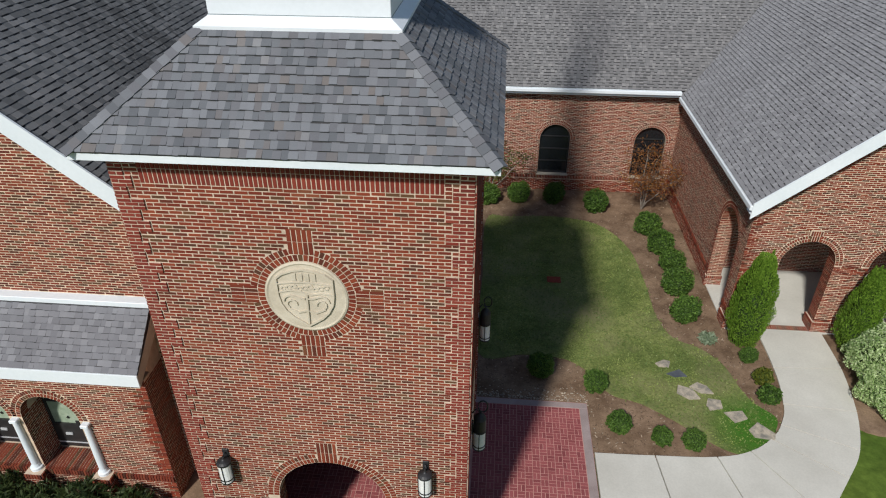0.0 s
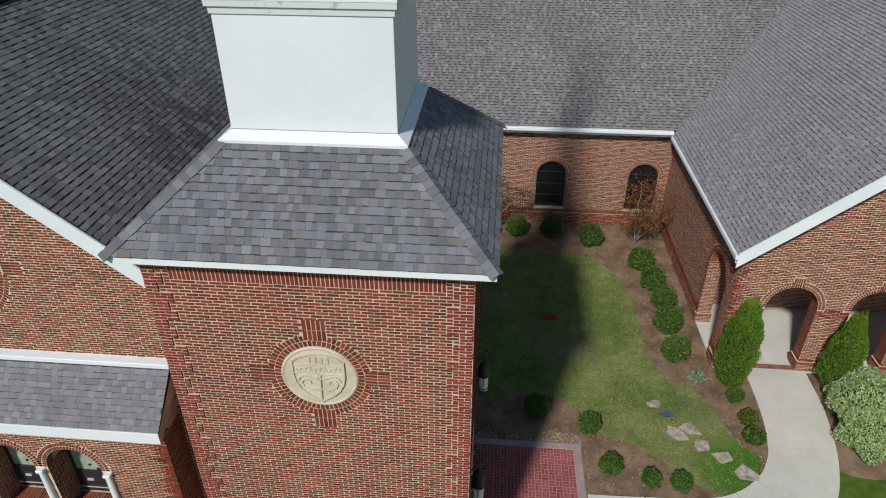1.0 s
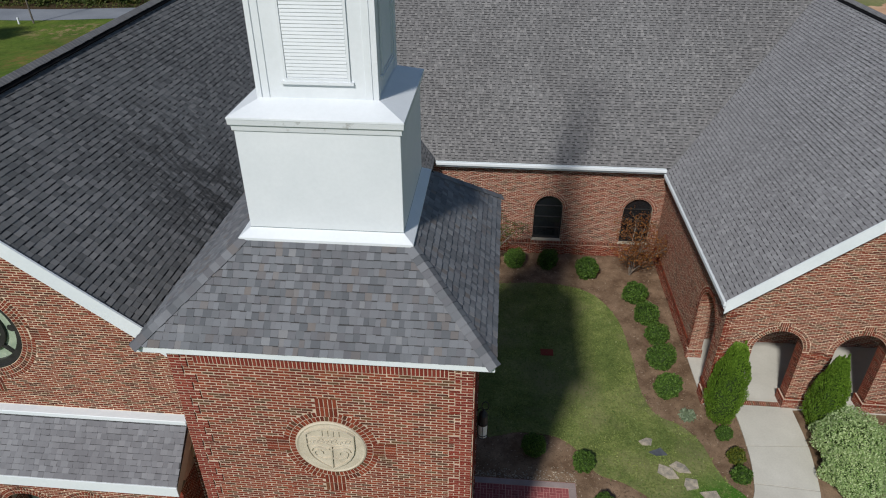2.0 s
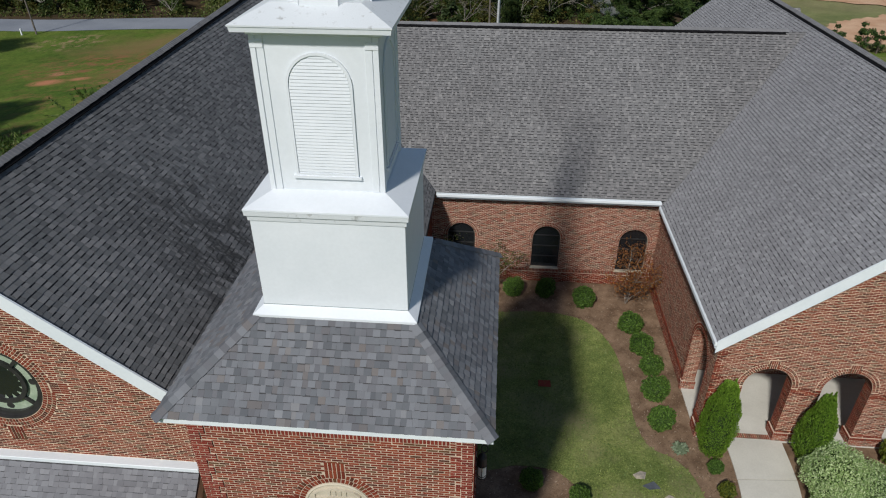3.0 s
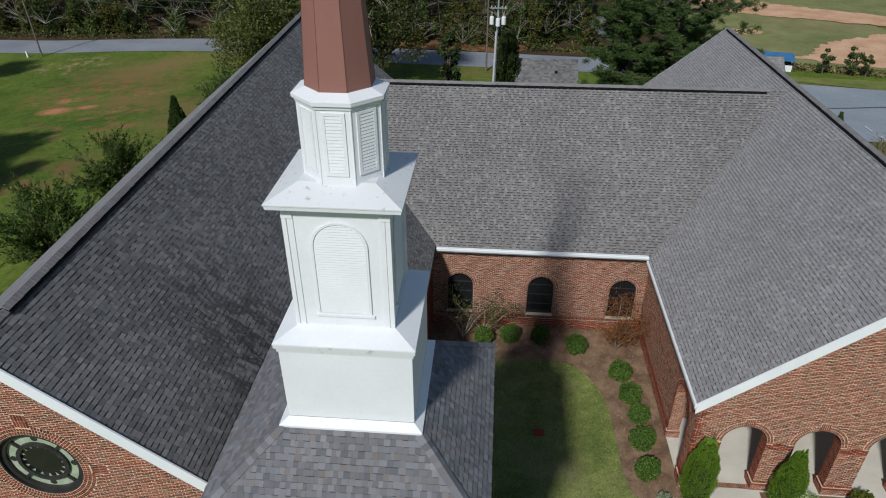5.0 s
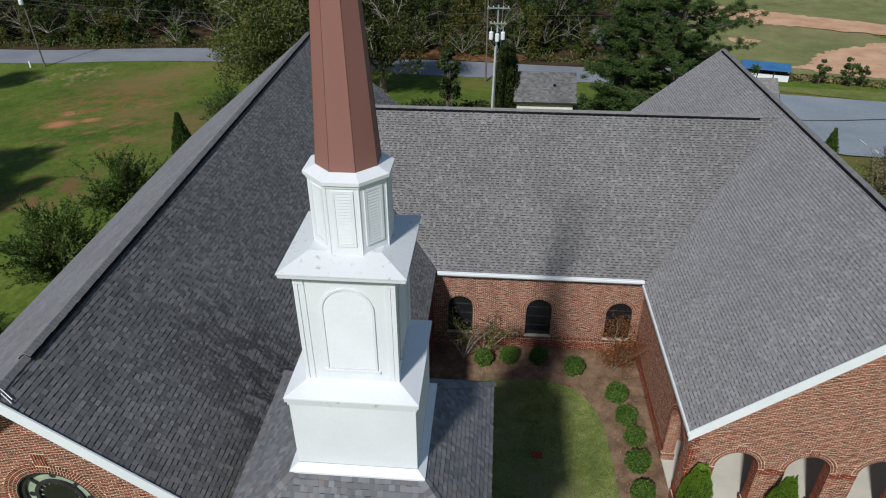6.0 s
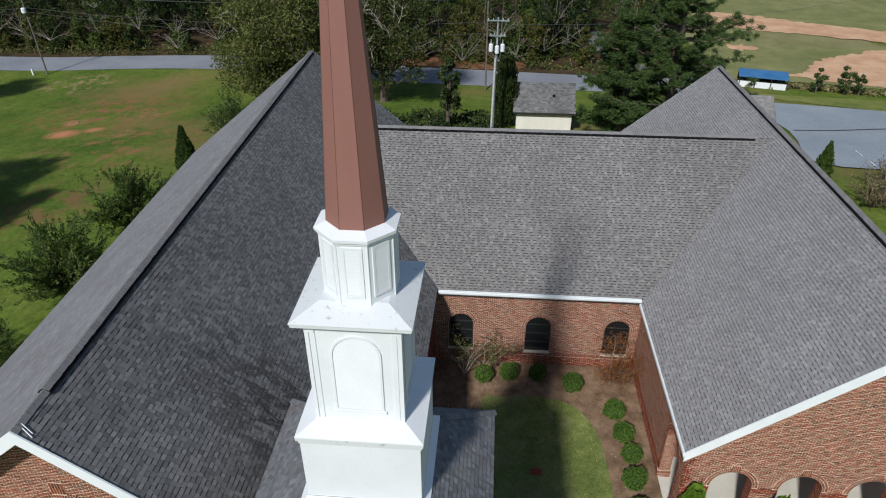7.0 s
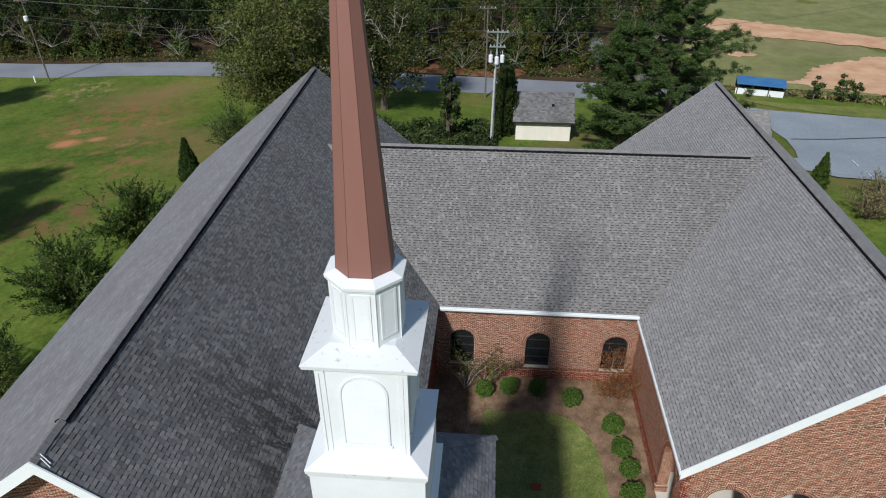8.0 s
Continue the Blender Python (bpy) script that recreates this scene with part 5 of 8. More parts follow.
heap("brickwork", pile, M_TAN, lw_east, kind="stuff")
LOW_ROOF = [(-18.2, 9.85, 4.66), (-7.42, 9.85, 4.66), (-7.42, 10.95, 5.68), (-18.2, 10.95, 5.68)]
roof_l = thing_part("roof", low, "lean-to roof of light grey shingles")
roof_deck("roof_deck", LOW_ROOF, roof_l, 0.1)
pile, _, _ = shingles(LOW_ROOF, 55, thick=(0.022, 0.013), gap=0.014, thin=0.005, side=0.0005, solid=0.05, wide=(0.1, 0.19), spill=0.13)
heap("shingle_course", pile, M_SH_LOW, roof_l, kind="stuff")
part("fascia", new_box(-18.2, -7.42, 9.82, 9.86, 4.33, 4.65, bev=0.005), M_TRIM, low)
part("flashing", new_box(-18.2, -7.42, 10.91, NWY + 0.02, 5.64, 5.77, bev=0.012), M_TRIM, low, "white flashing board above the low roof")
# Trim board in a tan tone: the shade on white trim put into colour.
part("end_board", board([(-7.43, 9.86, 4.33), (-7.43, NWY, 5.2), (-7.43, NWY, 5.66), (-7.43, 9.86, 4.63)], 0.03), M_STONE, low, "white end board toned tan for its shade")
part("soffit", new_box(-18.2, -7.45, 9.86, LWY, 4.335, 4.36), M_SOFFIT, low)
for i, ar in enumerate(L_ARCHES[:3]):
    sw = sash_window(F_L, ar[0], ar[1] - 0.02, ar[2], ar[3], low, 0.70, 3, pane=M_STAIN)
    part("sash_band", new_box(ar[0] - 0.68, ar[0] + 0.68, LWY + 0.67, LWY + 0.71, 0.9, 1.66), M_FRAME, sw, "black lower sash")
    part("sash_rail", new_box(ar[0] - 0.68, ar[0] + 0.68, LWY + 0.655, LWY + 0.668, 1.04, 1.07), M_GALV, sw, "bright sash rail")
    part("rondel", slab(F_L, circle_loop(ar[0] + 0.02, 2.44, 0.16, 20), [], 0.012, -0.715), M_GLASS, sw, "dark round pane")
    for sx in (-0.22, 0.22):
        part("diamond_pane", slab(F_L, [(ar[0] + sx - 0.045, 1.9), (ar[0] + sx, 1.85), (ar[0] + sx + 0.045, 1.9), (ar[0] + sx, 1.95)], [], 0.012, -0.715), M_GLASS, sw, "dark diamond pane")
    part("mullion", new_box(ar[0] - 0.05, ar[0] + 0.05, LWY + 0.702, LWY + 0.72, 1.66, 1.8), M_FRAME, sw)
    for sx in (-0.3, 0.3):
        part("stay", new_box(ar[0] + sx - 0.09, ar[0] + sx + 0.09, LWY + 0.64, LWY + 0.668, 1.34, 1.41), M_GALV, sw, "small bright window stay")
    part("pier", new_box(ar[0] - 1.06, ar[0] - 0.72, LWY + 0.25, LWY + 0.85, 0.0, 3.5), M_MORTAR, low)
    p1, _, _ = bricks(EAST(ar[0] - 0.72), LWY, LWY + 0.85, 0.85, 2.62, lambda a, z: True, rng=random.Random(90 + i))
    heap("jamb_brickwork", p1, M_TAN, lw_front, kind="stuff")
    sl = ([], [])
    row_top(sl, ar[0] - 0.7, ar[0] + 0.7, LWY - 0.06, LWY + 0.64, ar[2] + 0.022)
    heap("sill_brickwork", sl, M_TAN, lw_front, kind="stuff")
    part("sill", new_box(ar[0] - 0.72, ar[0] + 0.72, LWY + 0.02, LWY + 0.74, 0.6, ar[2] + 0.01, bev=0.01), M_MORTAR, low, "brick window sill")
part("recess_wall", new_box(-18, LWX - 0.25, LWY + 0.86, LWY + 0.9, 0, 4.0), M_INSIDE, low)
part("recess_ceiling", new_box(-18, LWX - 0.25, LWY + 0.25, LWY + 0.86, 3.6, 3.66), M_PLASTER, low)
for i in range(4):
    cx = -9.43 - 1.78 * i
    col = thing_part("column", low, "slender white round column")
    bm = bmesh.new()
    loft(bm, [ring(cx, LWY - 0.05, z, r, 16) for z, r in ((1.02, 0.088), (1.5, 0.088), (2.5, 0.072))])
    part("shaft", bm, M_TRIM, col)
    bm = bmesh.new()
    loft(bm, [ring(cx, LWY - 0.05, z, r, 16) for z, r in ((0.86, 0.15), (0.94, 0.15), (0.96, 0.115), (1.03, 0.093))])
    part("base", bm, M_TRIM, col)
    part("capital", new_box(cx - 0.1, cx + 0.1, LWY - 0.15, LWY + 0.05, 2.5, 2.6, bev=0.02), M_TRIM, col)
    pd = ([], [])
    part("pedestal", new_box(cx - 0.22, cx + 0.22, LWY - 0.27, LWY, 0, 0.86), M_MORTAR, low)
    for fc, a0, a1 in ((FRONT(LWY - 0.27), cx - 0.22, cx + 0.22), (EAST(cx + 0.22), LWY - 0.27, LWY)):
        p1, _, _ = bricks(fc, a0, a1, 0, 0.72, lambda a, z: True, rng=random.Random(95 + i))
        soldier_row(p1, fc, a0, a1, 0.72, 0.14, proud=0.03)
        k = len(pd[0])
        pd[0].extend(p1[0])
        pd[1].extend(tuple(k + q for q in f) for f in p1[1])
    heap("pedestal_brickwork", pd, M_TAN, low, kind="stuff")

# ---- back wing behind the courtyard ----
BEY, BEZ, BRY = 28.3, 5.2, 35.7
BRZ = BEZ + PITCH * (BRY - BEY)
BWY = 28.75
back = thing("back_wing", "brick courtyard wing with arched windows and a shingle roof", "building", (2.5, 32, 0))
F_B = FRONT(BWY)
B_WINS = [(-1.62, 0.70, 0.86, 2.62), (2.68, 0.70, 0.86, 2.62), (6.98, 0.70, 0.86, 2.62)]
bk_front = part("wall", slab(F_B, [(-3.1, -0.1), (8.1, -0.1), (8.1, BEZ - 0.1), (-3.1, BEZ - 0.1)], [arch_loop(*w) for w in B_WINS], 0.35), M_MORTAR, back)


def back_ok(a, z):
    return not (0.62 < z < 0.80) and not any(in_arch(a, z, *w, grow=0.23) if z > w[3] - 0.02 else in_arch(a, z, *w) for w in B_WINS)


pile, quoin, _ = bricks(F_B, -3.1, 8.1, 0.0, BEZ - 0.25, back_ok, lambda a, z: z < 0.62, rng=random.Random(41), jog=0.010)
heap("brickwork", pile, M_TAN, bk_front, kind="stuff")
heap("base_brickwork", quoin, M_BRICK, bk_front, "deep red brick plinth", kind="stuff")
trim = ([], [])
for w in B_WINS:
    for r in (w[1], w[1] + 0.115):
        ring_bricks(trim, F_B, w[0], w[3], r, 0.11, 0, math.pi, 0.08, 0.014)
soldier_row(trim, F_B, -3.1, 8.1, 0.63, 0.17, proud=0.03)
heap("arch_ring", trim, M_BRICK, bk_front, "arch bricks and water table course", kind="stuff")
for w in B_WINS:
    sash_window(F_B, w[0], w[1] - 0.01, w[2], w[3], back, 0.16, 4)
    part("window_sill", new_box(w[0] - 0.74, w[0] + 0.74, BWY - 0.035, BWY + 0.12, w[2] - 0.07, w[2] + 0.015, bev=0.008), M_STONE, back, "pale stone window sill")
BACK_F = [(-2.82, BEY, BEZ), (8.04, BEY, BEZ), (8.04 + BRY - BEY, BRY, BRZ), (-2.82 - (BRY - BEY), BRY, BRZ)]
roof_b = thing_part("roof", back, "weathered grey brown shingle roof")
roof_deck("roof_deck", BACK_F, roof_b)
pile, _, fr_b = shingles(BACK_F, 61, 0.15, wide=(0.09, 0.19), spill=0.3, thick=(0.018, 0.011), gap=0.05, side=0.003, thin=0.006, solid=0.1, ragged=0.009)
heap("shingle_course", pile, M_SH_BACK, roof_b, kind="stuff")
BACK_R = [(14, 2 * BRY - BEY, BEZ), (-9, 2 * BRY - BEY, BEZ), (-9.9, BRY, BRZ), (15.4, BRY, BRZ)]
roof_deck("roof_deck", BACK_R, roof_b, material=M_SH_FLAT)
fr_br = slope_frame(BACK_R)
vent_strip((-9.6, BRY, BRZ), (14.35, BRY, BRZ), fr_b[3], fr_br[3], roof_b)
part("fascia", new_box(-2.85, 7.82, BEY + 0.02, BEY + 0.06, BEZ - 0.32, BEZ - 0.02), M_TRIM, back)
part("gutter", new_box(-2.85, 7.84, BEY - 0.12, BEY + 0.018, BEZ - 0.2, BEZ - 0.04, bev=0.02), M_TRIM, back, "white eaves gutter")
part("soffit", new_box(-2.85, 8.0, BEY + 0.06, BWY, BEZ - 0.3, BEZ - 0.27), M_TRIM, back)
part("wall", new_box(-8, 14, 2 * BRY - BWY - 0.3, 2 * BRY - BWY, -3, BEZ), M_MORTAR, back)

# ---- right wing with an arcade porch ----
REX, REZ, RRX = 7.8, 5.0, 15.85
RRZ = REZ + PITCH * (RRX - REX)
RY0, RY1 = 18.28, 48.6
RWY, RWX = 18.65, 8.1
right = thing("arcade_wing", "gabled brick wing with an arched arcade porch", "building", (15.8, 30, 0))
F_R = FRONT(RWY)
R_ARCHES = [(10.14 + 2.79 * i, 0.86, 0.0, 2.74) for i in range(5)]


def right_top(a):
    return RRZ - 0.34 - PITCH * abs(a - RRX)


VENT = (15.75, 8.3, 0.75)


def right_ok(a, z):
    if z > right_top(a) or (a - VENT[0]) ** 2 + (z - VENT[1]) ** 2 < (VENT[2] + 0.24) ** 2:
        return False
    if any(abs(a - ar[0]) < 0.2 and ar[3] + 0.8 < z < ar[3] + 1.28 for ar in R_ARCHES):
        return False
    return not any(in_arch(a, z, *ar, grow=0.24) if z > ar[3] - 0.02 else in_arch(a, z, *ar) for ar in R_ARCHES)


def right_quoin(a, z):
    return z < 0.6 or (a - RWX < (0.44, 0.22, 0.33)[int(z / (BRICK_H * 3)) % 3] and z < 4.4) or (2.45 < z < 2.74 and any(0.86 <= abs(a - ar[0]) < 1.4 for ar in R_ARCHES))


x_hi = 2 * RRX - RWX
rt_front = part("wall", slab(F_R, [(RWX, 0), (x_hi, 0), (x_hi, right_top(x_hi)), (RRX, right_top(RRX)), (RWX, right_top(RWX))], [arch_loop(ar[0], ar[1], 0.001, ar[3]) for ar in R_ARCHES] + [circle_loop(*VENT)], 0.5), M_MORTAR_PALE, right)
pile, quoin, _ = bricks(F_R, RWX, 17.6, 0.0, 11.5, right_ok, right_quoin, rng=random.Random(45), jog=0.009)
heap("brickwork", pile, M_TAN, rt_front, kind="stuff")
heap("quoin_brickwork", quoin, M_BRICK, rt_front, kind="stuff")
trim = ([], [])
for ar in R_ARCHES[:3]:
    for r in (ar[1], ar[1] + 0.115):
        ring_bricks(trim, F_R, ar[0], ar[3], r, 0.11, 0, math.pi, 0.08, 0.014, ok=lambda a, z: abs(a - ar[0]) > 0.18)
    key_block(trim, F_R, ar[0], ar[3] + ar[1] + 0.18, 0.36, 0.38, n=5)
for r in (VENT[2] + 0.005, VENT[2] + 0.12):
    ring_bricks(trim, F_R, VENT[0], VENT[1], r, 0.11, 0, 2 * math.pi, 0.08, 0.014)
for i in range(100):
    a0 = RWX + 0.1 + i * 0.078 * v0.x
    z0 = right_top(a0) - 0.33
    if a0 > RRX or (i // 6) % 3 == 1:
        continue
    k = len(trim[0])
    w, dn = Vector((v0.x, -v0.y)) * 0.066, Vector((v0.y, v0.x)) * -0.2
    for dd in (-0.004, 0.026):
        for q in (Vector((a0, z0)), Vector((a0, z0)) + w, Vector((a0, z0)) + w - dn * -1, Vector((a0, z0)) + dn):
            trim[0].append(F_R.p(q.x, q.y, dd)[:])
    for q in ((4, 5, 6, 7), (0, 1, 5, 4), (1, 2, 6, 5), (2, 3, 7, 6), (3, 0, 4, 7)):
        trim[1].append(tuple(k + x for x in q))
heap("arch_ring", trim, M_TAN, rt_front, "double rings of arch bricks with keystones", kind="stuff")
part("round_vent", slab(F_R, circle_loop(*VENT), [], 0.05, -0.08), M_TRIM, right, "round white gable vent")
# piers: brick lining inside each arch, and a projecting base
for i in range(6):
    cx = 10.14 - 1.395 + 2.79 * i
    x0, x1 = cx - 0.539, cx + 0.539
    if i == 0:
        x0 = RWX
    pr = thing_part("pier", right, "brick arcade pier on a stepped base")
    part("pier_base", new_box(x0 - 0.06, x1 + 0.06, RWY - 0.07, RWY + 0.57, 0, 0.46, bev=0.006), M_MORTAR, pr)
    lining = ([], [])
    base = ([], [])
    for fc, a0, a1 in ((EAST(x1), RWY, RWY + 0.5), (WEST(x0), RWY, RWY + 0.5)):
        if i == 0 and fc.n.x < 0:
            continue
        p1, _, _ = bricks(fc, a0, a1, 0.4, 2.74, lambda a, z: True, rng=random.Random(60 + i), proud=0.0025)
        k = len(lining[0])
        lining[0].extend(p1[0])
        lining[1].extend(tuple(k + q for q in f) for f in p1[1])
    for fc, a0, a1 in ((FRONT(RWY - 0.07), x0 - 0.06, x1 + 0.06), (EAST(x1 + 0.06), RWY - 0.07, RWY + 0.57), (WEST(x0 - 0.06), RWY - 0.07, RWY + 0.57)):
        p1, _, _ = bricks(fc, a0, a1, 0.0, 0.39, lambda a, z: True, rng=random.Random(70 + i))
        soldier_row(p1, fc, a0, a1, 0.385, 0.09, width=0.075, proud=0.02)
        k = len(base[0])
        base[0].extend(p1[0])
        base[1].extend(tuple(k + q for q in f) for f in p1[1])
    heap("lining_brickwork", lining, M_TAN, pr, kind="stuff")
    heap("base_brickwork", base, M_BRICK, pr, kind="stuff")
# side wall to the courtyard, with one arch
F_RW = WEST(RWX)
R_SIDE = (20.28, 0.96, 0.0, 2.78)
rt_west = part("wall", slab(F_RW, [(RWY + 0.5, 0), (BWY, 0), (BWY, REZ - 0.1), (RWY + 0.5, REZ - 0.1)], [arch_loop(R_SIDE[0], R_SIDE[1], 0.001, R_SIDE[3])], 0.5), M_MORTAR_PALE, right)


def side_ok(a, z):
    return not (0.62 < z < 0.80 and not in_arch(a, z, *R_SIDE)) and not (in_arch(a, z, *R_SIDE, grow=0.24) if z > R_SIDE[3] - 0.02 else in_arch(a, z, *R_SIDE))


pile, quoin, _ = bricks(F_RW, RWY, BWY, 0.0, REZ - 0.2, side_ok, lambda a, z: z < 0.62 or abs(abs(a - R_SIDE[0]) - 1.07) < 0.12, rng=random.Random(46), proud=0.002, out=0.003, jog=0.008)
heap("brickwork", pile, M_TAN, rt_west, kind="stuff")
heap("quoin_brickwork", quoin, M_BRICK, rt_west, kind="stuff")
trim = ([], [])
for r in (R_SIDE[1], R_SIDE[1] + 0.115):
    ring_bricks(trim, F_RW, R_SIDE[0], R_SIDE[3], r, 0.11, 0, math.pi, 0.08, 0.014)
soldier_row(trim, F_RW, RWY, BWY, 0.63, 0.17, proud=0.03, ok=lambda a, z: abs(a - R_SIDE[0]) > 0.95)
heap("arch_ring", trim, M_TAN, rt_west, "arch bricks and water table course", kind="stuff")
for sg, fc in ((-1, Face((0, R_SIDE[0] - 0.96, 0), (1, 0, 0), (0, 1, 0))), (1, FRONT(R_SIDE[0] + 0.96))):
    p1, _, _ = bricks(fc, RWX, RWX + 0.5, 0.07, 2.78, lambda a, z: True, rng=random.Random(81), proud=0.0025)
    heap("lining_brickwork", p1, M_TAN, rt_west, kind="stuff")
side_base = ([], [])
part("jamb_base", new_box(RWX - 0.05, RWX + 0.56, R_SIDE[0] + 0.9, R_SIDE[0] + 1.1, 0, 0.45, bev=0.006), M_MORTAR, right)
for fc, a0, a1 in ((FRONT(R_SIDE[0] + 0.9), RWX - 0.05, RWX + 0.56), (WEST(RWX - 0.05), R_SIDE[0] + 0.9, R_SIDE[0] + 1.1)):
    p1, _, _ = bricks(fc, a0, a1, 0.0, 0.34, lambda a, z: True, rng=random.Random(84), proud=0.0025)
    soldier_row(p1, fc, a0, a1, 0.345, 0.12, proud=0.004)
    k = len(side_base[0])
    side_base[0].extend(p1[0])
    side_base[1].extend(tuple(k + q for q in g) for g in p1[1])
heap("base_brickwork", side_base, M_BRICK, right, kind="stuff")
for ar in R_ARCHES[:3]:
    arch_soffit(F_R, ar, 0.5, M_TAN, rt_front)
arch_soffit(F_RW, R_SIDE, 0.5, M_TAN, rt_west)
for ar in L_ARCHES[:2]:
    arch_soffit(F_L, ar, 0.25, M_TAN, lw_front)
porch = thing_part("porch", right)
part("porch_floor", new_box(RWX + 0.02, x_hi, RWY - 0.1, 22.4, -0.1, 0.07), M_CONC, porch, "pale concrete porch floor")
pw = part("porch_wall", new_box(RWX + 0.5, x_hi, 22.4, 22.7, 0, 4.3), M_MORTAR, porch)
p1, _, _ = bricks(FRONT(22.4), RWX + 0.5, 17.5, 0.07, 3.2, lambda a, z: True, rng=random.Random(83))
heap("brickwork", p1, M_TAN, pw, kind="stuff")
part("porch_lining", slab(F_RW, [(RWY + 0.51, 0), (22.4, 0), (22.4, 4.2), (RWY + 0.51, 4.2)], [arch_loop(R_SIDE[0], R_SIDE[1], 0.001, R_SIDE[3])], 0.02, -0.504), M_LINING, porch)
part("porch_lining", slab(F_R, [(RWX + 0.51, 0), (x_hi - 0.4, 0), (x_hi - 0.4, 4.2), (RWX + 0.51, 4.2)], [arch_loop(ar[0], ar[1], 0.001, ar[3]) for ar in R_ARCHES], 0.02, -0.504), M_LINING, porch)
part("porch_ceiling", new_box(RWX + 0.5, x_hi - 0.3, RWY + 0.5, 22.4, 4.2, 4.3), M_PLASTER, porch)
part("wall", new_box(x_hi - 0.35, x_hi, RWY + 0.5, RY1 - 0.4, -2, REZ), M_MORTAR, right)
part("wall", slab(FRONT(RY1 - 0.4), [(RWX, -3), (x_hi, -3), (x_hi, right_top(x_hi)), (RRX, right_top(RRX)), (RWX, right_top(RWX))], [], 0.3), M_MORTAR, right)
RIGHT_L = [(REX, RY0, REZ), (REX, 28.06, REZ), (REX + (BRZ - REZ) / PITCH, BRY, BRZ), (REX, 42.9, REZ), (REX, RY1, REZ), (RRX, RY1, RRZ), (RRX, RY0, RRZ)]
roof_r = thing_part("roof", right, "grey shingle roof of the arcade wing")
roof_deck("roof_deck", RIGHT_L, roof_r)
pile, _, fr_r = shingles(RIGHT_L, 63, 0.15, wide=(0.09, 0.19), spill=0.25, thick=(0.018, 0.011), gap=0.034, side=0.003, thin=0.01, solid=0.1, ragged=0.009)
# The back wing's shingle lightened: brighter lighting put into the tone.
heap("shingle_course", pile, M_SH_LIT, roof_r, kind="stuff")
RFX = 2 * RRX - REX
RIGHT_R = [(RFX, RY0, REZ), (RFX, RY1, REZ), (RRX, RY1, RRZ), (RRX, RY0, RRZ)]
roof_deck("roof_deck", RIGHT_R, roof_r)
pile, _, fr_rr = shingles(RIGHT_R, 64, wide=(0.3, 0.6))
heap("shingle_course", pile, M_SH_LIT, roof_r, kind="stuff")
vent_strip((RRX, RY0 + 1.0, RRZ), (RRX, RY1 - 0.4, RRZ), fr_r[3], fr_rr[3], roof_r)
# a small cross gable on the far slope
GX, GY, GZ = 19.09, 46.0, 10.47
for sgn, cs in ((-1, [(16.2, GY - 2.0, GZ - 2 * PITCH), (GX, GY - 2.0, GZ - 2 * PITCH), (GX, GY, GZ), (16.2, GY, GZ)]), (1, [(GX, GY + 2.0, GZ - 2 * PITCH), (16.2, GY + 2.0, GZ - 2 * PITCH), (16.2, GY, GZ), (GX, GY, GZ)])):
    roof_deck("dormer_roof", cs, roof_r)
    pile, _, _ = shingles(cs, 66)
    heap("shingle_course", pile, M_SH_BACK, roof_r, kind="stuff")
part("dormer_gable", slab(EAST(GX - 0.25), [(GY - 1.9, GZ - 4), (GY + 1.9, GZ - 4), (GY + 1.9, GZ - 1.75), (GY, GZ - 0.15), (GY - 1.9, GZ - 1.75)], [], 0.2), M_TRIM, roof_r)
rake_board(REX, REZ + 0.04, RRX, RRZ + 0.04, RY0 - 0.035, 0.515, right)
rake_board(RRX, RRZ + 0.04, RFX, REZ + 0.04, RY0 - 0.035, 0.515, right)
for sgn in (-1, 1):
    xe = RRX + sgn * (RRX - REX)
    part("rake_soffit", board([(RRX, RY0 - 0.01, RRZ - 0.34), (xe, RY0 - 0.01, REZ - 0.34), (xe, RWY, REZ - 0.34), (RRX, RWY, RRZ - 0.34)], 0.03), M_TRIM, right)
rake_board(REX, REZ, RRX, RRZ, RY1, 0.3, right)
part("gutter", new_box(REX - 0.07, REX + 0.03, RY0 - 0.03, 28.2, REZ - 0.2, REZ - 0.03, bev=0.02), M_TRIM, right, "white eaves gutter")
part("soffit", new_box(REX + 0.03, RWX, RY0 + 0.06, 28.4, REZ - 0.3, REZ - 0.27), M_TRIM, right)


# ---- pavers, stones and small courtyard things ----
def paver_cells(x0, x1, y0, y1, cell=0.205):
    """Basket weave: pairs of pavers, each pair square to the next."""
    out = []
    for i in range(int((x1 - x0) / cell)):
        for j in range(int((y1 - y0) / cell)):
            cx, cy = x0 + (i + 0.5) * cell, y0 + (j + 0.5) * cell
            for k in (-1, 1):
                if (i + j) % 2:
                    out.append((cx, cy + k * cell / 4, 0.0))
                else:
                    out.append((cx + k * cell / 4, cy, math.pi / 2))
    return out


PAVER_T = 0.075
pv_bm = new_box(-0.0955, 0.0955, -0.044, 0.044, -0.05, 0.0, bev=0.003)
pave = part("paved_court", new_box(-0.6, 3.04, 8.7, 14.52, -0.1, PAVER_T - 0.008), M_SAND, None, "red brick paved court in basket weave", "structure")
part("border", new_box(2.80, 3.03, 8.7, 14.28, -0.05, PAVER_T + 0.004, bev=0.004), M_CONC_EDGE, pave, "grey pink paver border")
part("border", new_box(-0.3, 3.03, 14.285, 14.5, -0.05, PAVER_T + 0.004, bev=0.004), M_CONC_EDGE, pave, "grey pink paver border")
part("tower_floor", new_box(TX0 + 0.35, TX1 - 0.0, TY0, TY1 - 0.35, -0.1, PAVER_T - 0.01), M_SAND, tower)


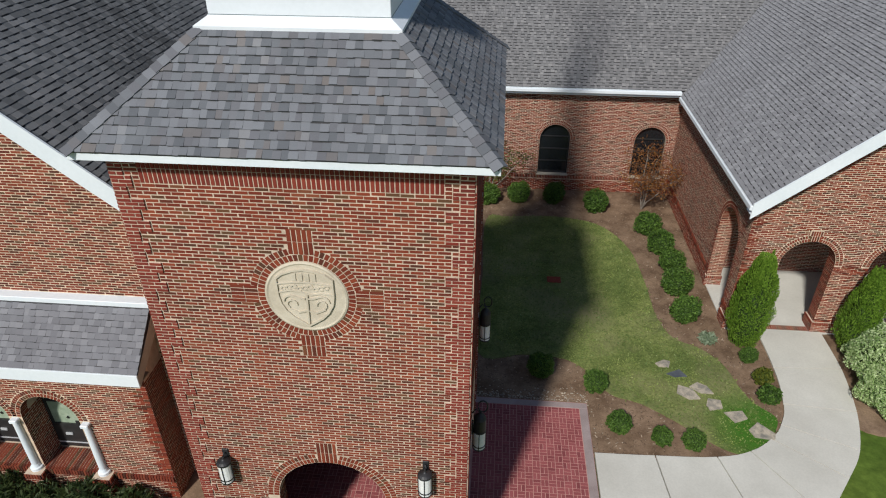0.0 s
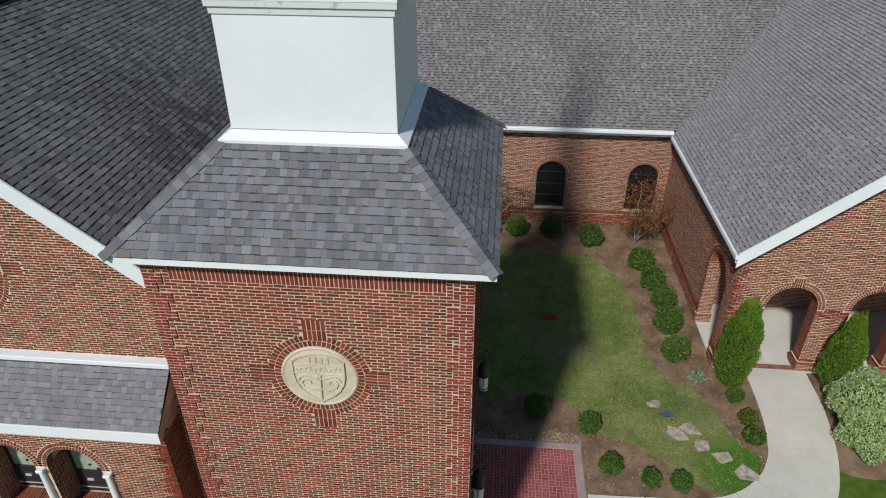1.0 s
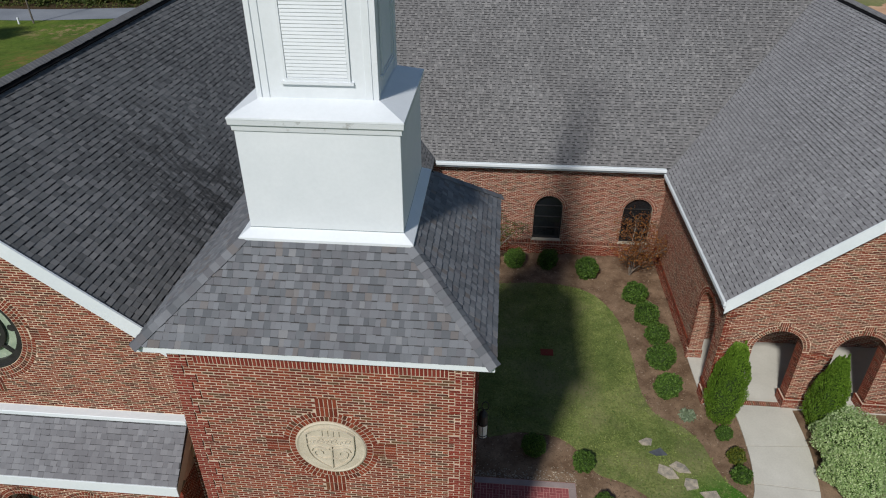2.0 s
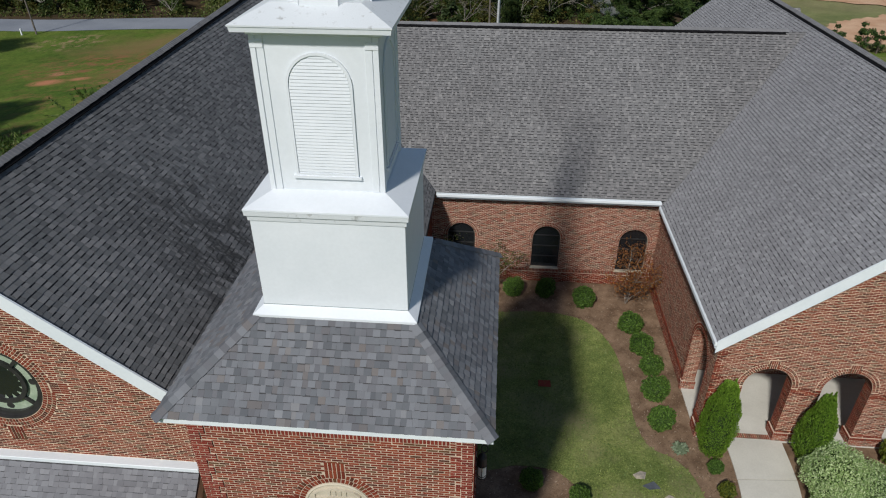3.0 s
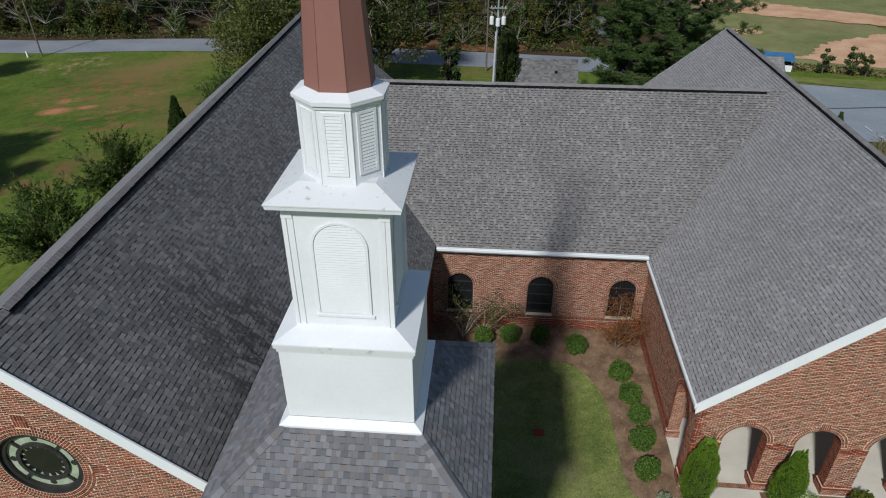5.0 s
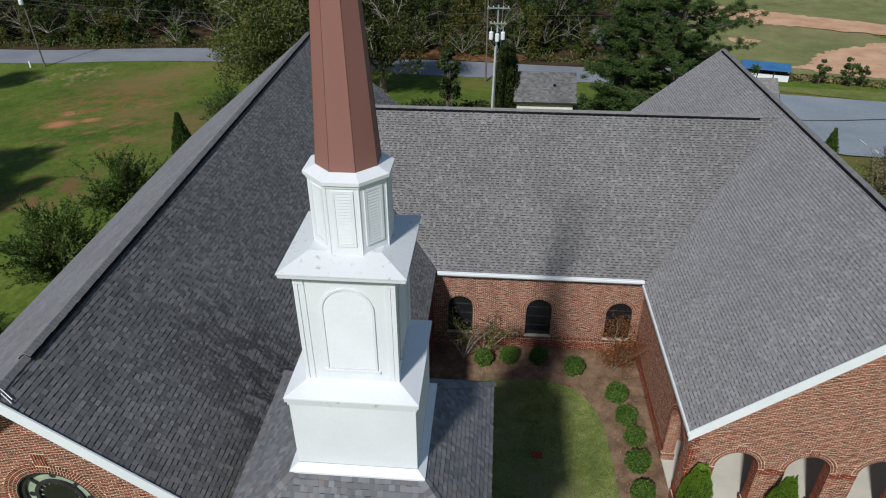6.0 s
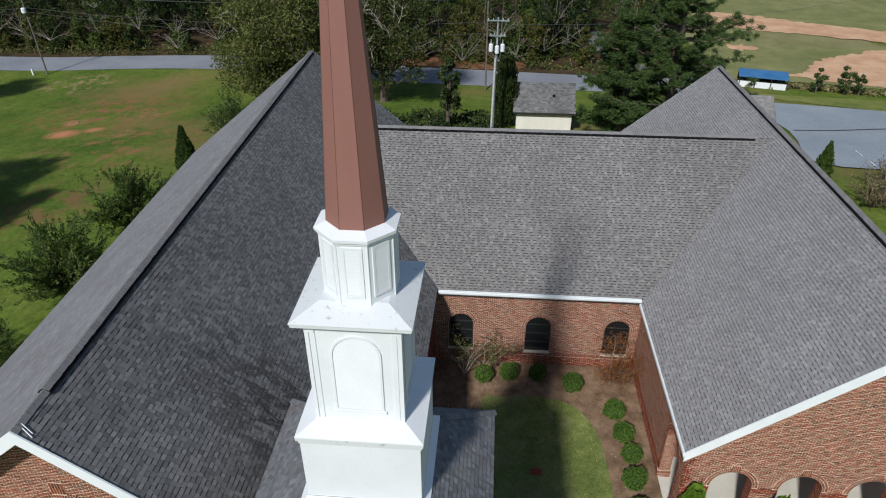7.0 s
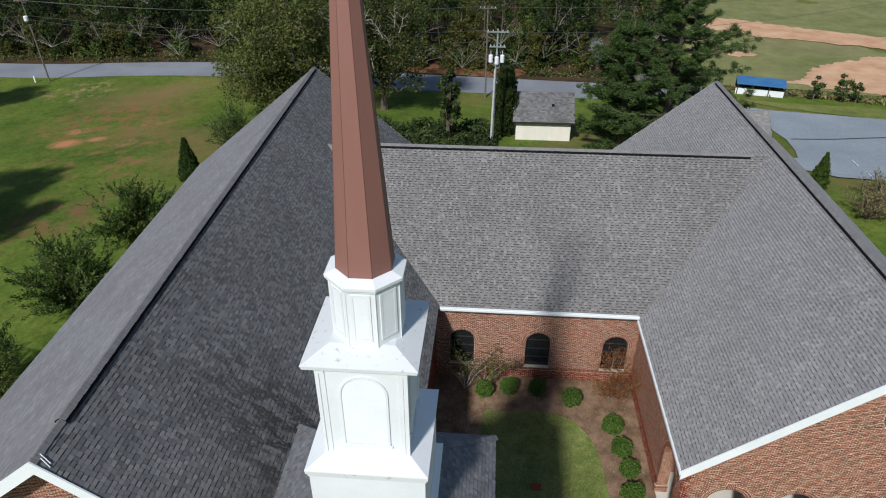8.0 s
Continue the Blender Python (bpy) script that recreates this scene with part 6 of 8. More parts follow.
def paver_heap(cells, z):
    v, f = [], []
    for x, y, r in cells:
        k = len(v)
        a, b = (0.0955, 0.044) if r == 0 else (0.044, 0.0955)
        for dz, e in ((-0.03, 0), (0, 0.003)):
            v += [(x - a + e, y - b + e, z + dz), (x + a - e, y - b + e, z + dz), (x + a - e, y + b - e, z + dz), (x - a + e, y + b - e, z + dz)]
        f += [(k + 4, k + 5, k + 6, k + 7), (k, k + 1, k + 5, k + 4), (k + 1, k + 2, k + 6, k + 5), (k + 2, k + 3, k + 7, k + 6), (k + 3, k, k + 4, k + 7)]
    return v, f


ALL_PAVERS = paver_cells(-0.27, 2.7901, 10.4, 14.28, 0.204)
SINGLE_PAVERS = [c for c in ALL_PAVERS if c[0] > 1.0 and c[1] > 11.45]
heap("paver_field", paver_heap([c for c in ALL_PAVERS if not (c[0] > 1.0 and c[1] > 11.45)], PAVER_T), M_PAVER, pave, kind="stuff")
heap("paver_field", paver_heap(paver_cells(TX0 + 0.36, TX1 - 0.02, TY0 + 0.01, TY1 - 0.4), PAVER_T), M_PAVER, tower, kind="stuff")
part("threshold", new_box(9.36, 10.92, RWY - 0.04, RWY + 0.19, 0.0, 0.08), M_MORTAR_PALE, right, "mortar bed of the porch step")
step = ([], [])
row_top(step, 9.36, 10.92, RWY - 0.04, RWY + 0.19, 0.088)
heap("threshold_course", step, M_TAN, right, "row of bricks across the porch step", kind="stuff")


def flagstone(name, x, y, r, seed, material, label, stretch=1.5, turn=0.0):
    rng = random.Random(seed)
    n = rng.choice((4, 5, 5, 6))
    pts = []
    for i in range(n):
        t = 2 * math.pi * (i + rng.uniform(-0.25, 0.25)) / n
        rr = r * rng.uniform(0.75, 1.1)
        a, b = rr * stretch * math.cos(t), rr * math.sin(t)
        pts.append((x + a * math.cos(turn) - b * math.sin(turn), y + a * math.sin(turn) + b * math.cos(turn)))
    bm = plate(pts, 0.02, 0.095)
    es = [e for e in bm.edges if all(v.co.z > 0.09 for v in e.verts) and len(e.link_faces) == 2 and any(abs(f.normal.z) < 0.5 for f in e.link_faces)]
    bmesh.ops.recalc_face_normals(bm, faces=bm.faces[:])
    return part(name, bm, material, None, label, "", "stone", "stepping stones in the lawn")


flagstone("stepping_stone", 5.64, 16.5, 0.21, 1, M_ROCK, "small tan flagstone set in the lawn", 1.3, 0.4)
flagstone("stepping_stone", 5.98, 16.05, 0.21, 2, M_SLATE, "dark slate stepping stone in the lawn", 1.8, -0.1)
flagstone("stepping_stone", 6.15, 15.2, 0.28, 3, M_ROCK, "tan flagstone stepping stone in the lawn", 1.7, -0.6)
flagstone("stepping_stone", 6.62, 15.45, 0.24, 4, M_ROCK, "grey stepping stone in the lawn", 1.5, -0.5)
flagstone("stepping_stone", 6.8, 14.8, 0.25, 5, M_ROCK, "grey stepping stone in the lawn", 1.2, 0.5)
flagstone("stepping_stone", 7.36, 14.38, 0.29, 6, M_ROCK, "tan flagstone stepping stone in the lawn", 1.2, -0.3)
flagstone("stepping_stone", 7.86, 13.8, 0.33, 7, M_ROCK, "tan flagstone stepping stone in the lawn", 1.4, -0.9)

drain = part("valve_cover", new_box(2.16, 2.68, 20.8, 21.18, 0.0, 0.085, bev=0.012), M_QUOIN, None, "flat brick red utility cover in the lawn", "", "cover")

# river pebbles where the tower bed meets the pavers
rng = random.Random(77)
v, f = [], []
for i in range(300):
    x, y = rng.uniform(-0.25, 3.2), 14.58 + abs(rng.gauss(0, 0.22))
    if x > 3.05:
        y = rng.uniform(12.8, 14.8)
    r = rng.uniform(0.008, 0.026)
    k = len(v)
    z = 0.03
    v += [(x - r, y - r * 0.7, z), (x + r, y - r * 0.7, z), (x + r, y + r * 0.7, z), (x - r, y + r * 0.7, z), (x - r * 0.5, y - r * 0.4, z + r * 0.8), (x + r * 0.5, y - r * 0.4, z + r * 0.8), (x + r * 0.5, y + r * 0.4, z + r * 0.8), (x - r * 0.5, y + r * 0.4, z + r * 0.8)]
    f += [tuple(k + q for q in s) for s in ((4, 5, 6, 7), (0, 1, 5, 4), (1, 2, 6, 5), (2, 3, 7, 6), (3, 0, 4, 7))]
heap("pebbles", (v, f), M_ROCK, None, "loose pale river pebbles along the paving", "stuff")


# ---- lanterns on the tower ----
def wall_lantern(tall=False):
    lan = thing("wall_lantern", "black iron wall lantern with a tall scrolled bracket" if tall else "black iron wall lantern with a frosted glass cylinder", "lantern", group="lanterns on the tower")
    part("back_plate", new_box(-0.06, 0.06, -0.03, 0.0, 0.42, 0.74, bev=0.006), M_IRON, lan)
    bm = bmesh.new()
    tube(bm, [(0, -0.01, 0.62), (0, -0.08, 0.68), (0, -0.15, 0.66), (0, -0.17, 0.6)], [0.02, 0.02, 0.018, 0.018], 6)
    part("bracket", bm, M_IRON, lan)
    bm = bmesh.new()
    loft(bm, [ring(0, -0.17, z, r, 16) for z, r in ((0.5, 0.14), (0.51, 0.146), (0.545, 0.14), (0.575, 0.10), (0.6, 0.04), (0.62, 0.02))])
    part("cap", bm, M_IRON, lan)
    bm = bmesh.new()
    loft(bm, [ring(0, -0.17, z, 0.13, 18) for z in (0.02, 0.5)])
    part("glass", bm, M_GLOBE, lan, "frosted white glass cylinder")
    for z in (0.0, 0.085):
        bm = bmesh.new()
        loft(bm, [ring(0, -0.17, z + d, 0.14, 18) for d in (0, 0.025)])
        part("band", bm, M_IRON, lan)
    for k in range(4):
        t = math.pi / 4 + k * math.pi / 2 - math.pi / 4
        part("upright", new_box(0.137 * math.cos(t) - 0.008, 0.137 * math.cos(t) + 0.008, -0.17 + 0.137 * math.sin(t) - 0.008, -0.17 + 0.137 * math.sin(t) + 0.008, 0.0, 0.51), M_IRON, lan)
    bm = bmesh.new()
    loft(bm, [ring(0, -0.17, z, r, 10) for z, r in ((-0.05, 0.015), (-0.02, 0.05), (0.0, 0.09))])
    part("finial", bm, M_IRON, lan)
    if tall:
        bm = bmesh.new()
        loft(bm, [ring(0, -0.17, z, r, 14) for z, r in ((0.54, 0.10), (0.56, 0.14), (0.86, 0.135), (0.94, 0.09), (1.0, 0.03))])
        part("hood", bm, M_IRON, lan)
        bm = bmesh.new()
        tube(bm, [(0, -0.17 + 0.1 * math.cos(0.55 * k) - 0.05, 1.2 + 0.16 * math.sin(0.55 * k)) for k in range(12)], [0.016] * 12, 6)
        tube(bm, [(0, -0.01, 1.0), (0, -0.08, 1.12), (0, -0.17, 1.02)], [0.018, 0.018, 0.016], 6)
        part("scroll", bm, M_IRON, lan)
    return lan


lantern = wall_lantern()
lantern.matrix_basis = pose(-5.12, TY0 - 0.006, 3.33)
copy_thing(lantern, pose(-1.09, TY0 - 0.006, 3.38))
lantern2 = wall_lantern(True)
lantern2.matrix_basis = pose(TX1 + 0.03, 9.75, 3.3, 0, 0, 90)
copy_thing(lantern2, pose(TX1 + 0.03, 13.35, 3.3, 0, 0, 90))


# ---- plants ----
def leaf_quads(pile, pts, size, rng, long=1.0, up=0.0):
    v, f = pile
    for p in pts:
        n = Vector((rng.gauss(0, 1), rng.gauss(0, 1), rng.gauss(0, 1) + up)).normalized()
        s = n.orthogonal().normalized()
        s = Matrix.Rotation(rng.uniform(0, 6.28), 3, n) @ s
        t = n.cross(s)
        h = size * rng.uniform(0.6, 1.3)
        k = len(v)
        v += [(p + s * h * long)[:], (p + t * h * 0.55)[:], (p - s * h * long)[:], (p - t * h * 0.55)[:]]
        f.append((k, k + 1, k + 2, k + 3))


def shell_pts(c, r, n, rng, inner=0.62, lump=0.16, seed=0.0):
    """Points in the outer part of a lumpy ball."""
    out = []
    c, r = Vector(c), Vector(r)
    for i in range(n):
        d = Vector((rng.gauss(0, 1), rng.gauss(0, 1), rng.gauss(0, 1))).normalized()
        k = 1 + lump * 2.2 * noise.noise(d * 2.3 + Vector((seed, seed * 0.7, 0)))
        q = (inner + (1 - inner) * rng.random() ** 0.5) * k
        out.append(c + Vector((d.x * r.x, d.y * r.y, d.z * r.z)) * q)
    return out


def core_ball(c, r, seed=0.0, k=0.72):
    bm = bmesh.new()
    bmesh.ops.create_icosphere(bm, subdivisions=3, radius=1)
    for v in bm.verts:
        d = v.co.normalized()
        q = k * (1 + 0.3 * noise.noise(d * 2.3 + Vector((seed, seed * 0.7, 0))))
        v.co = Vector(c) + Vector((d.x * r[0], d.y * r[1], d.z * r[2])) * q
    return bm


# Dark green for solid cores: shade between the leaves put into their colour.
M_CORE = plain_mat("shrub_shade", (0.02, 0.04, 0.010), (0.045, 0.08, 0.018), 8, 0.95)


def shrub(r, h, leaf, label, seed, n=1500, size=0.045, group="clipped shrubs", long=1.0, up=0.4, core=0.72):
    ob = thing("shrub", label, "shrub", group=group)
    rng = random.Random(seed)
    pile = ([], [])
    pts = [p for p in shell_pts((0, 0, h * 0.5), (r, r, h * 0.55), n, rng, 0.66, 0.13, seed * 1.7) if p.z > 0.02]
    leaf_quads(pile, pts, size, rng, long, up)
    heap("foliage", pile, leaf, ob)
    part("dark_core", core_ball((0, 0, h * 0.48), (r, r, h * 0.52), seed * 1.7, core), M_CORE, ob)
    bm = bmesh.new()
    tube(bm, [(0, 0, -0.02), (0.02, 0, h * 0.3)], [0.04, 0.03], 6)
    part("stem", bm, M_BARK, ob)
    return ob


BOX_LABEL = "rounded green boxwood shrub in the mulch bed"
proto = [shrub(0.5, 0.9, L_BOX, BOX_LABEL, 3 + k, 3400, 0.042) for k in range(3)]
spots = [(-0.25, 27.15, 1.0), (1.13, 27.45, 1.05), (2.76, 27.5, 0.95), (4.58, 26.8, 1.1), (6.57, 24.95, 1.1), (6.81, 23.4, 1.05), (7.03, 22.15, 0.98), (6.9, 20.6, 1.08), (6.86, 19.0, 1.02), (3.34, 15.2, 0.74), (3.84, 13.62, 0.68), (4.97, 13.22, 0.56), (5.83, 13.16, 0.62), (1.7, 15.75, 0.8), (8.42, 16.95, 0.56)]
for k, (x, y, s) in enumerate(spots):
    m = pose(x, y, 0.02, 0, 0, 57 * k)
    if k < 3:
        proto[k].matrix_basis = m
    else:
        ob = copy_thing(proto[k % 3], m)
        ob.scale = (s, s, s * (1.0 if k % 2 else 0.94))
yel = shrub(0.29, 0.5, L_YEL, "low yellow green shrub beside the path", 14, 1300, group="shrubs beside the path")
yel.matrix_basis = pose(8.56, 15.95, 0.02)
lowg = shrub(0.32, 0.5, L_BOX, "low green shrub beside the path", 15, 1300, group="shrubs beside the path")
lowg.matrix_basis = pose(8.5, 15.15, 0.02)
yel2 = copy_thing(yel, pose(15.1, 17.95, 0.02, 0, 0, 40))
yel2.scale = (1.8, 1.7, 1.7)
sage = shrub(0.22, 0.3, L_SAGE, "small silvery spiky plant in the mulch", 16, 260, 0.09, "silver plants", 1.6, 1.2, 0.3)
sage.matrix_basis = pose(7.35, 17.8, 0.02)
vari = shrub(1.15, 1.5, L_VAR, "large pale variegated bush beside the path", 17, 15000, 0.038, "variegated bushes", 1.1, 0.8, 0.70)
vari.matrix_basis = pose(12.4, 16.6, 0.02)
v2 = copy_thing(vari, pose(12.0, 15.3, 0.02, 0, 0, 110))
v2.scale = (0.88, 0.85, 0.78)
v3 = copy_thing(vari, pose(13.5, 16.0, 0.02, 0, 0, 200))
v3.scale = (0.95, 0.95, 0.9)
for k, (x, y, s) in enumerate(((-8.6, 9.55, 1.0), (-9.7, 9.5, 1.2), (-10.8, 9.45, 1.05), (-11.9, 9.5, 1.2), (-13.0, 9.4, 1.1))):
    if k == 0:
        hedge = shrub(0.62, 0.8, L_IVY, "loose dark twiggy shrub below the low wing", 19, 1100, 0.04, "shrubs below the low wing", 2.6, 0.9, 0.5)
        hedge.matrix_basis = pose(x, y, 0.02)
    else:
        ob = copy_thing(hedge, pose(x, y, 0.02, 0, 0, 70 * k))
        ob.scale = (s, s, s)


def arborvitae(h, r, seed, label, n=5600, leaf=None, size=0.07, taper=0.68, bend=1.6, start=0.35, name="arborvitae", rag=0.34):
    ob = thing(name, label, "conifer", group="upright conifers") if name == "arborvitae" else thing(name, label, "tree", group="ivy-covered trees")
    rng = random.Random(seed)
    pile = ([], [])
    tipped = size < 0.1
    tips = [(rng.uniform(-0.25, 0.25) * r, rng.uniform(-0.25, 0.25) * r, rng.uniform(0.86, 1.0)) for _ in range(5)]
    for i in range(n):
        z = rng.random() ** 0.8 * (0.93 if tipped else 1.0)
        prof = r * min(1.0, 0.6 + 2.0 * z) * (1 - (max(0, z - start) / (1 - start)) ** bend * taper)
        t = rng.uniform(0, 2 * math.pi)
        k = prof * (0.8 + (0.24 if rag < 0.5 else 0.5) * rng.random() + rag * noise.noise((math.cos(t) * 2, math.sin(t) * 2, z * h * 2.2 + seed)))
        p = Vector((k * math.cos(t), k * math.sin(t), z * h))
        if tipped and i % 6 == 0:
            tx, ty, tz = tips[i // 6 % 5]
            q = rng.random()
            k = r * 0.3 * (1 - q) * rng.uniform(0.5, 1.1)
            p = Vector((tx * 1.6 + k * math.cos(t), ty * 1.6 + k * math.sin(t), h * (tz - 0.24 * (1 - q))))
        out = Vector((math.cos(t), math.sin(t), 0))
        s = (Vector((0, 0, 1)) + out * rng.uniform(0.1, 0.6)).normalized()
        w = s.cross(out).normalized()
        w = (Matrix.Rotation(rng.uniform(-1.1, 1.1), 3, s) @ w) * size * 0.42 * rng.uniform(0.7, 1.3)
        L = s * size * rng.uniform(0.9, 1.7)
        j = len(pile[0])
        pile[0].extend([(p - w)[:], (p + w)[:], (p + w * 0.35 + L)[:], (p - w * 0.35 + L)[:]])
        pile[1].append((j, j + 1, j + 2, j + 3))
    heap("foliage", pile, leaf or L_CYP, ob)
    bm = bmesh.new()
    loft(bm, [ring(0, 0, h * z, r * (0.72 if rag < 0.5 else 0.2) * min(1.0, 0.6 + 2.0 * z) * (1 - (max(0, z - start) / (1 - start)) ** bend * taper), 10) for z in (0.03, 0.15, 0.35, 0.6, 0.74, 0.84 if tipped else 0.93)])
    part("dark_core", bm, M_CORE, ob)
    bm = bmesh.new()
    tube(bm, [(0, 0, -0.05), (0, 0, h * 0.2)], [0.06, 0.05], 6)
    part("trunk", bm, M_BARK, ob)
    return ob


arb = arborvitae(3.7, 0.6, 4, "dense bright green arborvitae against the arcade wall", 17000, None, 0.046, 0.86, 2.3, 0.35)
arb.matrix_basis = pose(8.5, 17.85, 0.0)
arb2 = arborvitae(3.3, 0.56, 5, "dense bright green arborvitae between the arches", 17000, None, 0.046, 0.88, 2.1, 0.3)
arb2.matrix_basis = pose(11.95, 17.85, 0.0)


def twig_tree(name, h, spread, leaf, n_leaf, label, seed, bark, stems=4, size=0.06, leaf_lo=0.3, twigs=9, cat="small tree", twig_bark=None):
    """A small many-stemmed tree with thin twigs and sparse leaves."""
    ob = thing(name, label, cat)
    rng = random.Random(seed)
    bm, tw, pile = bmesh.new(), bmesh.new(), ([], [])
    ends = []
    for s in range(stems):
        t = 2 * math.pi * s / stems + rng.uniform(-0.5, 0.5)
        pts, p, d = [Vector((0, 0, 0))], Vector((0, 0, 0)), Vector((math.cos(t) * 0.35, math.sin(t) * 0.35, 1)).normalized()
        for i in range(6):
            d = (d + Vector((math.cos(t), math.sin(t), 0)) * spread / h * 0.28 + Vector((rng.uniform(-0.2, 0.2), rng.uniform(-0.2, 0.2), 0.05))).normalized()
            p = p + d * h / 6.5
            pts.append(p.copy())
        tube(bm, pts, [0.034 * h / 3 * (1 - i / 7.5) for i in range(7)], 5)
        for i in range(2, 7):
            for q in range(twigs // 2):
                a = rng.uniform(0, 6.28)
                e = pts[i] + Vector((math.cos(a), math.sin(a), rng.uniform(0.0, 0.7))) * spread * rng.uniform(0.25, 0.55)
                mid = (pts[i] + e) / 2 + Vector((0, 0, 0.08))
                tube(tw, [pts[i], mid, e], [0.011, 0.007, 0.003], 3)
                ends += [mid, e, e]
    part("trunk", bm, bark, ob)
    part("twig_growth", tw, twig_bark or bark, ob, kind="stuff")
    pts = [rng.choice(ends) + Vector((rng.gauss(0, 1), rng.gauss(0, 1), rng.gauss(0, 0.7))) * spread * 0.11 for _ in range(n_leaf)]
    leaf_quads(pile, [p for p in pts if p.z > h * leaf_lo * 0.5], size, rng, 1.2, 0.2)
    heap("foliage", pile, leaf, ob)
    return ob


maple = twig_tree("maple", 2.9, 1.5, L_RUST, 3400, "small rust red maple with bare pale trunk by the brick corner", 9, M_PALEBARK, 5, 0.046, 0.7, 12, twig_bark=M_BARK)
maple.matrix_basis = pose(6.7, 27.1, 0.02)
myrtle = twig_tree("crape_myrtle", 3.2, 1.2, L_TREE, 900, "sparse many-stemmed crape myrtle before the window", 7, M_PALEBARK, 6, 0.045, 0.8, 10, twig_bark=M_BARK)
myrtle.matrix_basis = pose(-1.35, 27.5, 0.02)
myr2 = twig_tree("crape_myrtle", 3.1, 1.2, L_OAK, 1700, "sparse rust tinged crape myrtle by the courtyard wall", 8, M_PALEBARK, 4, 0.045, 0.6, 8, twig_bark=M_BARK)
myr2.matrix_basis = pose(-0.35, 27.95, 0.02)


# ---- trees round the building ----
def broad_tree(name, h, crown, label, seed, leaf, n=9000, size=0.2, lobes=26, bark=None, base=0.28, cat="tree", limbs=14, gappy=0.62):
    """A trunk with limbs and a crown of leaf clumps with gaps."""
    ob = thing(name, label, cat)
    rng = random.Random(seed)
    bark = bark or M_BARK
    bm, pile = bmesh.new(), ([], [])
    fork = Vector((rng.uniform(-0.2, 0.2), rng.uniform(-0.2, 0.2), h * max(base, 0.16)))
    tube(bm, [(0, 0, -0.3), fork * 0.5, fork, (fork.x, fork.y, h * 0.75)], [0.035 * h, 0.027 * h, 0.022 * h, 0.006 * h], 8)
    part("trunk", bm, bark, ob)
    cents = []
    for i in range(lobes):
        d = Vector((rng.gauss(0, 1), rng.gauss(0, 1), rng.gauss(0, 0.8))).normalized()
        q = rng.uniform(0.45, 0.95)
        c = Vector((0, 0, h * (base + 1) / 2)) + Vector((d.x * crown, d.y * crown, d.z * h * (1 - base) / 2)) * q
        cents.append(c)
        if i < limbs:
            m = fork + (c - fork) * 0.5 + Vector((0, 0, -0.05 * h))
            part("limb", tube(bmesh.new(), [fork + Vector((0, 0, rng.uniform(0, 0.3) * h)), m, c, c + d * crown * 0.25], [0.011 * h, 0.008 * h, 0.004 * h, 0.001 * h], 4), bark, ob)
    per = n // lobes
    for i, c in enumerate(cents):
        r = crown * rng.uniform(0.24, 0.42)
        leaf_quads(pile, shell_pts(c, (r, r, r * 0.75), per, rng, gappy * 0.6, 0.3, seed + i), size, rng, 1.1, 0.5)
    heap("crown", pile, leaf, ob)
    return ob


def bare_limbs(ob, h, crown, seed, n=7):
    """Pale leafless boughs that stand out of a crown."""
    rng = random.Random(seed)
    for i in range(n):
        bm = bmesh.new()
        t = rng.uniform(-0.9, 0.9)
        b = Vector((rng.uniform(-0.6, 0.6) * crown, -crown * rng.uniform(0.45, 0.8), h * rng.uniform(0.35, 0.75)))
        L = rng.uniform(2.0, 3.8)
        m = b + Vector((math.sin(t) * L, -0.6, math.cos(t) * L))
        tube(bm, [b, b.lerp(m, 0.5) + Vector((0.15, 0, 0)), m], [0.07, 0.045, 0.012], 5)
        for w in range(6):
            c = b.lerp(m, rng.uniform(0.25, 0.95))
            t2 = t + rng.choice((-1, 1)) * rng.uniform(0.4, 1.1)
            e = c + Vector((math.sin(t2), rng.uniform(-0.4, 0.1), math.cos(t2))) * L * rng.uniform(0.25, 0.5)
            tube(bm, [c, e], [0.028, 0.007], 4)
        part("bare_limb", bm, M_PALEBARK, ob, "pale leafless bough")


def on_ground(x, y, dz=0.0):
    return pose(x, y, ground_z(x, y) + dz)


oak = broad_tree("oak_tree", 18.0, 7.2, "large olive green oak behind the nave", 11, L_OAK, 52000, 0.16, 80, None, -0.02, limbs=34, gappy=0.9)
bare_limbs(oak, 18.0, 7.2, 61, 10)
oak.matrix_basis = on_ground(-27.6, 82)
oak2 = broad_tree("oak_tree", 17.5, 6.6, "thinning olive oak with pale bare branches behind the nave", 12, L_TREE, 26000, 0.17, 66, None, 0.06, limbs=56, gappy=0.9)
bare_limbs(oak2, 17.5, 6.6, 62, 22)
oak2.matrix_basis = on_ground(-15.0, 84)
slim = broad_tree("ivy_tree", 9.2, 1.25, "slender dark ivy-covered tree behind the ridge", 13, L_IVY, 3400, 0.17, 30, None, -0.02, limbs=10)
tagged(slim, group="ivy-covered trees")
slim.matrix_basis = on_ground(-5.4, 71)
ivy = arborvitae(8.0, 1.0, 14, "dark ivy-covered trunk beside the shed", 5000, L_IVY, 0.22, 0.5, 2.0, 0.4, "ivy_tree", 0.6)
ivy.matrix_basis = on_ground(1.0, 73.2)


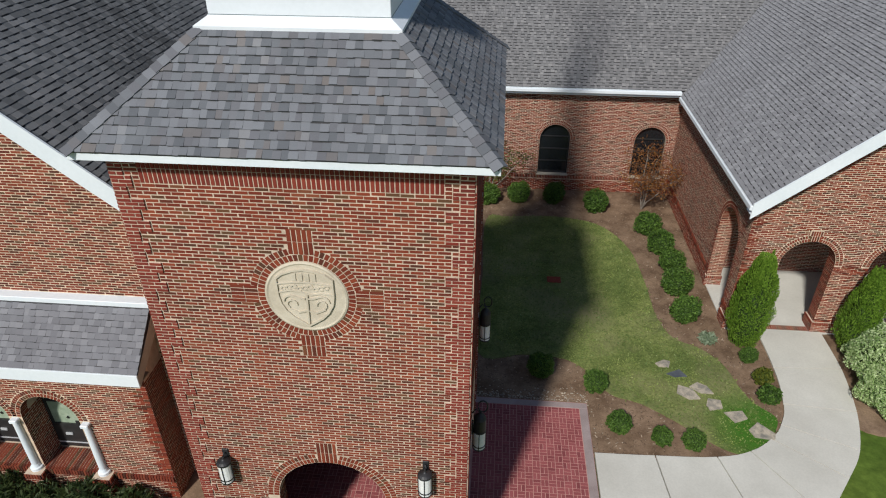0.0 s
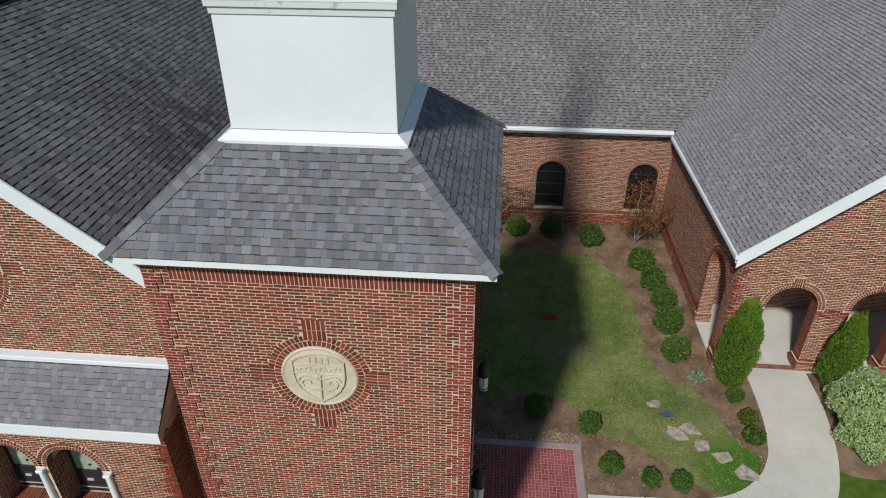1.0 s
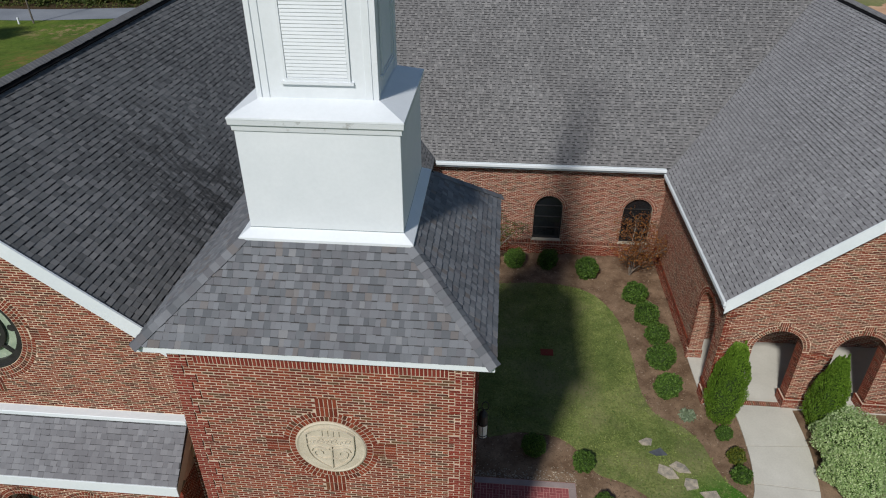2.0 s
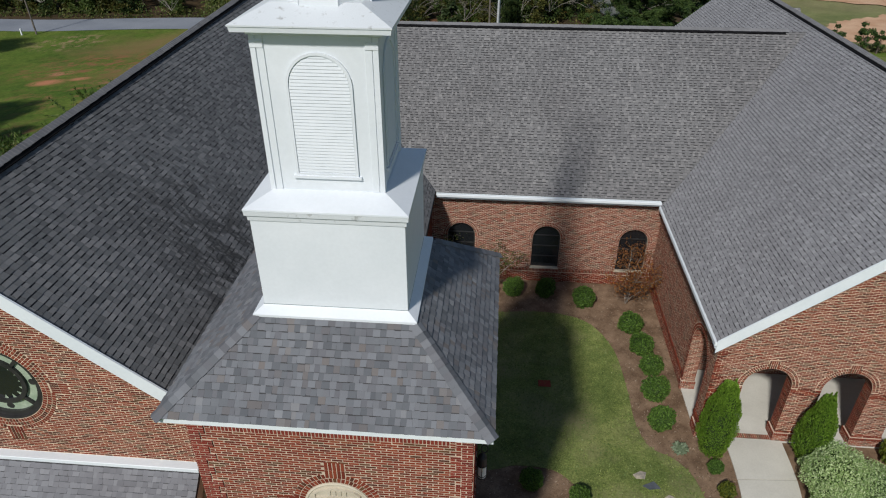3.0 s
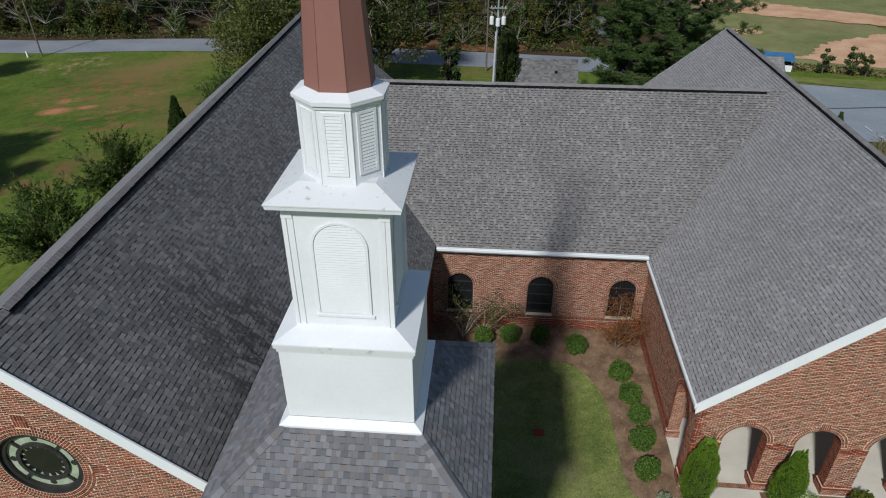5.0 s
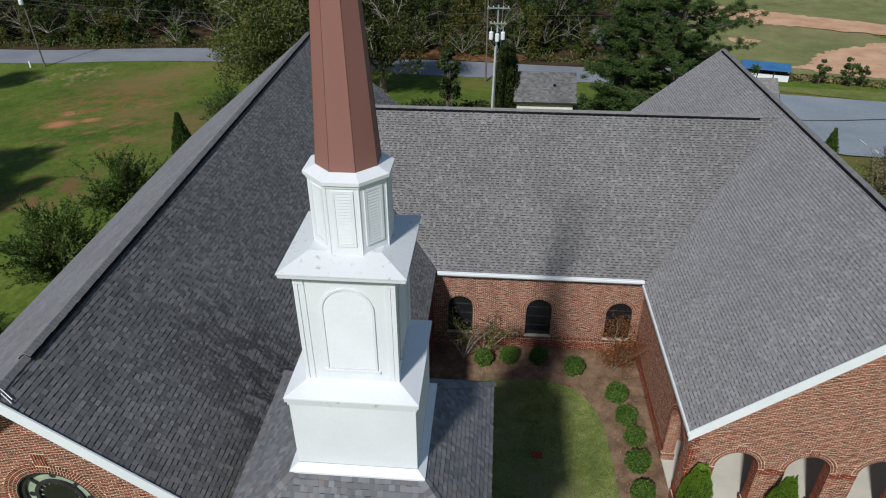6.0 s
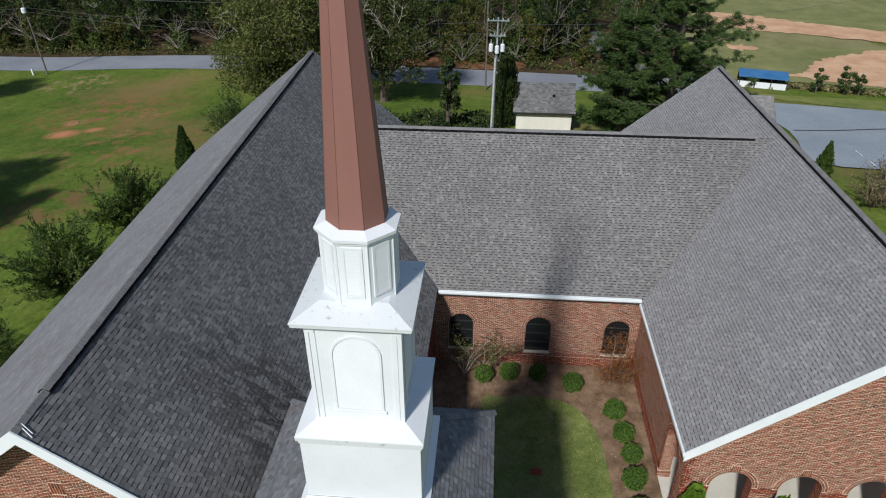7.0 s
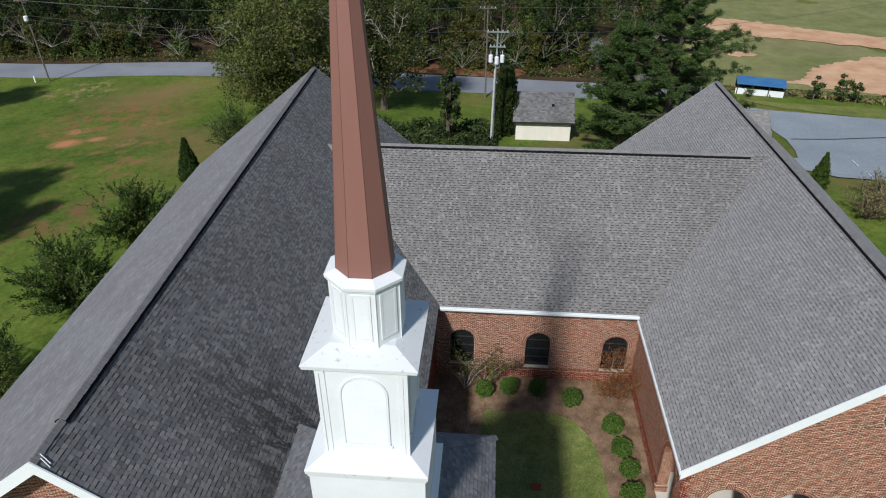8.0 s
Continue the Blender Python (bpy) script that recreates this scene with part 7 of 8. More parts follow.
def pine_tree(h, spread, label, seed, tiers=15, lean=0.0):
    ob = thing("pine_tree", label, "tree", group="pines behind the arcade wing")
    rng = random.Random(seed)
    bm, pile = bmesh.new(), ([], [])
    tube(bm, [(0, 0, -0.3), (0.1, 0, h * 0.5), (lean, 0, h)], [0.024 * h, 0.017 * h, 0.004 * h], 8)
    part("trunk", bm, M_BARK, ob)
    for i in range(tiers):
        z = h * (0.08 + 0.9 * i / tiers)
        reach = spread * (1 - (i / tiers) ** 1.7 * 0.75) * rng.uniform(0.6, 1.1)
        for k in range(rng.choice((5, 6, 7))):
            t = rng.uniform(0, 6.28)
            L = reach * rng.uniform(0.55, 1.0)
            a = Vector((lean * z / h, 0, z))
            b = a + Vector((math.cos(t) * L * 0.6, math.sin(t) * L * 0.6, 0.1 * L))
            c = a + Vector((math.cos(t) * L, math.sin(t) * L, 0.28 * L))
            part("limb", tube(bmesh.new(), [a, b, c], [0.007 * h, 0.004 * h, 0.0015 * h], 4), M_BARK, ob)
            for q in range(13):
                s = rng.uniform(0.3, 1.08)
                p = (a.lerp(b, s / 0.6) if s < 0.6 else b.lerp(c, (s - 0.6) / 0.4)) + Vector((rng.gauss(0, 1), rng.gauss(0, 1), rng.gauss(0, 0.6))) * 0.075 * L
                for w in range(84):
                    d = Vector((rng.gauss(0, 1), rng.gauss(0, 1), rng.gauss(0.35, 0.8))).normalized()
                    o2 = p + Vector((rng.gauss(0, 1), rng.gauss(0, 1), rng.gauss(0, 0.6))) * 0.16
                    e = o2 + d * rng.uniform(0.14, 0.34)
                    s2 = d.orthogonal().normalized() * 0.022
                    j = len(pile[0])
                    pile[0].extend([(o2 - s2)[:], (o2 + s2)[:], (e + s2 * 0.8)[:], (e - s2 * 0.8)[:]])
                    pile[1].append((j, j + 1, j + 2, j + 3))
    heap("crown", pile, L_PINE, ob)
    return ob


p1 = pine_tree(19.0, 9.4, "tall dark green pine behind the arcade wing", 21, 18)
p1.matrix_basis = on_ground(17.6, 67)
p2 = pine_tree(14.0, 5.9, "lower dark green pine beside the shed", 22, 16)
p2.matrix_basis = on_ground(13.2, 67.5)


def feather_tree(h, r, label, seed, n=3800, leaf=None):
    """A vase-shaped bush of many upright arching shoots."""
    ob = thing("willow_bush", label, "bush", group="feathery bushes beside the nave")
    rng = random.Random(seed)
    pile, fine = ([], []), bmesh.new()
    shoots = 44
    for i in range(shoots):
        t, out = rng.uniform(0, 6.28), r * rng.random() ** 0.55
        L = h * rng.uniform(0.55, 1.05)
        u = Vector((math.cos(t), math.sin(t), 0))
        a = u * 0.15
        c = u * out + Vector((rng.gauss(0, 0.2), rng.gauss(0, 0.2), L * (1 - 0.5 * (out / r) ** 2)))
        b = a.lerp(c, 0.5) + u * -out * 0.12 + Vector((rng.gauss(0, 0.15), rng.gauss(0, 0.15), 0.12 * L))
        part("shoot", tube(bmesh.new(), [a, b, c], [0.045, 0.026, 0.006], 4), M_BARK, ob)
        for k in range(9):
            s = rng.uniform(0.22, 1.0)
            p = a.lerp(b, s * 2) if s < 0.5 else b.lerp(c, (s - 0.5) * 2)
            d = ((c - b).normalized() * 0.8 + Vector((rng.gauss(0, 0.42), rng.gauss(0, 0.42), rng.gauss(0.2, 0.3)))).normalized()
            e = p + d * h * rng.uniform(0.14, 0.34)
            tube(fine, [p, e], [0.012, 0.004], 3)
            for q in range(max(4, n // (shoots * 9))):
                o = p.lerp(e, rng.uniform(0.1, 1.08)) + Vector((rng.gauss(0, 0.07), rng.gauss(0, 0.07), rng.gauss(0, 0.07)))
                f = (d * 1.0 + Vector((rng.gauss(0, 0.5), rng.gauss(0, 0.5), rng.gauss(0, 0.4)))).normalized()
                w = (Matrix.Rotation(rng.uniform(0, 3.1), 3, f) @ f.orthogonal().normalized()) * rng.uniform(0.03, 0.055)
                g = f * rng.uniform(0.09, 0.2)
                j = len(pile[0])
                pile[0].extend([(o - g * 0.5)[:], (o + w)[:], (o + g)[:], (o - w)[:]])
                pile[1].append((j, j + 1, j + 2, j + 3))
    part("twig_growth", fine, M_BARK, ob, kind="stuff")
    heap("foliage", pile, leaf or L_MYRT, ob)
    return ob


fb = feather_tree(5.0, 3.3, "feathery olive green bush on the slope beside the nave", 31, 15000)
fb.matrix_basis = on_ground(-27.6, 42.0)
fb2 = feather_tree(5.2, 3.2, "full feathery dark green bush beside the nave", 32, 17000)
fb2.matrix_basis = on_ground(-27.6, 33.2)
fb3 = feather_tree(4.2, 2.4, "small feathery bush at the foot of the nave", 33, 8000)
fb3.matrix_basis = on_ground(-27.9, 25.0)
fb4 = feather_tree(5.0, 2.8, "feathery bush behind the nave roof", 34, 8000)
fb4.matrix_basis = on_ground(-26.5, 61.5)
fb5 = broad_tree("field_tree", 10.5, 5.0, "leafy tree at the field edge", 35, L_TREE, 14000, 0.2, 30)
fb5.matrix_basis = on_ground(-49.5, 45.5)
fb6 = broad_tree("field_tree", 12.0, 5.0, "leafy tree at the far field edge", 36, L_TREE, 12000, 0.2, 26)
fb6.matrix_basis = on_ground(-75.5, 80)
fb7 = broad_tree("field_tree", 10.0, 4.8, "leafy tree on the slope beyond the nave", 47, L_TREE, 14000, 0.2, 30)
fb7.matrix_basis = on_ground(-45.5, 38.5)
cone = arborvitae(4.3, 1.15, 37, "dark pointed conifer on the field beside the nave", 4600, L_PINE, 0.17, 0.95, 1.0, 0.12)
cone.matrix_basis = on_ground(-28.1, 53.2)
cone2 = arborvitae(4.2, 1.0, 38, "young green conifer by the car park", 3600, L_MYRT, 0.2, 0.95, 1.0, 0.1, "arborvitae", 1.0)
cone2.matrix_basis = on_ground(29.8, 57.0)
cone2.scale = (0.72, 0.72, 0.8)
wild = feather_tree(2.6, 2.4, "wispy pale weeds by the car park", 39, 1000, L_DRY)
wild.matrix_basis = on_ground(31.2, 50.5)
wild2 = copy_thing(wild, on_ground(34.0, 54.0))
for k, (x, y, s) in enumerate(((44.6, 93.6, 1.0), (48.2, 93.2, 1.15), (50.0, 92.8, 0.9), (55.5, 93.8, 0.9))):
    if k == 0:
        yt = broad_tree("young_pine", 3.6, 1.05, "young scrubby pine on the bank by the car park", 41, L_PINE, 1100, 0.13, 13, None, 0.15)
        yt.matrix_basis = on_ground(x, y)
        tagged(yt, group="young pines on the bank")
    else:
        ob = copy_thing(yt, on_ground(x, y) @ pose(0, 0, 0, 0, 0, 80 * k))
        ob.scale = (s, s, s)

# bark chips on the beds
rng = random.Random(52)
BED = curve_pts([(-0.3, 12.0), (-0.35, 14.0), (-3.0, 14.15), (-3.05, 21.0), (-3.05, 28.8), (4.0, 28.8), (8.2, 28.8), (8.2, 24.0), (8.2, 18.5), (9.2, 18.45), (9.2, 17.0), (9.1, 15.4), (8.7, 14.3), (7.8, 13.2), (6.7, 12.75), (5.3, 12.6), (3.0, 12.55), (2.9, 12.2)], 2)
LAWN_RIM = curve_pts(LAWN, 5)
cv, cf = [], []
for i in range(16000):
    x, y = rng.uniform(-3.0, 9.1), rng.uniform(12.7, 28.6)
    if inside_poly(LAWN_RIM, x, y) or not inside_poly(BED, x, y) or (x < 3.06 and y < 14.54):
        continue
    t = rng.uniform(0, 6.28)
    a, b = Vector((math.cos(t), math.sin(t), rng.uniform(-0.35, 0.35))) * rng.uniform(0.015, 0.05), Vector((-math.sin(t), math.cos(t), rng.uniform(-0.3, 0.3))) * rng.uniform(0.006, 0.014)
    p = Vector((x, y, 0.042))
    k = len(cv)
    cv += [(p - a - b)[:], (p + a - b)[:], (p + a + b)[:], (p - a + b)[:]]
    cf.append((k, k + 1, k + 2, k + 3))
heap("bark_chips", (cv, cf), M_CHIP, None, "loose brown bark chips on the courtyard beds", "stuff")

# lawn blades
rng = random.Random(45)
lv, lf = [], []
LAWN_LINE = curve_pts(LAWN, 5)
for i in range(26000):
    x, y = rng.uniform(-0.3, 8.6), rng.uniform(12.9, 26.2)
    jx, jy = x + rng.gauss(0, 0.07), y + rng.gauss(0, 0.07)
    if inside_poly(LAWN_LINE, jx, jy):
        t = rng.uniform(0, 6.28)
        w, d = Vector((math.cos(t), math.sin(t), 0)) * rng.uniform(0.012, 0.03), Vector((rng.gauss(0, 0.03), rng.gauss(0, 0.03), rng.uniform(0.02, 0.05)))
        p = Vector((x, y, 0.05))
        k = len(lv)
        lv += [(p - w)[:], (p + w)[:], (p + w * 0.4 + d)[:], (p - w * 0.4 + d)[:]]
        lf.append((k, k + 1, k + 2, k + 3))
heap("grass_blades", (lv, lf), L_GRASS, None, "short grass blades of the courtyard lawn", "stuff")

# woodland across the road
rng = random.Random(99)
woods, trunks, bare = [([], []), ([], []), ([], []), ([], [])], bmesh.new(), bmesh.new()
for i in range(520):
    x = rng.uniform(-150, 30)
    front = i % 4 == 0
    y = (110.6 + rng.random() * 4.5) if front else 113.5 + rng.random() ** 1.4 * 42
    if x > -40:
        y -= smooth(-40, -5, x) * 6.5
    if x > 13:
        y += (x - 13) * 0.9
    if 14.8 < x < 21.5 and y < 124:
        x -= 8.0
    z0 = ground_z(x, y)
    h = rng.uniform(2.5, 9) if front else rng.uniform(9, 17)
    r = rng.uniform(1.3, 2.8) if front else rng.uniform(2.2, 4.2)
    stand = noise.noise((x * 0.06, y * 0.05, 2.0))
    wood = woods[rng.choice(((3, 3, 3, 0) if stand > 0.08 else (0, 0, 1, 1, 2, 3)) if not front else (0, 1, 1, 2, 2, 3))]
    for k in range(11):
        u = (k + rng.random()) / 11
        d = Vector((rng.gauss(0, 0.6), rng.gauss(0, 0.6), 0)) * r * 0.62
        rr = r * rng.uniform(0.26, 0.5) * (1.15 - 0.5 * u)
        zc = max(rr * 0.5, h * (u * 0.92 if front or y < 117 else 0.22 + 0.7 * u))
        leaf_quads(wood, shell_pts((x + d.x, y + d.y, z0 + zc), (rr, rr, rr * 0.9), 84, rng, 0.35, 0.45, i * 1.3 + k), 0.19, rng, 1.2, 0.7)
    if i % 4 == 1:
        a = Vector((x, y, z0))
        tube(trunks, [a, a + Vector((rng.uniform(-0.6, 0.6), -0.3, h * 0.6)), a + Vector((rng.uniform(-1.5, 1.5), -1.0, h * 1.0))], [0.13, 0.08, 0.02], 5)
    if i % 5 == 3:
        b = Vector((x, y - r * 0.9, z0 + h * rng.uniform(0.15, 0.5)))
        for q in range(7):
            t = rng.uniform(-1.3, 1.3)
            L = rng.uniform(1.8, 4.6)
            m = b + Vector((math.sin(t) * L, rng.uniform(-0.9, 0.2), math.cos(t) * L))
            w0 = b.lerp(m, 0.5) + Vector((rng.uniform(-0.3, 0.3), 0, 0.25))
            tube(bare, [b, w0, m], [0.045, 0.03, 0.01], 4)
            for w in range(6):
                c = w0.lerp(m, rng.uniform(0.0, 0.95))
                t2 = t + rng.uniform(-1.1, 1.1)
                tube(bare, [c, c + Vector((math.sin(t2), rng.uniform(-0.4, 0.2), math.cos(t2))) * L * rng.uniform(0.15, 0.4)], [0.014, 0.005], 3)
for wood, m, lab in zip(woods, (L_WOOD, L_WOOD_MID, L_WOOD_GOLD, L_WOOD_DARK), ("dense dark green woodland across the road", "fresh green trees in the woodland", "yellowing autumn trees in the woodland", "deep green evergreens in the woodland")):
    heap("woodland", wood, m, None, lab, "stuff")
part("woodland_trunks", trunks, M_BARK, None, "thin dark trunks in the woodland", "stuff")
part("bare_branches", bare, M_TWIG, None, "pale bare branches standing out of the woodland", "stuff")
v, f = [], []
for i in range(5200):
    x = rng.uniform(-150, 30)
    y = 108.0 + rng.random() ** 1.5 * 3.5 - smooth(-40, -5, x) * 6.3
    if -18 < x < 4 and i % 4:
        continue
    leaf_quads((v, f), [Vector((x, y, ground_z(x, y) + rng.random() ** 2 * 1.3))], 0.22, rng, 1.3, 0.6)
heap("roadside_scrub", (v, f), L_OAK, None, "low scrub and dry grass along the road edge", "stuff")
# Low dark leaves added to stand in for shade on this grass strip.
v, f = [], []
for i in range(11000):
    x, y = rng.uniform(-15, 0.2), rng.uniform(63, 77)
    if noise.noise((x * 0.3, y * 0.3, 5.0)) > -0.2 - 0.35 * smooth(70, 63, y):
        leaf_quads((v, f), [Vector((x, y, ground_z(x, y) + rng.random() ** 1.6 * 1.1))], 0.2, rng, 1.2, 0.6)
heap("shade_leaves", (v, f), L_IVY, None, "dark leaves in place of shade on the grass behind the back wing", "stuff")

# ---- things beyond the building ----


def ground_patch(name, pts, material, label, lift=0.05, step=3.0, straight=False, ragged=0.0):
    """A patch that follows the ground."""
    xs, ys = [p[0] for p in pts], [p[1] for p in pts]
    bm = bmesh.new()
    nx, ny = max(2, int((max(xs) - min(xs)) / step)), max(2, int((max(ys) - min(ys)) / step))
    ring_pts = pts if straight else curve_pts(pts, 14 if ragged else 5)
    ring_pts = [(x + ragged * noise.noise((x * 0.9, y * 0.9, 1.0)) + ragged * 0.6 * noise.noise((x * 2.7, y * 2.7, 4.0)), y + ragged * 1.4 * noise.noise((x * 0.9, y * 0.9, 7.0))) for x, y in ring_pts]
    vs = [bm.verts.new((x, y, 0)) for x, y in ring_pts]
    es = [bm.edges.new((vs[i], vs[(i + 1) % len(vs)])) for i in range(len(vs))]
    bmesh.ops.triangle_fill(bm, use_beauty=True, use_dissolve=False, edges=es)
    for _ in range(3):
        bmesh.ops.subdivide_edges(bm, edges=[e for e in bm.edges if e.calc_length() > step], cuts=1)
    bmesh.ops.triangulate(bm, faces=bm.faces[:])
    for w in bm.verts:
        w.co.z = ground_z(w.co.x, w.co.y) + lift
    for fc in bm.faces:
        if fc.normal.z < 0:
            fc.normal_flip()
    return part(name, bm, material, None, label, "structure")


ground_patch("car_park", [(34.1, 89.7), (36.9, 88.3), (44.2, 86.6), (50.5, 85.2), (70, 80), (95, 73), (95, 45), (60, 51), (37.2, 59.4), (33.0, 60.1), (30.5, 62.0), (30.5, 66.0), (31.9, 66.5), (32.9, 69.6), (33.9, 74.5), (34.0, 79.5), (31, 84)], M_CARPARK, "grey asphalt car park", 0.12, 3.0, True, 0.25)
ground_patch("bare_earth", [(44, 101.7), (47.6, 103.9), (50.2, 109.2), (57, 113.5), (66, 117), (84, 115), (84, 93), (64, 95), (53, 97.3)], M_CLAY, "tan clay infield of a ball field", 0.12, 3.0, False, 0.9)
ground_patch("bare_earth", [(38.6, 136.5), (46.7, 129.3), (55.7, 126.5), (74, 119), (80, 126), (59, 135.3), (48.3, 141.5), (40.4, 142.5)], M_CLAY, "tan clay track beyond the ball field", 0.14, 3.0, False, 0.9)
ground_patch("bare_earth", [(39.5, 116), (42, 115), (44, 116.5), (42.5, 119), (40, 119)], M_CLAY, "round clay mound on the ball field", 0.14, 3.0, False, 0.9)
ground_patch("verge", [(34.6, 92.9), (38.8, 89.6), (50.3, 85.1), (75, 77.4), (77, 83), (53.5, 90.4), (40.5, 91.9)], M_VERGE, "olive mown verge along the car park", 0.09, 3.0, True, 0.2)
terrain_strip("drive", [(24.0, 92.0), (23.6, 98.0), (22.6, 103.2), (19.6, 109.5), (17.6, 117.0), (17.4, 126.0)], 3.2, M_DRIVE, "dull grey gravel drive leading into the woods", 0.1)
ground_patch("woodland_floor", [(-155, 104.5), (-110, 103.5), (-82, 103.2), (-64, 104.4), (-46, 104), (-30, 101.6), (-16, 99), (0, 97.5), (14, 97), (26, 100), (31, 118), (34, 165), (-155, 165)], M_LITTER, "dark leaf litter under the woodland", 0.02, 5.0)

ground_patch("bare_earth", [(-18, 103.6), (-8, 101.9), (0, 101.2), (4, 102), (3, 105.5), (-6, 106.8), (-18, 108)], M_BANK, "reddish leaf-strewn bank at the road edge", 0.10, 3.0, False, 0.5)
ground_patch("outfield", [(30, 99), (44, 98.5), (60, 95.5), (110, 90), (140, 110), (140, 190), (40, 190), (36, 150), (33, 118)], M_OUTFIELD, "pale mown ball field grass", 0.07, 6.0)
terrain_strip("tar_line", [(34.4, 74.6), (39.3, 75.0), (45.3, 76.2), (52, 77.2)], 0.2, M_TAR, "thin black tar seal across the car park", 0.2)
for xa, ya, xb, yb in ((37.2, 66.2, 36.8, 64.0), (36.65, 62.1, 36.35, 60.6)):
    part("parking_line", board([(xa, ya, ground_z(xa, ya) + 0.17), (xa + 0.12, ya, ground_z(xa, ya) + 0.17), (xb + 0.12, yb, ground_z(xb, yb) + 0.17), (xb, yb, ground_z(xb, yb) + 0.17)], 0.01), M_WHITE, None, "white painted parking line on the asphalt", "structure")
rng = random.Random(46)
v, f = [], []
for i in range(1500):
    x = rng.uniform(33, 66)
    y = 96.6 - 0.2 * (x - 38) + rng.gauss(0, 0.6)
    leaf_quads((v, f), [Vector((x, y, ground_z(x, y) + rng.random() * 0.7))], 0.24, rng, 1.4, 0.4)
heap("bank_weeds", (v, f), L_DRY, None, "dry brown weeds on the bank by the car park", "stuff")

# shed
SZ = ground_z(5, 72)
shed = thing("shed", "cream walled shed with a grey shingle roof", "shed", (5.5, 74, SZ))
part("wall", new_box(2.3, 8.5, 71.5, 77.5, SZ - 0.3, SZ + 2.5), M_CREAM, shed)
SH_R = [(1.9, 71.1, SZ + 2.4), (8.9, 71.1, SZ + 2.4), (8.9, 74.6, SZ + 4.8), (1.9, 74.6, SZ + 4.8)]
roof_deck("roof", SH_R, shed, 0.1)
pl, _, _ = shingles(SH_R, 71, 0.2, (0.2, 0.5))
heap("shingle_course", pl, M_SH_DARK, shed, kind="stuff")
roof_deck("roof", [(1.9, 78.1, SZ + 2.4), (8.9, 78.1, SZ + 2.4), (8.9, 74.6, SZ + 4.8), (1.9, 74.6, SZ + 4.8)], shed, 0.1, M_SH_FLAT)
part("fascia", new_box(1.9, 8.9, 71.05, 71.1, SZ + 2.2, SZ + 2.41), M_FRAME, shed)
part("roof_vent", new_box(6.3, 6.6, 72.9, 73.1, SZ + 3.6, SZ + 3.9, bev=0.03), M_VENT, shed)
part("gable", slab(EAST(8.5), [(71.5, SZ + 2.45), (77.5, SZ + 2.45), (74.6, SZ + 4.65)], [], 0.2), M_CREAM, shed)
part("gable", slab(WEST(2.3), [(71.5, SZ + 2.45), (77.5, SZ + 2.45), (74.6, SZ + 4.65)], [], 0.2), M_CREAM, shed)

# dugout with a blue roof
DZ = ground_z(38, 95)
dug = thing("dugout", "ball field dugout with a blue metal roof", "dugout", (38, 96, DZ))
part("roof", board([(34.6, 96.0, DZ + 1.5), (41.0, 94.3, DZ + 1.5), (41.8, 97.3, DZ + 1.8), (35.4, 99.0, DZ + 1.8)], 0.1), M_BLUE, dug, "blue metal roof")
part("wall", board([(34.6, 96.15, DZ - 0.3), (41.0, 94.5, DZ - 0.3), (41.0, 94.5, DZ + 0.85), (34.6, 96.15, DZ + 0.85)], 0.15), M_WHITE, dug)
# Solid dark sheet stands in for the shade under the dugout roof.
part("back_wall", board([(35.4, 98.9, DZ - 0.3), (41.7, 97.25, DZ - 0.3), (41.7, 97.25, DZ + 1.7), (35.4, 98.9, DZ + 1.7)], 0.1), M_FRAME, dug, "dark sheet for the shaded gap under the roof")
for k in range(4):
    x, y = 34.8 + 2.03 * k, 96.02 - 0.53 * k
    part("post", new_box(x - 0.06, x + 0.06, y - 0.06, y + 0.06, DZ, DZ + 1.5), M_FRAME, dug)

# poles and wires
def utility_pole(x, y, h, label, lean=0.0, arms=1, material=None):
    z = ground_z(x, y)
    ob = thing("utility_pole", label, "pole", (x, y, z), "utility poles")
    bm = bmesh.new()
    tube(bm, [(x, y, z - 0.5), (x + lean, y, z + h)], [0.14, 0.09], 10)
    part("mast", bm, material or M_POLE, ob)
    for k in range(arms):
        zz = z + h - 0.35 - 1.5 * k
        part("cross_arm", new_box(x + lean - 1.15 + 0.3 * k, x + lean + 1.15 - 0.3 * k, y - 0.2, y - 0.08, zz, zz + 0.12), material or M_POLE, ob)
        for q in (-1.0, -0.5, 0.5, 1.0):
            bm = bmesh.new()
            xx = x + lean + q * (1 - 0.3 * k)
            loft(bm, [ring(xx, y - 0.14, zz + dz, r, 8) for dz, r in ((0.12, 0.035), (0.18, 0.06), (0.28, 0.04))])
            part("insulator", bm, M_GALV, ob)
    return ob


pole = utility_pole(-0.4, 69.0, 12.7, "grey utility pole with three pale transformers", 0.2, 2, M_TEAL)
pz = ground_z(-0.4, 69)
bm = bmesh.new()
tube(bm, [(-0.52, 68.83, pz - 0.2), (-0.34, 68.83, pz + 8.6)], [0.13, 0.12], 10)
part("conduit", bm, M_GALV, pole, "pale riser conduit")
for k, dx in enumerate((-0.6, 0.03, 0.6)):
    bm = bmesh.new()
    loft(bm, [ring(-0.25 + dx, 68.65 - (0.25 if k == 1 else 0), 7.0 + dz - (0.12 if k == 1 else 0), r, 14) for dz, r in ((0.0, 0.15), (0.05, 0.22), (0.74, 0.22), (0.82, 0.14))])
    part("transformer", bm, M_WHITE, pole, "pale grey transformer can")
    bm = bmesh.new()
    tube(bm, [(-0.25 + dx, 68.65, 7.8), (-0.25 + dx, 68.65, 8.25)], [0.05, 0.03], 6)
    part("bushing", bm, M_GALV, pole)
pole2 = utility_pole(-1.6, 91.5, 12.6, "dark wooden utility pole beside the road", 0.0, 1)
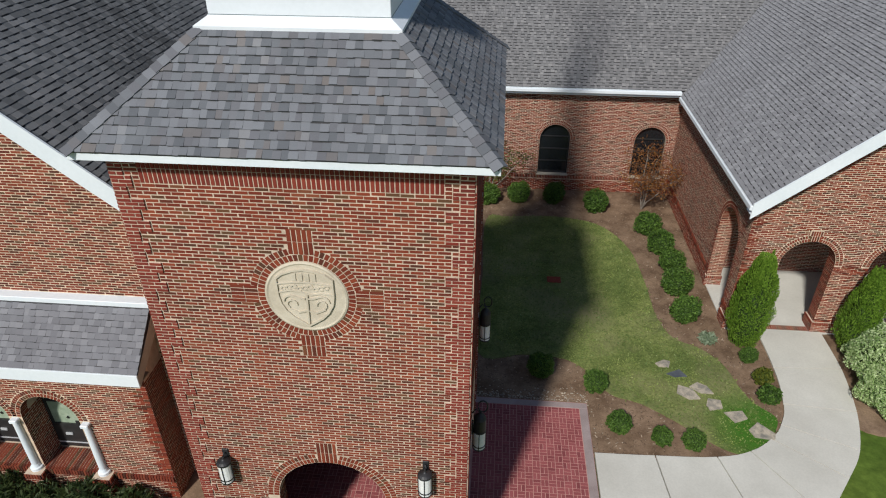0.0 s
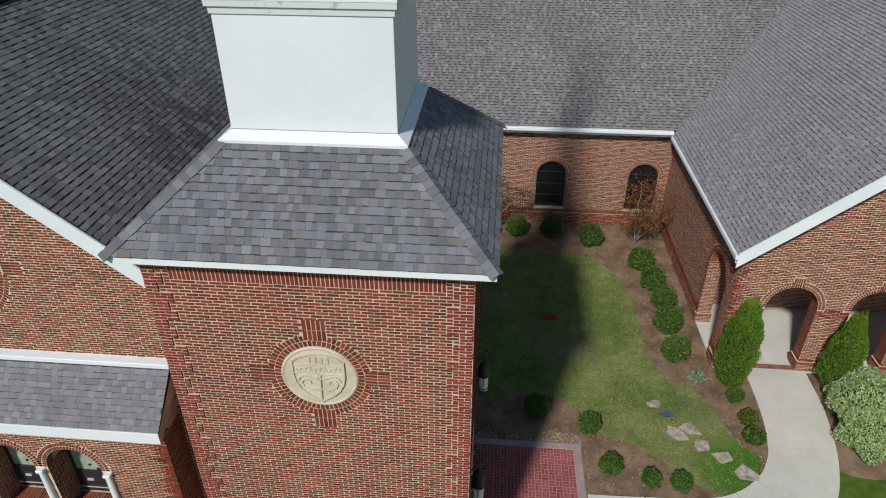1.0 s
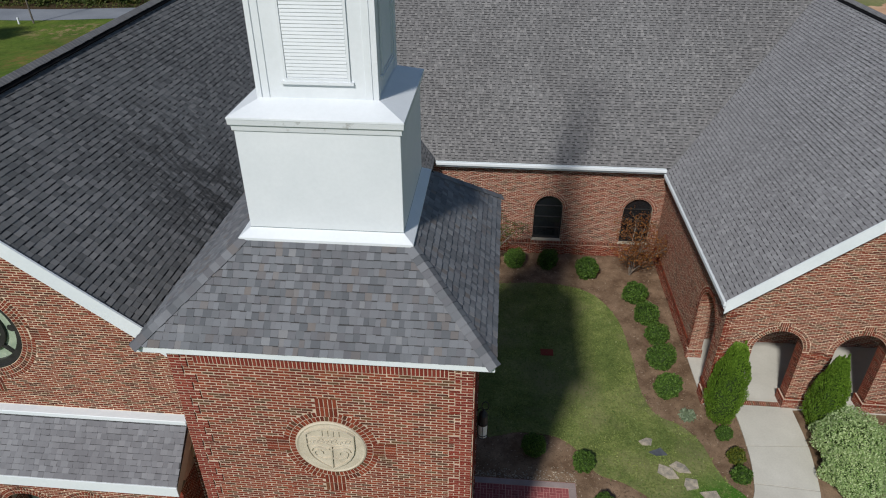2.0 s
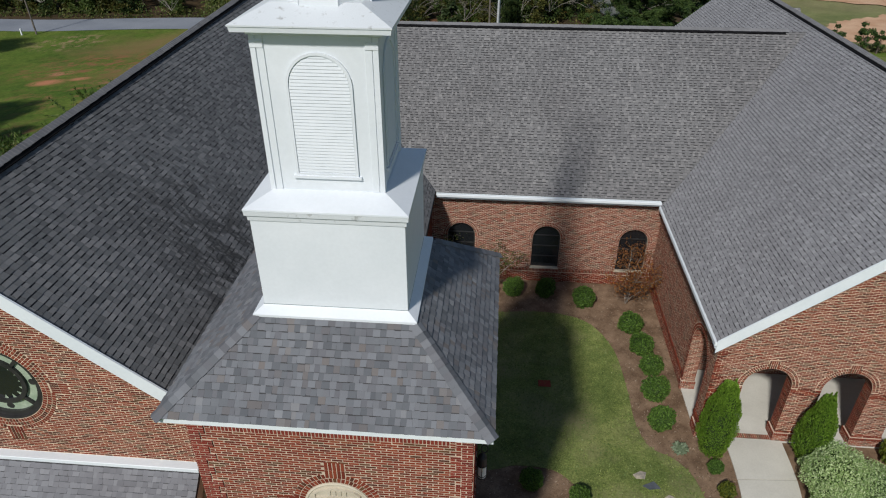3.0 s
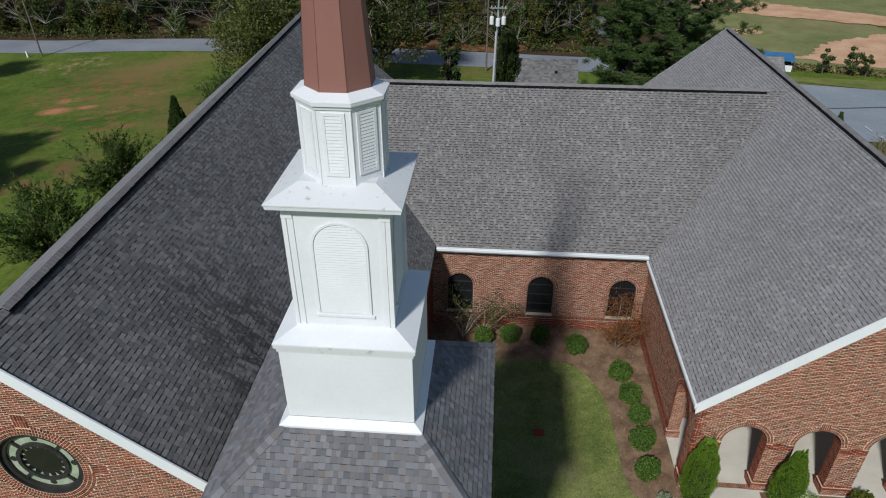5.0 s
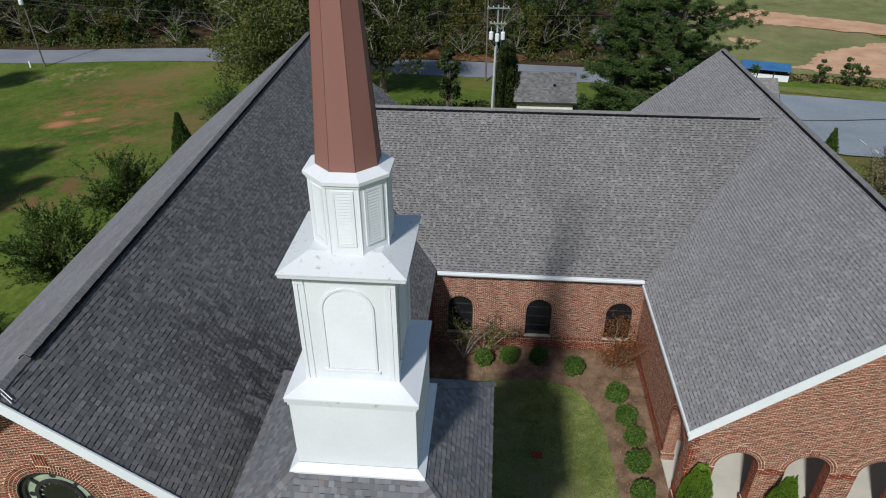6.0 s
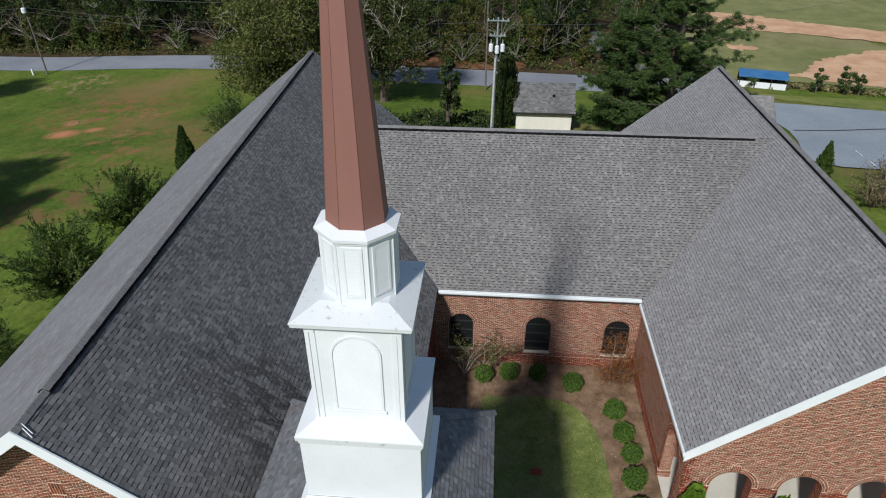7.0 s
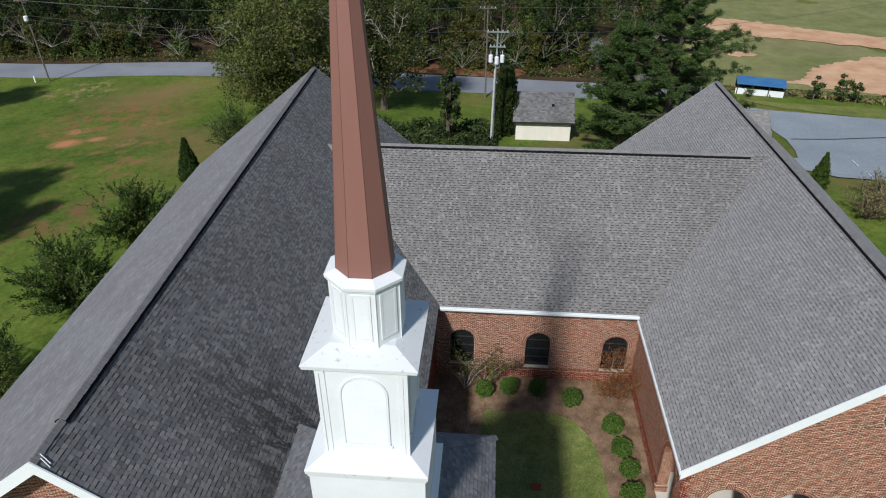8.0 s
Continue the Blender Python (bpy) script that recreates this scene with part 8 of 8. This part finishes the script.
pole3 = utility_pole(-71.2, 97.8, 12.6, "leaning wooden utility pole with a lamp by the road", -0.4, 1)
z3 = ground_z(-71.2, 97.8)
bm = bmesh.new()
loft(bm, [ring(-71.5, 97.4, z3 + 9.4 + dz, r, 12) for dz, r in ((0, 0.25), (0.1, 0.33), (0.7, 0.33), (0.8, 0.2))])
part("transformer", bm, M_WHITE, pole3, "pale transformer can")
part("marker", new_box(-73.2, -73.0, 97.0, 97.2, z3, z3 + 1.0), M_WHITE, pole3)


def wire(a, b, sag, label="thin black overhead power cable"):
    a, b = Vector(a), Vector(b)
    bm = bmesh.new()
    pts = [a.lerp(b, i / 12) - Vector((0, 0, sag * 4 * (i / 12) * (1 - i / 12))) for i in range(13)]
    tube(bm, pts, [0.022] * 13, 4)
    return part("power_cable", bm, M_WIRE, None, label, "", "cable", "cables between the poles")


zb = ground_z(-1.6, 91.5)
for q in (-1.0, 0.0, 1.0):
    wire((-71.6 + q * 0.3, 97.6, z3 + 12.4), (-1.6 + q, 91.4, zb + 12.5), 1.1)
wire((-71.6, 97.7, z3 + 10.2), (-1.6, 91.4, zb + 9.4), 1.3)
wire((-71.6, 97.7, z3 + 9.6), (-1.6, 91.4, zb + 7.9), 1.5)
wire((-71.6, 97.7, z3 + 12.3), (-150, 104, z3 + 12.0), 1.2)
wire((-71.6, 97.7, z3 + 10.0), (-150, 104, z3 + 10.0), 1.2)
wire((-1.6, 91.4, zb + 12.5), (60, 112, zb + 13.0), 1.4)
wire((-1.6, 91.4, zb + 9.2), (60, 112, zb + 10.0), 1.6)
wire((-1.6, 91.4, zb + 12.4), (-0.2, 69.0, pz + 12.4), 0.4)


# ---- bricks, shingles and pavers that are near enough to pick apart ----
one = bpy.data.meshes.new("brick")
bl, bh = BRICK_L - JOINT, BRICK_H - JOINT
one.from_pydata([(-bl / 2, 0.004, -bh / 2), (bl / 2, 0.004, -bh / 2), (bl / 2, 0.004, bh / 2), (-bl / 2, 0.004, bh / 2), (-bl / 2 + 0.0025, 0, -bh / 2 + 0.0025), (bl / 2 - 0.0025, 0, -bh / 2 + 0.0025), (bl / 2 - 0.0025, 0, bh / 2 - 0.0025), (-bl / 2 + 0.0025, 0, bh / 2 - 0.0025)], [], [(4, 5, 6, 7), (0, 1, 5, 4), (1, 2, 6, 5), (2, 3, 7, 6), (3, 0, 4, 7)])
one.materials.append(M_BRICK_ONE)
base_inv = world_of(tw_front).inverted()
for a, z, d in ones:
    ob = new("brick", one)
    ob.parent, ob.matrix_parent_inverse = tw_front, base_inv
    ob.location = (a, TY0 - d, z)

sg, (so, su, ss, sn) = T_SINGLES
frame_m = Matrix((su, ss, sn)).transposed().to_4x4()
made = {}
base_inv = world_of(roof_t).inverted()
for p, w, h, ex in sg:
    key = (round(w, 3), h > 0.019, round(ex, 3))
    if key not in made:
        me = bpy.data.meshes.new("shingle")
        ww, hh, ex = key[0] / 2 - 0.0005, 0.024 if key[1] else 0.014, key[2]
        me.from_pydata([(-ww, 0, hh), (ww, 0, hh), (ww, ex, 0.003), (-ww, ex, 0.003), (-ww, 0, -0.002), (ww, 0, -0.002), (ww, ex, -0.002), (-ww, ex, -0.002)], [], [(0, 1, 2, 3), (4, 5, 1, 0), (1, 5, 6, 2), (4, 0, 3, 7)])
        me.materials.append(M_SH_ONE)
        made[key] = me
    ob = new("shingle", made[key])
    ob.parent, ob.matrix_parent_inverse = roof_t, base_inv
    ob.matrix_basis = Matrix.Translation(p) @ frame_m

pv_me = bpy.data.meshes.new("paver")
bmesh.ops.recalc_face_normals(pv_bm, faces=pv_bm.faces[:])
pv_bm.to_mesh(pv_me)
pv_bm.free()
pv_me.materials.append(M_PAVER_ONE)
base_inv = world_of(pave).inverted()
for x, y, r in SINGLE_PAVERS:
    ob = new("paver", pv_me)
    ob.parent, ob.matrix_parent_inverse = pave, base_inv
    ob.matrix_basis = Matrix.Translation((x, y, PAVER_T)) @ Matrix.Rotation(r, 4, "Z")
